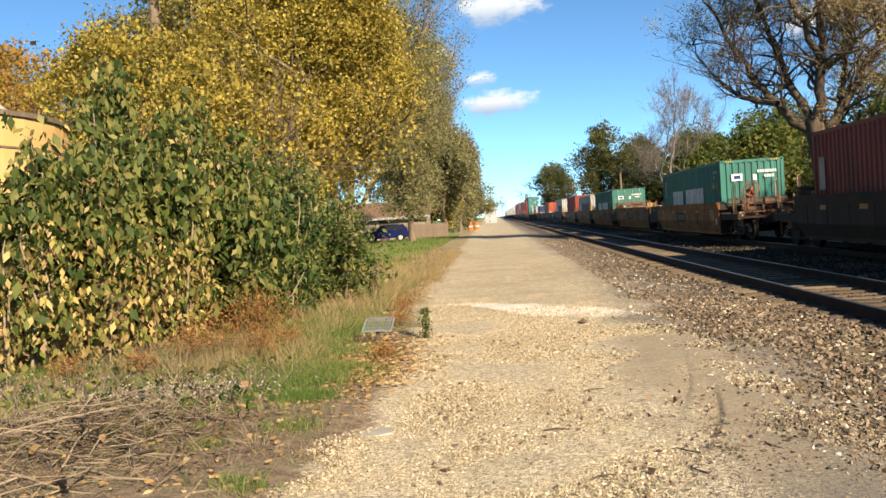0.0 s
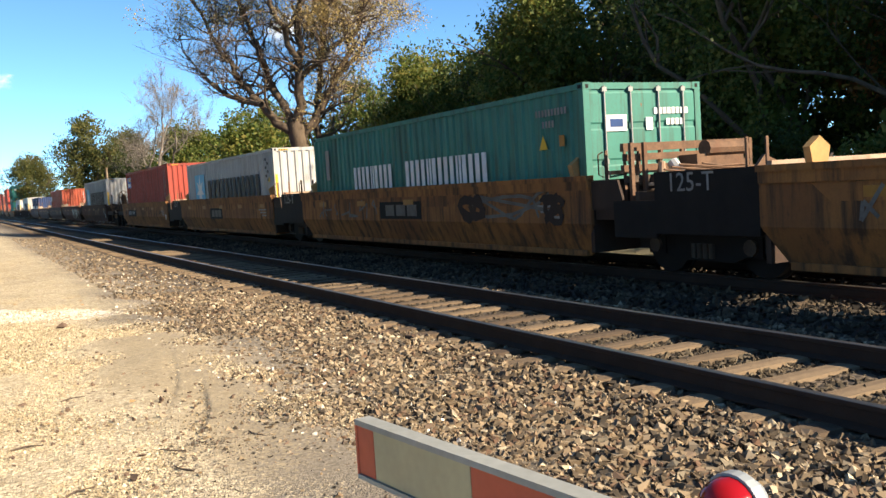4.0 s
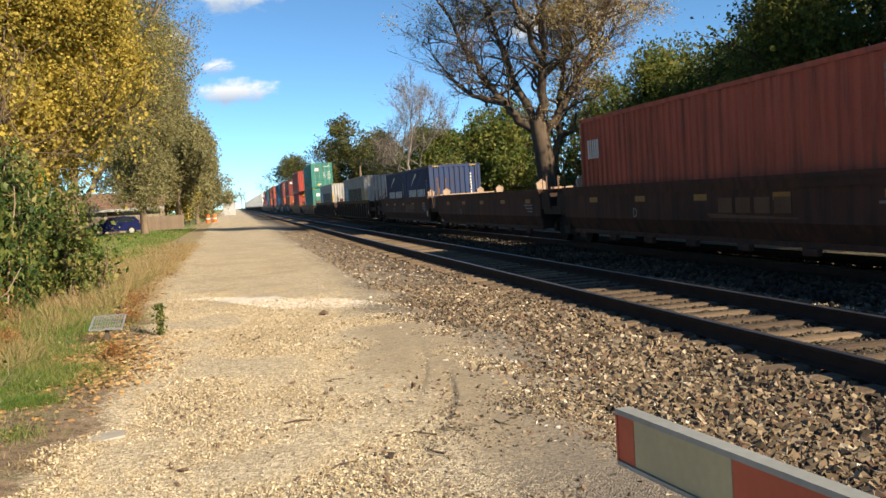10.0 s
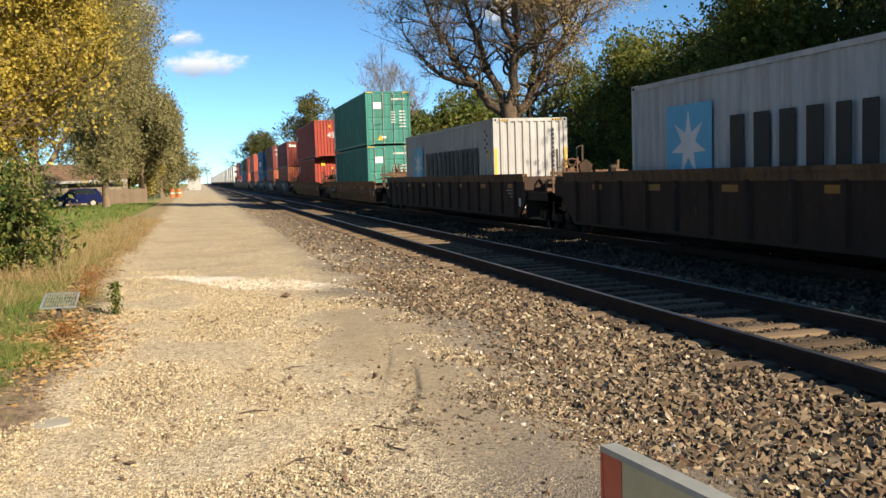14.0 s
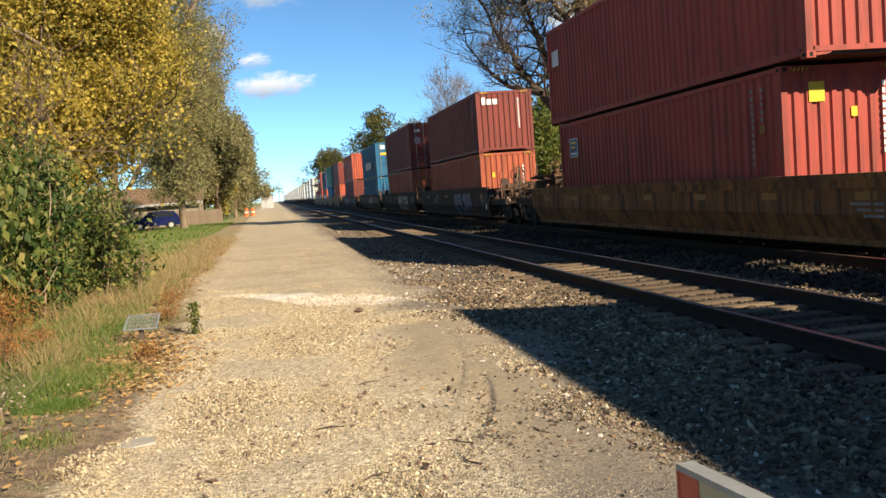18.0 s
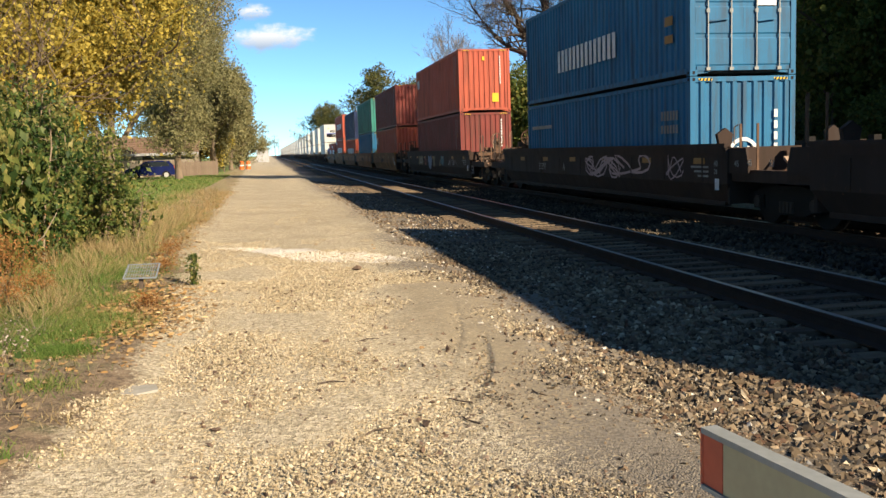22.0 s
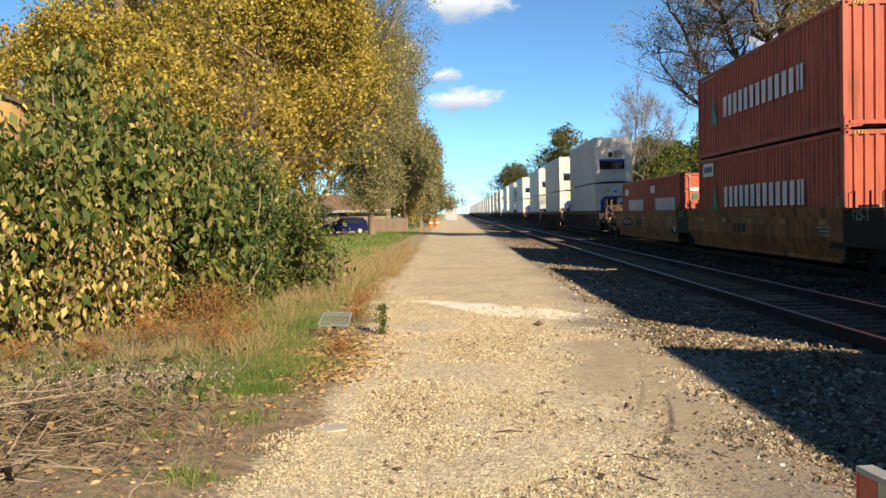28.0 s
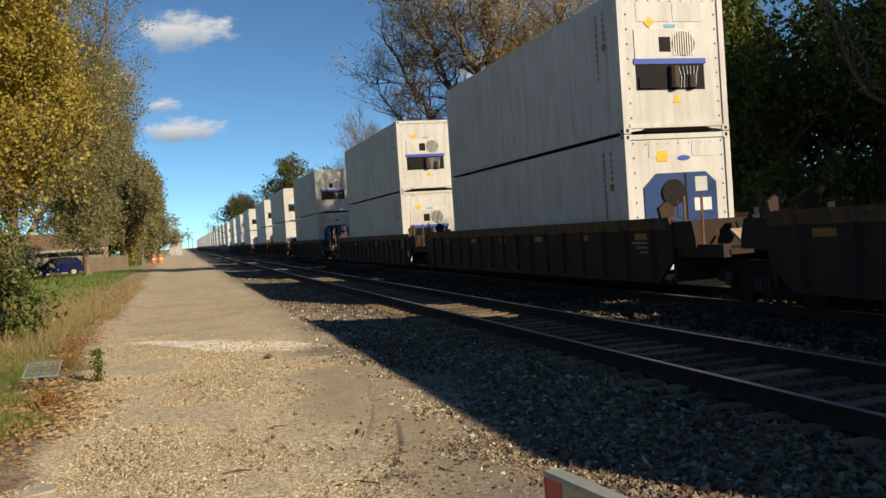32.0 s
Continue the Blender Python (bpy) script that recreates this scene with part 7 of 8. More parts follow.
def stones(name, xy, sizes, material, label, seed, sink=0.25, flat=0.7, chunky=False):
    """Many angular stones in one mesh, each its own broken shape."""
    r = np.random.default_rng(seed)
    n = len(xy)
    base, faces = (CUBE, CUBE_F) if chunky else (OCTA, OCTA_F)
    nv, nf = len(base), len(faces)
    v = base[None] * 0.68 + r.normal(size=(n, nv, 3)) * (0.19 if chunky else 0.14)
    v *= (0.65 + 0.7 * r.random((n, 1, 3)))
    v[:, :, 2] *= flat
    ax = r.normal(size=(n, 3))
    ax[:, 2] += 0.6
    ax /= np.linalg.norm(ax, axis=1)[:, None]
    th = r.random(n) * 6.283
    c, s = np.cos(th)[:, None, None], np.sin(th)[:, None, None]
    k = ax[:, None, :]
    v = v * c + np.cross(np.broadcast_to(k, v.shape), v) * s + k * (v * k).sum(-1, keepdims=True) * (1 - c)
    v *= sizes[:, None, None]
    z = ground_z(xy[:, 0], xy[:, 1]) + sizes * (0.5 * flat - sink)
    v += np.stack([xy[:, 0], xy[:, 1], z], 1)[:, None, :]
    me = bpy.data.meshes.new(name)
    me.vertices.add(n * nv)
    me.vertices.foreach_set("co", v.astype(np.float32).ravel())
    f = (faces[None] + (np.arange(n) * nv)[:, None, None]).reshape(-1)
    me.loops.add(n * nf * 3)
    me.loops.foreach_set("vertex_index", f.astype(np.int32))
    me.polygons.add(n * nf)
    me.polygons.foreach_set("loop_start", np.arange(0, n * nf * 3, 3, dtype=np.int32))
    me.polygons.foreach_set("use_smooth", np.zeros(n * nf, dtype=bool))
    me.update(calc_edges=True)
    return solid(name, me, material, label, "gravel", kind="stuff")


def patchy(xy, seed, scale, share):
    """Keeps points in drifting patches."""
    r = np.random.default_rng(seed)
    f = np.zeros(len(xy))
    lo, hi = xy.min(0), xy.max(0)
    m = int(min(160, 12 + np.prod(hi - lo) * scale * scale * 0.8))
    for c in lo + (hi - lo) * r.random((m, 2)):
        w = (0.35 + 0.6 * r.random()) / scale
        f += (0.4 + r.random()) * np.exp(-((xy - c) ** 2).sum(1) / (w * w))
    f += 0.18 * r.random(len(xy))
    return xy[f > np.quantile(f, 1 - share)]


def scatter(n, x0, x1, y0, y1, seed, power=1.0):
    r = np.random.default_rng(seed)
    return np.stack([x0 + (x1 - x0) * r.random(n), y0 + (y1 - y0) * r.random(n) ** power], 1)


def build_stones():
    m_ballast = leaf_mat("ballast_stone", [(0.03, 0.025, 0.02), (0.10, 0.074, 0.046), (0.17, 0.125, 0.077), (0.055, 0.046, 0.037), (0.24, 0.182, 0.112), (0.10, 0.058, 0.037), (0.16, 0.135, 0.10), (0.29, 0.22, 0.14), (0.02, 0.017, 0.014), (0.46, 0.385, 0.265)], 0.0, 0.6, 0.9, 0.4)
    m_pale = leaf_mat("pale_stone", [(0.17, 0.13, 0.08), (0.34, 0.275, 0.17), (0.50, 0.42, 0.27), (0.24, 0.19, 0.115), (0.66, 0.575, 0.42)], 0.0, 0.8, 0.9, 0.3)
    m_white = mat("white_stone", (0.72, 0.67, 0.58), (0.45, 0.40, 0.32), 0.85, 0, 8, 80, 0.15, 0.5, island=0.6)
    m_clod = mat("dark_clod", (0.16, 0.105, 0.07), (0.085, 0.06, 0.045), 0.95, 0, 8, 60, 0.3, 0.5, island=0.6)
    r = np.random.default_rng(1)
    xy = scatter(54000, 0.95, 4.24, -1.5, 16, 2, 1.2)
    edge = xy[:, 0] + 0.22 * np.sin(xy[:, 1] * 1.3) + 0.16 * np.sin(xy[:, 1] * 3.1 + xy[:, 0] * 2)
    lip = np.interp(xy[:, 1], [3, 5, 6.5, 9, 11, 12.5, 14.5], [1.0, 1.15, 1.6, 1.85, 1.8, 1.4, 2.0])
    keep = r.random(len(xy)) < np.clip((edge - lip) / 1.3, 0.02, 1) ** 1.3
    xy = xy[keep]
    stones("ballast_stones", xy, (0.015 + 0.034 * r.random(len(xy)) ** 1.7) * (0.62 + 0.4 * np.clip(xy[:, 0] - 2, 0, 1.3)), m_ballast, "grey-brown crushed ballast stones", 3, chunky=True)
    xy = scatter(22000, 4.2, 7.4, 1.5, 22, 4, 1.3)
    q = (xy[:, 1] + 3.5) % 0.52
    gap = ((q > 0.14) & (q < 0.38)) | (r.random(len(xy)) < np.clip(1.0 - (xy[:, 1] - 4) / 7, 0, 0.75))
    outer = xy[:, 0] < 4.95
    xy = xy[(xy[:, 0] > 6.95) | (gap & outer & (q > 0.14) & (q < 0.38) & (r.random(len(xy)) < 0.6)) | (~outer & (gap | (q > 0.12) & (q < 0.40) | (r.random(len(xy)) < 0.2)))]
    inner = (xy[:, 0] > 4.75) & (xy[:, 0] < 6.95)
    stones("ballast_stones", xy[~inner], r.uniform(0.022, 0.05, (~inner).sum()), m_ballast, "grey-brown ballast beside the ties", 5, 0.25, chunky=True)
    # near-black stone colours that stand for shade between ties and under the train
    m_shade = leaf_mat("ballast_shade", [(0.012, 0.010, 0.008), (0.04, 0.032, 0.022), (0.085, 0.067, 0.044), (0.022, 0.018, 0.014), (0.13, 0.105, 0.07)], 0.0, 0.6, 0.9)
    stones("ballast_stones", xy[inner], r.uniform(0.02, 0.042, inner.sum()), m_shade, "ballast sunk between the ties, shade put into its colour", 95, 0.35, chunky=True)
    xy = scatter(15000, 2.2, 8.8, 15, 55, 6, 1.5)
    xy = xy[(xy[:, 0] < 4.2) | (xy[:, 0] > 6.95)]
    left = xy[:, 0] < 4.2
    stones("ballast_stones", xy[left], r.uniform(0.03, 0.07, left.sum()), m_ballast, "grey-brown ballast farther along", 7, 0.4)
    between = xy[~left]
    xy = scatter(9000, 4.0, 4.5, 1.2, 14, 91, 1.4)
    xy = xy[r.random(len(xy)) < np.clip(0.62 - (xy[:, 1] - 3) / 9, 0.10, 0.5)]
    stones("ballast_stones", xy, r.uniform(0.02, 0.042, len(xy)), m_ballast, "ballast strewn over the ends of the ties", 92, -0.6, chunky=True)
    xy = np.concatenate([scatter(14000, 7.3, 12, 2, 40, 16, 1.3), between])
    stones("ballast_stones", xy, r.uniform(0.04, 0.08, len(xy)), m_shade, "ballast under the train, shade put into its colour", 17, -0.2)
    m_fine = leaf_mat("fine_gravel", [(0.05, 0.043, 0.034), (0.14, 0.118, 0.088), (0.21, 0.18, 0.135), (0.09, 0.075, 0.056), (0.30, 0.26, 0.195), (0.16, 0.115, 0.085)], 0.0, 0.6, 0.9, 0.3)
    xy = scatter(20000, 0.8, 3.0, 2.6, 11.5, 81, 1.2)
    lip = np.interp(xy[:, 1], [3, 5, 6.5, 9, 11, 12.5], [0.95, 1.1, 1.6, 1.85, 1.7, 1.3])
    xy = xy[r.random(len(xy)) < np.clip((xy[:, 0] - lip + 0.25 * np.sin(xy[:, 1] * 2.3) + 0.1) / 0.6, 0.01, 1)]
    stones("fine_gravel", xy, 0.007 + 0.013 * r.random(len(xy)) ** 1.5, m_fine, "fine grey-brown gravel where ballast meets dirt", 82, 0.2)
    xy = scatter(11000, 0.75, 2.3, 2.5, 5.6, 83)
    xy = xy[r.random(len(xy)) < np.clip((xy[:, 0] - 0.75 + 0.2 * np.sin(xy[:, 1] * 3.1)) / 0.7, 0.03, 1)]
    stones("fine_gravel", xy, 0.007 + 0.016 * r.random(len(xy)) ** 2, m_fine, "fine grey-brown gravel in the dirt by the ballast", 84, 0.2)
    xy = scatter(420, 1.7, 4.2, 1.8, 22, 8, 1.2)
    stones("white_stones", xy, r.uniform(0.014, 0.036, len(xy)), m_white, "scattered pale stones on the ballast", 9, 0.1)
    xy = scatter(110000, -1.6, 2.4, 2.8, 13, 10, 1.4)
    xy = xy[xy[:, 0] > np.interp(xy[:, 1], [2.8, 5, 7, 9], [-1.6, -1.45, -1.2, -1.15]) + 0.12 * np.sin(xy[:, 1] * 5) + 0.1 * r.random(len(xy))]
    wob = 0.25 * np.sin(xy[:, 1] * 1.7) + 0.2 * np.sin(xy[:, 0] * 4 + xy[:, 1])
    far = np.maximum(np.maximum(0.95 - xy[:, 0] + wob, xy[:, 0] - 1.9 + wob), np.maximum(4.6 - xy[:, 1] + wob, xy[:, 1] - 10.2 + wob))
    xy = xy[r.random(len(xy)) < np.clip(0.22 + (far + 0.35) * 1.3, 0.16, 1)]
    stones("path_gravel", xy, 0.006 + 0.013 * r.random(len(xy)) ** 1.8, m_pale, "pale tan gravel of the path", 11, 0.3, 0.6)
    xy = scatter(26000, -1.25, 1.7, 7.0, 17, 75, 1.0)
    xy = xy[(xy[:, 0] < 1.0 + 0.25 * np.sin(xy[:, 1] * 1.7)) | (xy[:, 1] > 10.3)]
    stones("path_gravel", xy, 0.008 + 0.011 * r.random(len(xy)) ** 1.5, m_pale, "pale tan gravel strewn over the middle of the path", 76, 0.4, 0.5)
    xy = scatter(9000, -1.2, 1.6, 5.0, 15, 71, 1.0)
    xy = xy[(xy[:, 0] < 0.9 + 0.2 * np.sin(xy[:, 1] * 1.7)) | (xy[:, 1] > 10.5)]
    stones("path_gravel", xy, r.uniform(0.009, 0.018, len(xy)), m_pale, "coarser pale gravel on the path", 73, 0.25, 0.55)
    xy = patchy(scatter(8000, -1.3, 2.3, 12, 36, 12, 1.4), 31, 0.5, 0.7)
    stones("path_gravel", xy, r.uniform(0.008, 0.022, len(xy)), m_pale, "pale tan gravel farther along the path", 13, 0.35, 0.6)
    xy = scatter(12000, -1.0, 2.4, 11.4, 16.8, 14)
    d = np.abs(xy[:, 1] + 1.05 * xy[:, 0] - 14.85 + 0.3 * np.sin(xy[:, 0] * 3))
    xy = xy[d < np.interp(xy[:, 0], [-1, 0.4, 1.3, 1.75, 2.4], [0.10, 0.68, 0.68, 0.18, 0.08]) * (0.25 + r.random(len(xy)) ** 0.6)]
    stones("white_stones", xy, r.uniform(0.008, 0.026, len(xy)), m_white, "spill of chalky white stone across the path", 15, 0.3, 0.6)
    xy = np.concatenate([scatter(520, -0.8, 2.1, 3.4, 11, 18, 1.2), scatter(90, 0.6, 2.0, 4.2, 8, 19)])
    stones("dirt_clods", xy, r.uniform(0.012, 0.036, len(xy)), m_clod, "dark clods and bark bits on the path", 20, 0.15, 0.5)
    lump = lambda x, y, s, sd: stones("clod", np.array([(x, y)]), np.array([s]), m_clod, "dark clod lying on the path", sd, 0.05, 0.7)
    for i, (x, y, s) in enumerate(((1.27, 6.95, 0.05), (-0.43, 5.3, 0.045), (0.76, 5.05, 0.045), (1.04, 12.1, 0.10), (1.72, 6.6, 0.05), (0.62, 7.1, 0.05))):
        ob = lump(x, y, s, 40 + i)
        ob["kind"] = ""
        del ob["kind"]
        ob["category"] = "clod"


def blades(xy, h, w, seed, lean=0.35):
    """Grass blades as slim bent triangles."""
    r = np.random.default_rng(seed)
    n = len(xy)
    z = ground_z(xy[:, 0], xy[:, 1])
    a = r.random(n) * 6.283
    hh = h * (0.5 + r.random(n))
    base = np.stack([xy[:, 0], xy[:, 1], z - 0.01], 1)
    side = np.stack([np.cos(a), np.sin(a), np.zeros(n)], 1) * (w * (0.7 + 0.6 * r.random(n)))[:, None]
    off = np.stack([r.normal(size=n) * lean, r.normal(size=n) * lean, np.ones(n)], 1) * hh[:, None]
    return np.stack([base - side, base + side, base + off], 1)


def tufts(n, x0, x1, y0, y1, per, h, w, seed, wide=0.07, splay=1.2, at=None):
    """Clumps of blades that lean outwards from their middles."""
    r = np.random.default_rng(seed)
    c = scatter(n, x0, x1, y0, y1, seed) if at is None else np.array(at, float)
    size = 0.55 + 0.8 * r.random(len(c))
    k = np.repeat(np.arange(len(c)), per)
    off = r.normal(size=(len(k), 2)) * (wide * size[k])[:, None]
    xy = c[k] + off
    z = ground_z(xy[:, 0], xy[:, 1])
    hh = h * size[k] * (0.35 + 0.9 * r.random(len(k)))
    a = r.random(len(k)) * 6.283
    side = np.stack([np.cos(a), np.sin(a), 0 * a], 1) * w
    base = np.stack([xy[:, 0], xy[:, 1], z - 0.01], 1)
    lean = off / wide * splay * 0.4 + r.normal(size=off.shape) * 0.28
    tip = base + np.concatenate([lean, np.ones((len(k), 1))], 1) * hh[:, None]
    tip[:, 2] = np.maximum(tip[:, 2] - 0.25 * hh * (lean ** 2).sum(1), base[:, 2] + 0.02)
    return np.stack([base - side, base + side, tip], 1)


def green_patches(n, seed):
    """Short grass in loose rounded patches, bare soil between."""
    r = np.random.default_rng(seed)
    spots = [(-2.0, 8.5, 0.42), (-1.95, 8.9, 0.4), (-1.75, 7.4, 0.2), (-1.62, 6.45, 0.2), (-2.17, 5.95, 0.16), (-2.5, 9.2, 0.3), (-1.62, 4.95, 0.18), (-2.7, 12.4, 0.7), (-3.3, 12.8, 0.7), (-2.3, 12.9, 0.4), (-4.0, 13.3, 0.6), (-3.0, 10.6, 0.7), (-1.9, 10.1, 0.4), (-2.9, 13.2, 0.9), (-2.2, 12.0, 0.4), (-3.6, 8.9, 0.35), (-4.4, 8.0, 0.3), (-3.4, 15.2, 0.7), (-4.8, 9.6, 0.5), (-1.6, 8.9, 0.3)]
    s = np.array(spots)
    k = r.choice(len(spots), n, p=s[:, 2] ** 2 / (s[:, 2] ** 2).sum())
    xy = s[k, :2] + r.normal(size=(n, 2)) * s[k, 2:3] * np.array([1.0, 0.9]) * (0.4 + 0.6 * r.random((n, 1)))
    return xy[xy[:, 0] < -1.15]


def build_verge():
    sp = [("green_grass", "grass", green_patches(52000, 51), 0.065, 0.0045, "short green grass in patches on the verge"),
          ("green_grass", "grass", patchy(scatter(46000, -9, -1.9, 9.0, 27, 55), 55, 0.8, 0.5), 0.13, 0.005, "green grass under the shrubs"),
          ("dry_grass", "straw", patchy(scatter(24000, -7, -1.25, 5.0, 15, 52), 52, 1.1, 0.42), 0.06, 0.004, "thin dry grass on bare soil"),
          ("tall_grass", "straw", patchy(scatter(4500, -3.9, -1.9, 13.5, 26, 53), 53, 0.8, 0.5), 0.26, 0.005, "tall straw-coloured grass by the path"),
          ("lawn_grass", "grass", scatter(26000, -12, -3.2, 26, 75, 54), 0.10, 0.02, "mown green lawn")]
    q = np.random.default_rng(58)
    c = np.array([(-2.15, 9.0, 0.36), (-1.85, 8.4, 0.26), (-2.5, 8.6, 0.3), (-1.75, 7.5, 0.16), (-2.3, 7.9, 0.22), (-2.6, 9.6, 0.3)])[q.integers(0, 6, 15000)]
    sp.append(("green_grass", "grass", c[:, :2] + q.normal(size=(15000, 2)) * c[:, 2:] * 0.75, 0.06, 0.005, "bright short grass beside the path"))
    for nm, m, xy, h, w, lab in sp:
        solid(nm, quads_mesh(nm, blades(xy, h, w, len(xy) % 97, 0.6), 3), M[m], lab, "grass", kind="stuff")
    solid("straw_tufts", quads_mesh("straw_tufts", np.concatenate([tufts(36, -5.5, -2.3, 8.3, 12.5, 90, 0.19, 0.004, 70, 0.10, 1.7), tufts(40, -4.6, -2.0, 13, 19, 60, 0.30, 0.005, 71), tufts(26, -3.2, -1.9, 15, 23, 60, 0.40, 0.005, 72), tufts(60, -4.4, -2.2, 9.0, 12.6, 110, 0.20, 0.004, 79, 0.12, 2.2), tufts(70, -4.5, -2.2, 19, 42, 50, 0.26, 0.008, 80, 0.12), tufts(110, -2.6, -1.65, 12.5, 40, 40, 0.16, 0.006, 83, 0.10, 1.6)]), 3), M["straw"], "bent tufts of straw-coloured grass", "grass", kind="stuff")
    solid("dead_weeds", quads_mesh("dead_weeds", np.concatenate([tufts(30, -4.8, -2.1, 6.9, 8.7, 50, 0.22, 0.004, 73, 0.10, 1.6), tufts(34, -4.5, -1.55, 3.8, 6.6, 36, 0.13, 0.003, 78, 0.10, 1.8), tufts(26, -6, -3, 8, 11, 50, 0.34, 0.004, 74, 0.09, 1.4)]), 3), M["straw_grey"], "grey-brown dead weeds lying over", "weeds", kind="stuff")
    r = np.random.default_rng(60)
    # fluffy pale seed heads among the dead weeds
    xy = np.concatenate([scatter(900, -4.8, -2.3, 6.9, 8.6, 75), r.normal(size=(1300, 2)) * np.array([0.45, 0.3]) + np.array([-2.8, 7.5])])
    cen = np.stack([xy[:, 0], xy[:, 1], 0.09 + 0.20 * r.random(len(xy)) ** 1.3], 1)
    solid("seed_heads", quads_mesh("seed_heads", leaves(cen, 0.019, r, 0, 0.8), 4), M["seed_fluff"], "pale fluffy seed heads of dead weeds", "weeds", kind="stuff")
    # fallen leaves, thickest along the edge of the path
    xy = np.concatenate([scatter(260, -4.5, -1.1, 4.5, 12, 61), r.normal(size=(2600, 2)) * np.array([0.28, 1.0]) + np.array([-1.40, 9.4]), scatter(500, -3.0, -1.5, 4.4, 7.5, 66), scatter(3600, -4.2, -1.6, 13, 40, 63), np.stack([-1.55 - 0.012 * np.linspace(11, 40, 2600) + r.normal(size=2600) * 0.22, np.linspace(11, 40, 2600)], 1), scatter(30, -1, 2, 4, 16, 64)])
    cen = np.stack([xy[:, 0], xy[:, 1], ground_z(xy[:, 0], xy[:, 1]) + 0.012 + 0.02 * r.random(len(xy))], 1)
    q = ovate(cen, 0.043, r, 0, 0.7, 0.7)
    q[:, :, 2] = cen[:, None, 2] + (q[:, :, 2] - cen[:, None, 2]) * 0.4
    solid("fallen_leaves", quads_mesh("fallen_leaves", q, 6), M["leaf_litter"], "orange and tan leaves fallen along the edge", "leaves", kind="stuff")
    # rust-brown weed clumps
    for i, (x, y, s) in enumerate(((-3.4, 12.0, 1.6), (-3.0, 10.5, 1.9), (-3.35, 10.0, 1.3), (-2.75, 9.9, 0.9), (-3.7, 10.2, 0.9), (-2.7, 11.0, 0.6), (-3.9, 9.2, 0.7), (-1.5, 12.6, 0.55), (-1.65, 14.5, 0.7), (-1.35, 9.6, 0.45), (-4.6, 9.0, 0.7))):
        n = int(1000 * s)
        cen = r.normal(size=(n, 3)) * np.array([0.15, 0.13, 0.10]) * s + np.array([0, 0, 0.23 * s])
        cen[:, 2] = np.abs(cen[:, 2])
        w = thing("dry_weed", "rust-brown dry weed clump on the verge", "weed", "dry weeds on the verge", m=pose(x, y, float(ground_z(x, y))))
        part("foliage", quads_mesh("foliage", leaves(cen, 0.028, r, 0.2, 0.4), 4), M["leaf_rust"], w)
        for k in range(5):
            st = MB()
            a, d = r.random() * 6.283, 0.2 * s * r.random()
            st.tube([(0.3 * d * math.cos(a), 0.3 * d * math.sin(a), -0.01), (d * math.cos(a), d * math.sin(a), (0.16 + 0.14 * r.random()) * s)], 0.003, 3, 0.002, cap=False)
            part("stem", st, M["bark_dark"], w)
    # a green weed standing at the edge of the path
    w = thing("green_weed", "upright green weed at the edge of the path", "weed", m=pose(-1.03, 11.45, 0.0))
    zz = r.random(520)
    cen = np.stack([r.normal(size=520) * (0.018 + 0.03 * np.sin(9 * zz) ** 2), r.normal(size=520) * 0.035, 0.02 + 0.38 * zz], 1)
    part("foliage", quads_mesh("foliage", ovate(cen, 0.035, r, 0.2, 0.4), 6), M["leaf_shrub"], w)
    part("stem", MB().tube([(0, 0, -0.02), (0.01, 0, 0.22), (0, 0.01, 0.42)], 0.006, 4, 0.003), M["stem"], w)
    # broad-leaved weeds near the brush
    xy = np.concatenate([scatter(900, -5.5, -2.3, 6.2, 9.5, 77), r.normal(size=(260, 2)) * 0.22 + np.array([-3.5, 7.2]), r.normal(size=(160, 2)) * np.array([0.5, 0.3]) + np.array([-3.3, 6.3]), r.normal(size=(120, 2)) * 0.2 + np.array([-2.4, 6.9])])
    cen = np.stack([xy[:, 0], xy[:, 1], 0.08 + 0.12 * r.random(len(xy))], 1)
    solid("broadleaf_weeds", quads_mesh("broadleaf_weeds", ovate(cen, 0.075, r, 0, 0.6), 6), M["leaf_shrub"], "low broad-leaved green weeds", "weeds", kind="stuff")
    solid("flat_slab", MB().prism([(-0.14, -0.09), (0.02, -0.13), (0.15, -0.05), (0.12, 0.10), (-0.06, 0.12)], "z", -0.02, 0.018), mat("slab_stone", (0.36, 0.34, 0.29), (0.28, 0.26, 0.21), 0.9, 0, 6, 50, 0.2), "pale flat stone slab sunk at the path edge", "stone", m=pose(-1.02, 6.38, 0.0))


def stick(rng, L, r, up=0.0):
    """A crooked branch piece about its middle."""
    a = rng.uniform(0, 6.283)
    p, q = [], Vector((-math.cos(a) * L / 2, -math.sin(a) * L / 2, -up * L / 2))
    for i in range(5):
        p.append(tuple(q))
        a += rng.gauss(0, 0.16)
        q = q + Vector((math.cos(a), math.sin(a), up + rng.gauss(0, 0.12))) * L / 4
    return MB().tube(p, r, 5, r * 0.45)


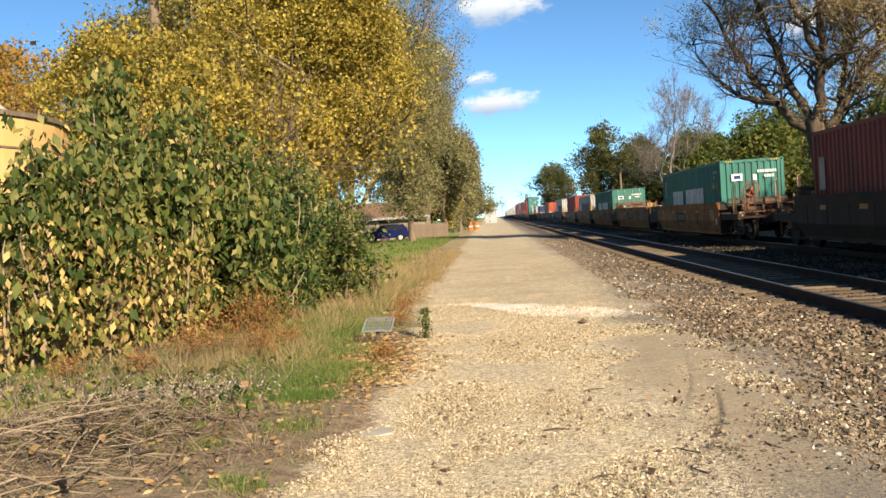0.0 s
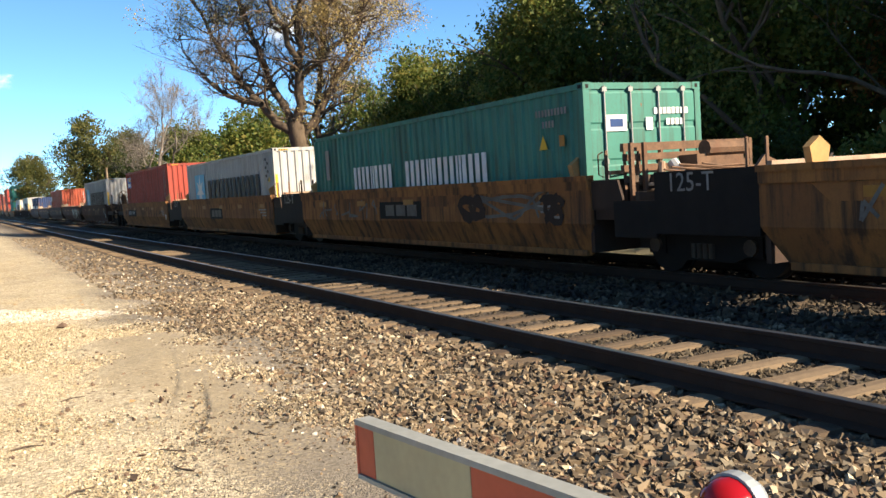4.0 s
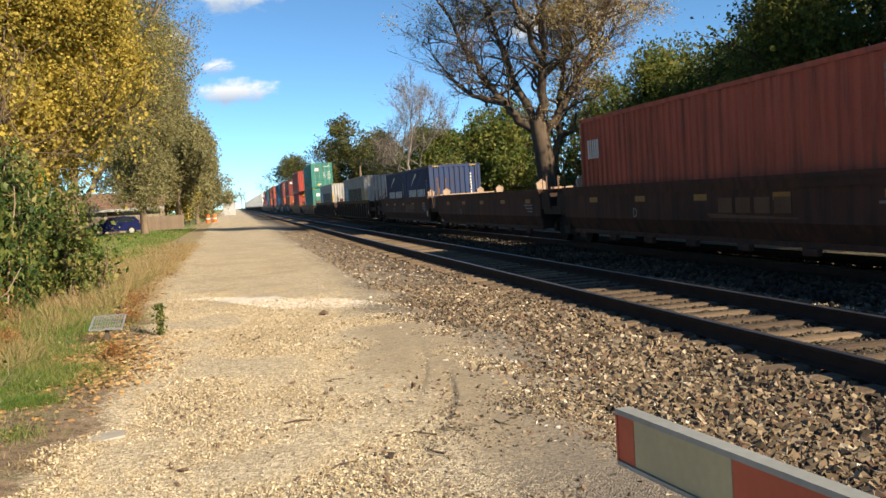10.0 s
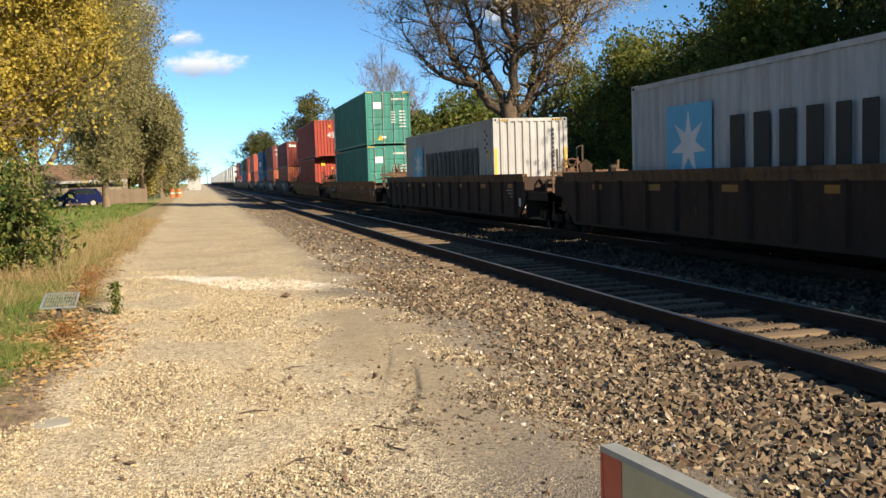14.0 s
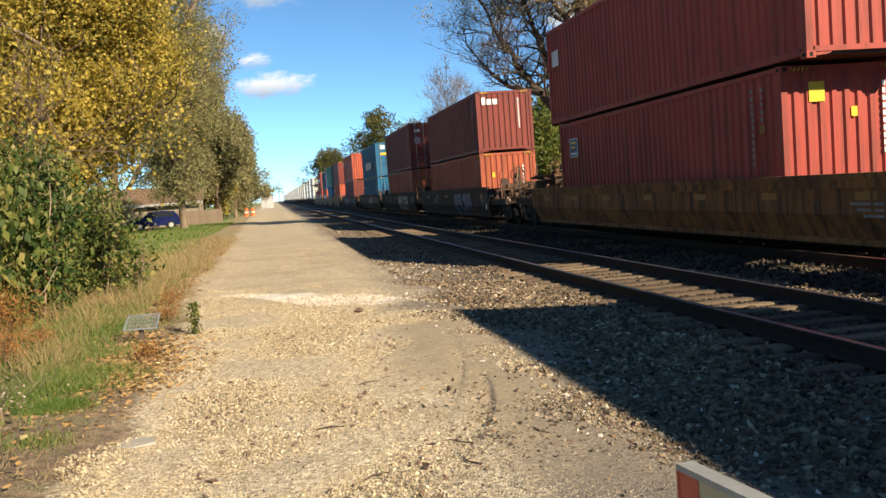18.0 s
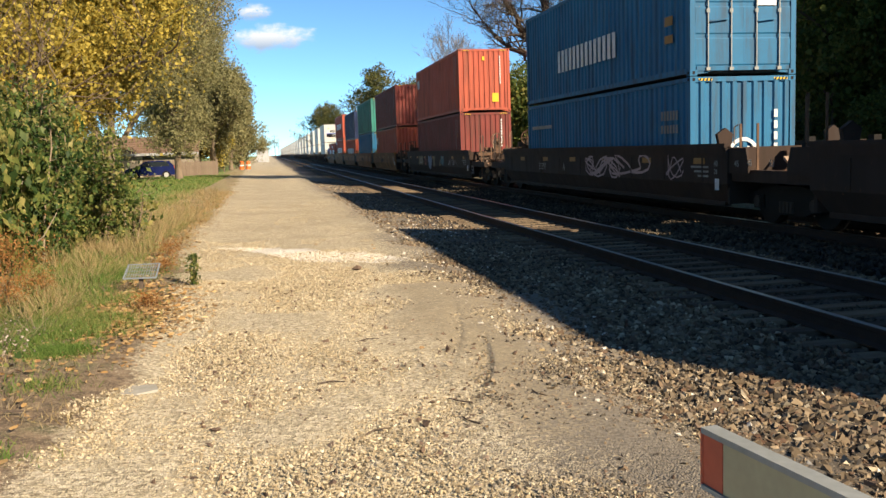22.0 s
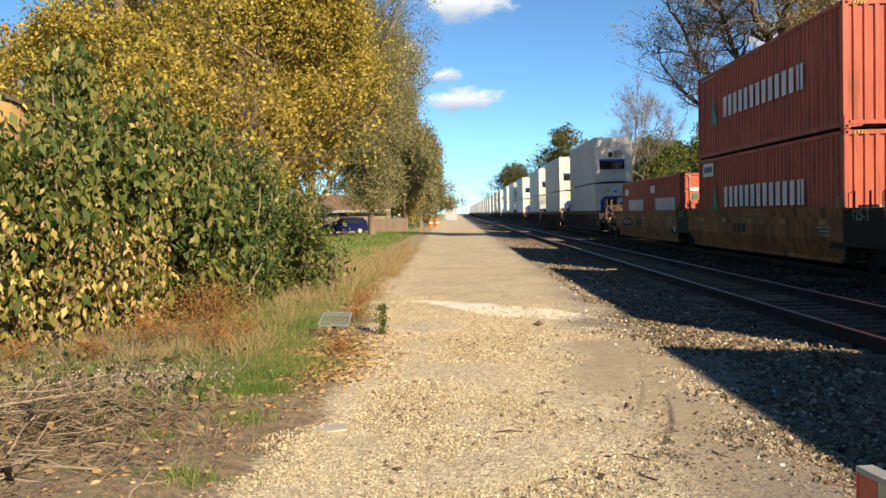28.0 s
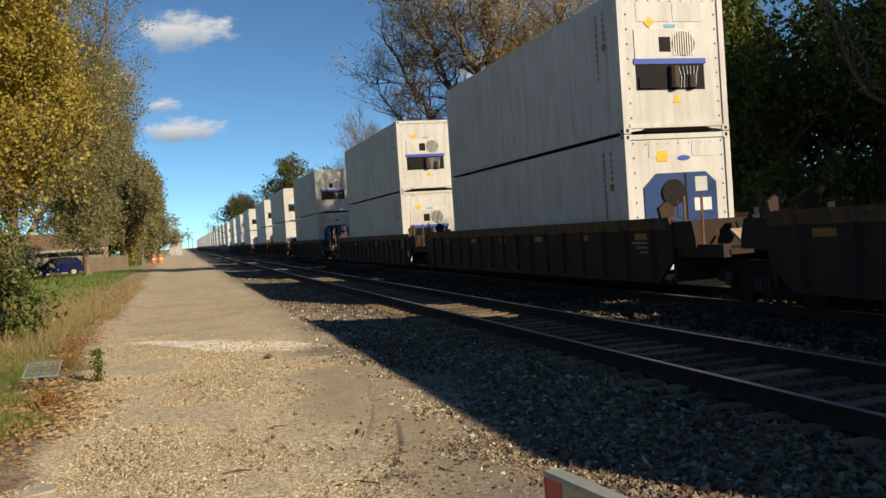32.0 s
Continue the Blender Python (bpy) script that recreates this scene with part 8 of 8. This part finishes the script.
def build_brush():
    rng = random.Random(9)
    t = thing("brush_pile", "pile of cut dry branches and twigs on the verge", "brush pile", m=pose(-3.0, 6.2, 0.06))
    hill = lambda x, y: 0.30 * math.exp(-(x / 1.3) ** 2 - (y / 0.75) ** 2)
    for k in range(150):
        x, y = min(rng.gauss(-0.55, 0.7), 0.45), rng.gauss(-0.25, 0.6)
        thick = rng.random() < 0.16
        z = 0.02 + hill(x, y) * rng.random() + (0.03 if thick else 0)
        me = stick(rng, rng.uniform(0.5, 0.95) if thick else rng.uniform(0.35, 1.1), rng.uniform(0.012, 0.022) if thick else rng.uniform(0.004, 0.010), rng.gauss(0, 0.14))
        part("branch", me, M["bark_dark"] if thick or rng.random() < 0.35 else M["stem"], t, m=pose(x, y, max(z, 0.03)))
    mb = MB()
    for k in range(3600):
        x, y, a, L = min(rng.gauss(-0.5, 0.8), 0.7 + 0.2 * rng.random()), rng.gauss(-0.1, 0.7), rng.uniform(0, 6.283), rng.uniform(0.06, 0.34)
        z = 0.005 + hill(x, y) * rng.random()
        b = a + rng.gauss(0, 0.5)
        mb.tube([(x, y, z), (x + L * 0.5 * math.cos(a), y + L * 0.5 * math.sin(a), z + rng.gauss(0.02, 0.03)), (x + L * 0.5 * (math.cos(a) + math.cos(b)), y + L * 0.5 * (math.sin(a) + math.sin(b)), max(0, z + rng.gauss(0.02, 0.06)))], rng.uniform(0.002, 0.0055), 3, 0.0015, cap=False)
    tagged(part("twig_tangle", mb, M["straw_grey"], t, "tangle of pale dry twigs"), kind="stuff")
    r = np.random.default_rng(91)
    cen = np.stack([r.normal(size=90) * 0.8 - 0.5, r.normal(size=90) * 0.6, 0.03 + 0.16 * r.random(90)], 1)
    tagged(part("caught_leaves", quads_mesh("caught_leaves", ovate(cen, 0.075, r, 0, 0.6, 0.6), 6), M["leaf_litter"], t, "tan leaves caught in the branches"), kind="stuff")
    for k in range(26):
        x, y = rng.uniform(-3.6, -1.6), rng.uniform(3.9, 6.4)
        solid("twig", stick(rng, rng.uniform(0.2, 0.55), rng.uniform(0.004, 0.008), 0.02), M["stem"] if k % 3 else M["bark_dark"], "thin dry twig lying on the soil", "twig", "twigs on the verge", m=pose(x, y, float(ground_z(x, y)) + 0.02))
    for k in range(8):
        x, y, a = rng.uniform(-0.4, 1.7), rng.uniform(3.5, 7.5), rng.uniform(0, 3.1)
        solid("stick", MB().tube([(0, 0, 0.008), (0.09, 0.02, 0.013), (0.19, -0.01, 0.008)], 0.007, 5, 0.004), M["bark_dark"], "short dark stick lying on the path", "stick", "sticks on the path", m=pose(x, y, float(ground_z(x, y)), 0, 0, math.degrees(a)))
    for x, y, a, L in ((-2.05, 6.05, 2.6, 0.5), (-2.6, 5.2, 2.9, 0.9)):
        solid("long_stick", MB().tube([(-L / 2, 0, 0.02), (-L / 6, 0.03, 0.035), (L / 6, -0.01, 0.03), (L / 2, 0.03, 0.02)], 0.007, 6, 0.004), M["stem"], "long pale stick lying beside the brush pile", "stick", m=pose(x, y, float(ground_z(x, y)), 0, 0, math.degrees(a)))


build_stones()
build_verge()
build_brush()


# ---- things along the path ----
def gate_arm():
    g = thing("crossing_gate", "lowered crossing gate arm with red and white stripes", "gate arm", m=pose(0.635, 1.42, 1.11, 0, 0, 187.5))
    part("mast", MB().box(-0.10, 0.10, 4.45, 4.75, -1.2, 0.25).box(-0.25, 0.25, 4.3, 4.9, -1.2, -0.95), M["galv"], g, "grey gate mast on its foot")
    m_red = mat("gate_red", (0.46, 0.10, 0.055), (0.36, 0.08, 0.045), 0.55, 0, 6, 60, 0.02)
    m_wht = mat("gate_white", (0.40, 0.365, 0.225), (0.33, 0.30, 0.19), 0.5, 0, 6, 60, 0.02)
    m_gry = mat("gate_grey", (0.30, 0.31, 0.29), (0.22, 0.23, 0.21), 0.6, 0.1, 5, 50, 0.05)
    L = 4.6
    part("beam", MB().prism([(-0.030, -0.105), (0.0, -0.105), (0.0, -0.097), (-0.006, -0.097), (-0.006, -0.010), (0.0, -0.010), (0.0, 0.0), (-0.030, 0.0), (-0.030, -0.010), (-0.026, -0.010), (-0.026, -0.097), (-0.030, -0.097)], "y", 0, L), m_gry, g, "grey fibreglass gate beam")
    y = 0.0
    k = 0
    for w in (0.055, 0.27, 0.41, 0.41, 0.41, 0.41, 0.41, 0.41, 0.41, 0.41):
        part("stripe", MB().box(-0.006, -0.0035, y + 0.001, y + w - 0.001, -0.096, -0.011), m_red if k % 2 == 0 else m_wht, g, "red reflective stripe" if k % 2 == 0 else "pale reflective stripe")
        part("stripe", MB().box(-0.0285, -0.026, y + 0.001, y + w - 0.001, -0.096, -0.011), m_red if k % 2 == 0 else m_wht, g)
        y += w
        k += 1
    part("end_cap", MB().box(-0.028, -0.002, -0.004, 0.002, -0.10, -0.002), m_red, g)
    lm = bpy.data.materials.new("red_lens")
    lm.use_nodes = True
    b = lm.node_tree.nodes["Principled BSDF"]
    b.inputs["Base Color"].default_value = (0.38, 0.007, 0.009, 1)
    b.inputs["Roughness"].default_value = 0.08
    b.inputs["Transmission Weight"].default_value = 0.35
    lamp = part("gate_lamp", MB().tube([(-0.062, 0.73, 0.02), (-0.078, 0.73, 0.02)], 0.037, 24).tube([(-0.078, 0.73, 0.02), (-0.10, 0.73, 0.02)], 0.034, 16, 0.022).box(-0.09, -0.03, 0.71, 0.75, -0.06, -0.02), M["grey_metal"], g, "round signal lamp with grey rim")
    n = 20
    vs, fs = [], []
    for i, (dx, rr) in enumerate(((-0.064, 0.034), (-0.046, 0.0325), (-0.033, 0.026), (-0.026, 0.015), (-0.023, 0.003))):
        for j in range(n):
            vs.append((dx, 0.73 + rr * math.cos(6.283 * j / n), 0.02 + rr * math.sin(6.283 * j / n)))
    for i in range(4):
        for j in range(n):
            fs.append([i * n + j, i * n + (j + 1) % n, (i + 1) * n + (j + 1) % n, (i + 1) * n + j])
    me = MB().add(vs, fs).mesh("lens", True)
    part("lens", me, lm, lamp, "domed red lens")


def grate():
    g = thing("metal_grate", "tilted galvanised metal grate on a short post", "grate", m=pose(-1.57, 10.8, float(ground_z(-1.57, 10.8)) + 0.05, 0, 0, -6) @ Matrix.Scale(0.56, 4))
    part("post", MB().box(-0.04, 0.04, -0.04, 0.04, -0.05, 0.2), M["bark_dark"], g)
    fr = MB().beam((-0.33, -0.1, 0.20), (0.33, -0.1, 0.20), 0.03).beam((-0.30, 0.28, 0.44), (0.34, 0.28, 0.44), 0.02).beam((-0.33, -0.1, 0.20), (-0.30, 0.28, 0.44), 0.02).beam((0.33, -0.1, 0.20), (0.34, 0.28, 0.44), 0.02)
    part("grate_frame", fr, M["grey_metal"], g)
    for k in range(13):
        x = -0.29 + k * 0.05
        part("bar", cached("gbar", lambda: MB().beam((0, -0.1, 0.20), (0.01, 0.28, 0.44), 0.010).mesh("bar")), M["grey_metal"], g, m=pose(x, 0, 0))
    for k in range(3):
        f = 0.25 + 0.25 * k
        part("cross_wire", MB().beam((-0.32, -0.1 + 0.38 * f, 0.205 + 0.24 * f), (0.33, -0.1 + 0.38 * f, 0.205 + 0.24 * f), 0.008), M["grey_metal"], g)


def house():
    hs = thing("house", "low house with brown shingle roof and tan walls", "house", m=pose(-11.5, 79, 0.0) @ Matrix.Diagonal((1, 1, 1.12, 1)))
    wall = mat("house_siding", (0.30, 0.25, 0.185), (0.24, 0.20, 0.15), 0.8, 0, 2, 30, 0.1)
    roof = mat("roof_shingle", (0.20, 0.125, 0.085), (0.13, 0.085, 0.06), 0.9, 0, 3, 20, 0.3)
    part("wall", MB().box(-7, 5.2, 0, 8, 0, 1.75), wall, hs)
    part("roof", MB().prism([(-0.5, 1.70), (4, 3.0), (8.5, 1.70), (8.5, 1.82), (4, 3.14), (-0.5, 1.82)], "x", -7.4, 5.6), roof, hs, "brown shingle roof")
    for k in range(7):
        part("shingle_course", MB().box(-7.4, 5.6, -0.5 + k * 0.62, -0.46 + k * 0.62, 1.80 + k * 0.18, 1.85 + k * 0.18), roof, hs)
    part("fascia", MB().box(-7.4, 5.6, -0.53, -0.5, 1.66, 1.84), M["grey"], hs)
    w = part("window", MB().box(-5.0, -3.6, -0.03, 0.0, 0.8, 1.5), M["black"], hs, "dark window")
    part("window_frame", MB().box(-5.08, -5.0, -0.06, 0, 0.72, 1.58).box(-3.6, -3.52, -0.06, 0, 0.72, 1.58).box(-5.08, -3.52, -0.06, 0, 1.5, 1.58).box(-5.08, -3.52, -0.06, 0, 0.72, 0.8), M["grey"], w)
    part("door", MB().box(1.0, 1.9, -0.04, 0, 0, 1.68), M["bark_dark"], hs, "dark wooden door")
    fm = mat("fence_wood", (0.22, 0.165, 0.12), (0.15, 0.11, 0.08), 0.9, 0, 2, 30, 0.2, objrand=0.4)
    f = thing("board_fence", "weathered grey-brown board fence beside the house", "fence", m=pose(-7.9, 77.4, 0.0))
    for k in range(26):
        part("board", cached("board%d" % (k % 3), lambda: MB().prism([(-0.065, 0), (0.065, 0), (0.065, 1.22 + 0.03 * (k % 3)), (0, 1.27 + 0.03 * (k % 3)), (-0.065, 1.22)], "y", 0, 0.025).mesh("board")), fm, f, m=pose(k * 0.14, k * 0.012, 0))
    for k in range(3):
        part("fence_post", MB().box(-0.06, 0.06, -0.06, 0.06, 0, 1.4), fm, f, m=pose(k * 1.75, k * 0.15 + 0.09, 0))


def car():
    c = thing("car", "dark blue small car parked on the lawn", "car", m=pose(-9.35, 74.5, 0.0, 0, 0, 4))
    paint = mat("car_blue", (0.012, 0.018, 0.085), (0.01, 0.014, 0.065), 0.25, 0.1, 2, 30, 0)
    glass = mat("car_glass", (0.02, 0.025, 0.03), (0.015, 0.02, 0.025), 0.08, 0, 2, 30, 0)
    prof = [(-1.85, 0.30), (-1.9, 0.62), (-1.75, 0.86), (-0.95, 0.96), (-0.40, 1.38), (0.6, 1.46), (1.45, 1.40), (1.80, 0.98), (1.88, 0.60), (1.82, 0.30)]
    part("body", MB().prism([(p[0], p[1]) for p in prof], "y", -0.80, 0.80), paint, c)
    for sy in (-1, 1):
        part("window", MB().prism([(-0.72, 0.98), (-0.34, 1.30), (0.55, 1.37), (1.3, 1.32), (1.52, 0.98)], "y", sy * 0.80, sy * 0.81), glass, c)
        for x in (-1.15, 1.2):
            w = part("wheel", MB().tube([(x, sy * 0.70, 0.31), (x, sy * 0.84, 0.31)], 0.31, 16), M["black"], c)
            part("rim", MB().tube([(x, sy * 0.84, 0.31), (x, sy * 0.85, 0.31)], 0.19, 12), M["galv"], w, "silver wheel rim")
        part("tail_light", MB().box(1.78, 1.87, sy * 0.72 - 0.07, sy * 0.72 + 0.07, 0.75, 1.0), M["orange"], c, "red tail light")
    part("rear_window", MB().prism([(1.47, 1.36), (1.80, 1.0), (1.82, 1.0), (1.50, 1.36)], "y", -0.62, 0.62), glass, c)
    part("bumper", MB().box(1.80, 1.95, -0.78, 0.78, 0.32, 0.56), paint, c)


def tank():
    t = thing("storage_tank", "tan-orange painted round tank with a rounded rim", "tank", m=pose(-13.6, 17.5, 0))
    m_tan = mat("tank_tan", (0.62, 0.40, 0.16), (0.54, 0.34, 0.13), 0.7, 0, 1.2, 40, 0.05)
    n, R, Ht = 48, 4.6, 4.05
    for nm, z0, z1, r in (("wall", 0, Ht, R), ("rim", Ht, Ht + 0.10, R + 0.05), ("seam", Ht - 0.62, Ht - 0.58, R + 0.02)):
        vs = [(r * math.cos(6.2832 * j / n), r * math.sin(6.2832 * j / n), z) for z in (z0, z1) for j in range(n)]
        mb = MB().add(vs, [[j, (j + 1) % n, n + (j + 1) % n, n + j] for j in range(n)] + [list(range(n, 2 * n))])
        part(nm, mb, m_tan if nm == "wall" else M["bark"], t)
    s = thing("skylight_hut", "white-framed glazed gable hut on the tank roof", "skylight", m=pose(-10.6, 17.2, Ht + 0.10))
    part("gable", MB().prism([(-0.6, 0), (0.6, 0), (0.6, 0.25), (0, 0.75), (-0.6, 0.25)], "y", -0.9, 0.9), M["grey"], s)
    part("glass_pane", MB().prism([(-0.66, 0.24), (-0.06, 0.76), (-0.02, 0.72), (-0.62, 0.2)], "y", -0.8, 0.8), M["navy"], s, "dark roof glass")


def barrels():
    o = mat("cone_orange", (0.75, 0.16, 0.03), (0.60, 0.13, 0.03), 0.6, 0, 3, 30, 0.02)
    for k, x in enumerate((-2.6, -1.9)):
        c = thing("traffic_drum", "orange traffic drum with pale bands far down the path", "traffic drum", "traffic drums", m=pose(x - 0.6, 104 + k, 0))
        part("drum", MB().tube([(0, 0, 0), (0, 0, 1.0)], 0.28, 12, 0.22), o, c)
        part("band", MB().tube([(0, 0, 0.45), (0, 0, 0.6)], 0.266, 12, 0.257), M["print_white"], c)
    h = thing("equipment_hut", "small white metal hut at the far end of the path", "hut", m=pose(-1.6, 210, 0))
    part("wall", MB().box(-1.4, 1.4, 0, 3, 0, 3.0), M["grey"], h)
    part("roof", MB().prism([(-1.6, 3.0), (1.6, 3.0), (0, 3.5)], "y", -0.2, 3.2), M["white"], h)
    for k, (x, y, hh) in enumerate(((-9.6, 31, 17), (-2, 330, 11), (2.5, 420, 11), (13.2, 96, 5.4), (6, 600, 12))):
        p = thing("utility_pole", "wooden utility pole with a crossarm far off", "utility pole", "utility poles", m=pose(x, y, -0.2))
        part("pole", MB().tube([(0, 0, 0), (0, 0, hh)], 0.16, 8, 0.11), M["bark"], p)
        if hh < 6:
            continue
        part("crossarm", MB().box(-1.2, 1.2, -0.06, 0.06, hh - 0.8, hh - 0.65), M["bark"], p)
    p = thing("utility_pole", "grey wooden pole rising through the yellow tree", "utility pole", m=pose(-9.45, 25.4, 0))
    part("pole", MB().tube([(0, 0, 0), (0, 0, 16)], 0.17, 10, 0.13), M["bark"], p)


def clouds():
    m = bpy.data.materials.new("cloud")
    m.use_nodes = True
    n, l = m.node_tree.nodes, m.node_tree.links
    n.remove(n["Principled BSDF"])
    tc, mp, ns = n.new("ShaderNodeTexCoord"), n.new("ShaderNodeMapping"), n.new("ShaderNodeTexNoise")
    l.new(tc.outputs["Object"], mp.inputs[0])
    mp.inputs["Scale"].default_value = (0.012, 0.012, 0.022)
    l.new(mp.outputs[0], ns.inputs[0])
    ns.inputs["Scale"].default_value, ns.inputs["Detail"].default_value, ns.inputs["Roughness"].default_value = 1.0, 7, 0.6
    g = n.new("ShaderNodeTexCoord")
    sep = n.new("ShaderNodeSeparateXYZ")
    l.new(g.outputs["Generated"], sep.inputs[0])

    def ma(op, a, b):
        q = n.new("ShaderNodeMath")
        q.operation = op
        for i, v in enumerate((a, b)):
            if isinstance(v, (int, float)):
                q.inputs[i].default_value = v
            else:
                l.new(v, q.inputs[i])
        return q.outputs[0]
    u, v = ma("SUBTRACT", sep.outputs[0], 0.5), ma("SUBTRACT", sep.outputs[2], 0.42)
    d = ma("ADD", ma("MULTIPLY", u, u), ma("MULTIPLY", v, v))
    fall = ma("SUBTRACT", 1.0, ma("MULTIPLY", d, 5.2))
    k = n.new("ShaderNodeMapRange")
    k.interpolation_type = "SMOOTHSTEP"
    k.inputs["From Min"].default_value, k.inputs["From Max"].default_value = 0.46, 0.78
    l.new(ma("SUBTRACT", ma("ADD", ma("MULTIPLY", ns.outputs[0], 0.9), ma("MULTIPLY", fall, 0.55)), 0.25), k.inputs[0])
    # flat sheets that glow; sunlit top and shaded base are painted by the ramp
    em, tp, mx, rp = n.new("ShaderNodeEmission"), n.new("ShaderNodeBsdfTransparent"), n.new("ShaderNodeMixShader"), n.new("ShaderNodeValToRGB")
    rp.color_ramp.elements[0].position, rp.color_ramp.elements[0].color = 0.22, (0.36, 0.45, 0.58, 1)
    rp.color_ramp.elements[1].position, rp.color_ramp.elements[1].color = 0.48, (0.80, 0.80, 0.78, 1)
    l.new(sep.outputs[2], rp.inputs[0])
    l.new(rp.outputs[0], em.inputs[0])
    em.inputs[1].default_value = 0.62
    l.new(k.outputs[0], mx.inputs[0])
    l.new(tp.outputs[0], mx.inputs[1])
    l.new(em.outputs[0], mx.inputs[2])
    l.new(mx.outputs[0], n["Material Output"].inputs[0])
    for x, z, w, h in ((22, 378, 420, 150), (-20, 452, 190, 90), (40, 690, 560, 230), (-150, 535, 190, 120), (-900, 760, 300, 160), (1240, 620, 420, 330), (1000, 560, 260, 200)):
        me = MB().add([(-w / 2, 0, -h / 2), (w / 2, 0, -h / 2), (w / 2, 0, h / 2), (-w / 2, 0, h / 2)], [[0, 1, 2, 3]]).mesh("cloud")
        ob = solid("cloud", me, m, "white cumulus cloud with its shaded grey base painted in", "cloud", "clouds", "structure", pose(x, 2900, z))


gate_arm()
grate()
house()
car()
tank()
barrels()
clouds()


# ---- what moves ----
def motions():
    for ob, s, z in MOVERS:
        walk(ob, [(t, pose(CX2, s - D(t), z)) for t in (0, 4, 8, 12, 16, 20, 24, 28, 32)])


motions()
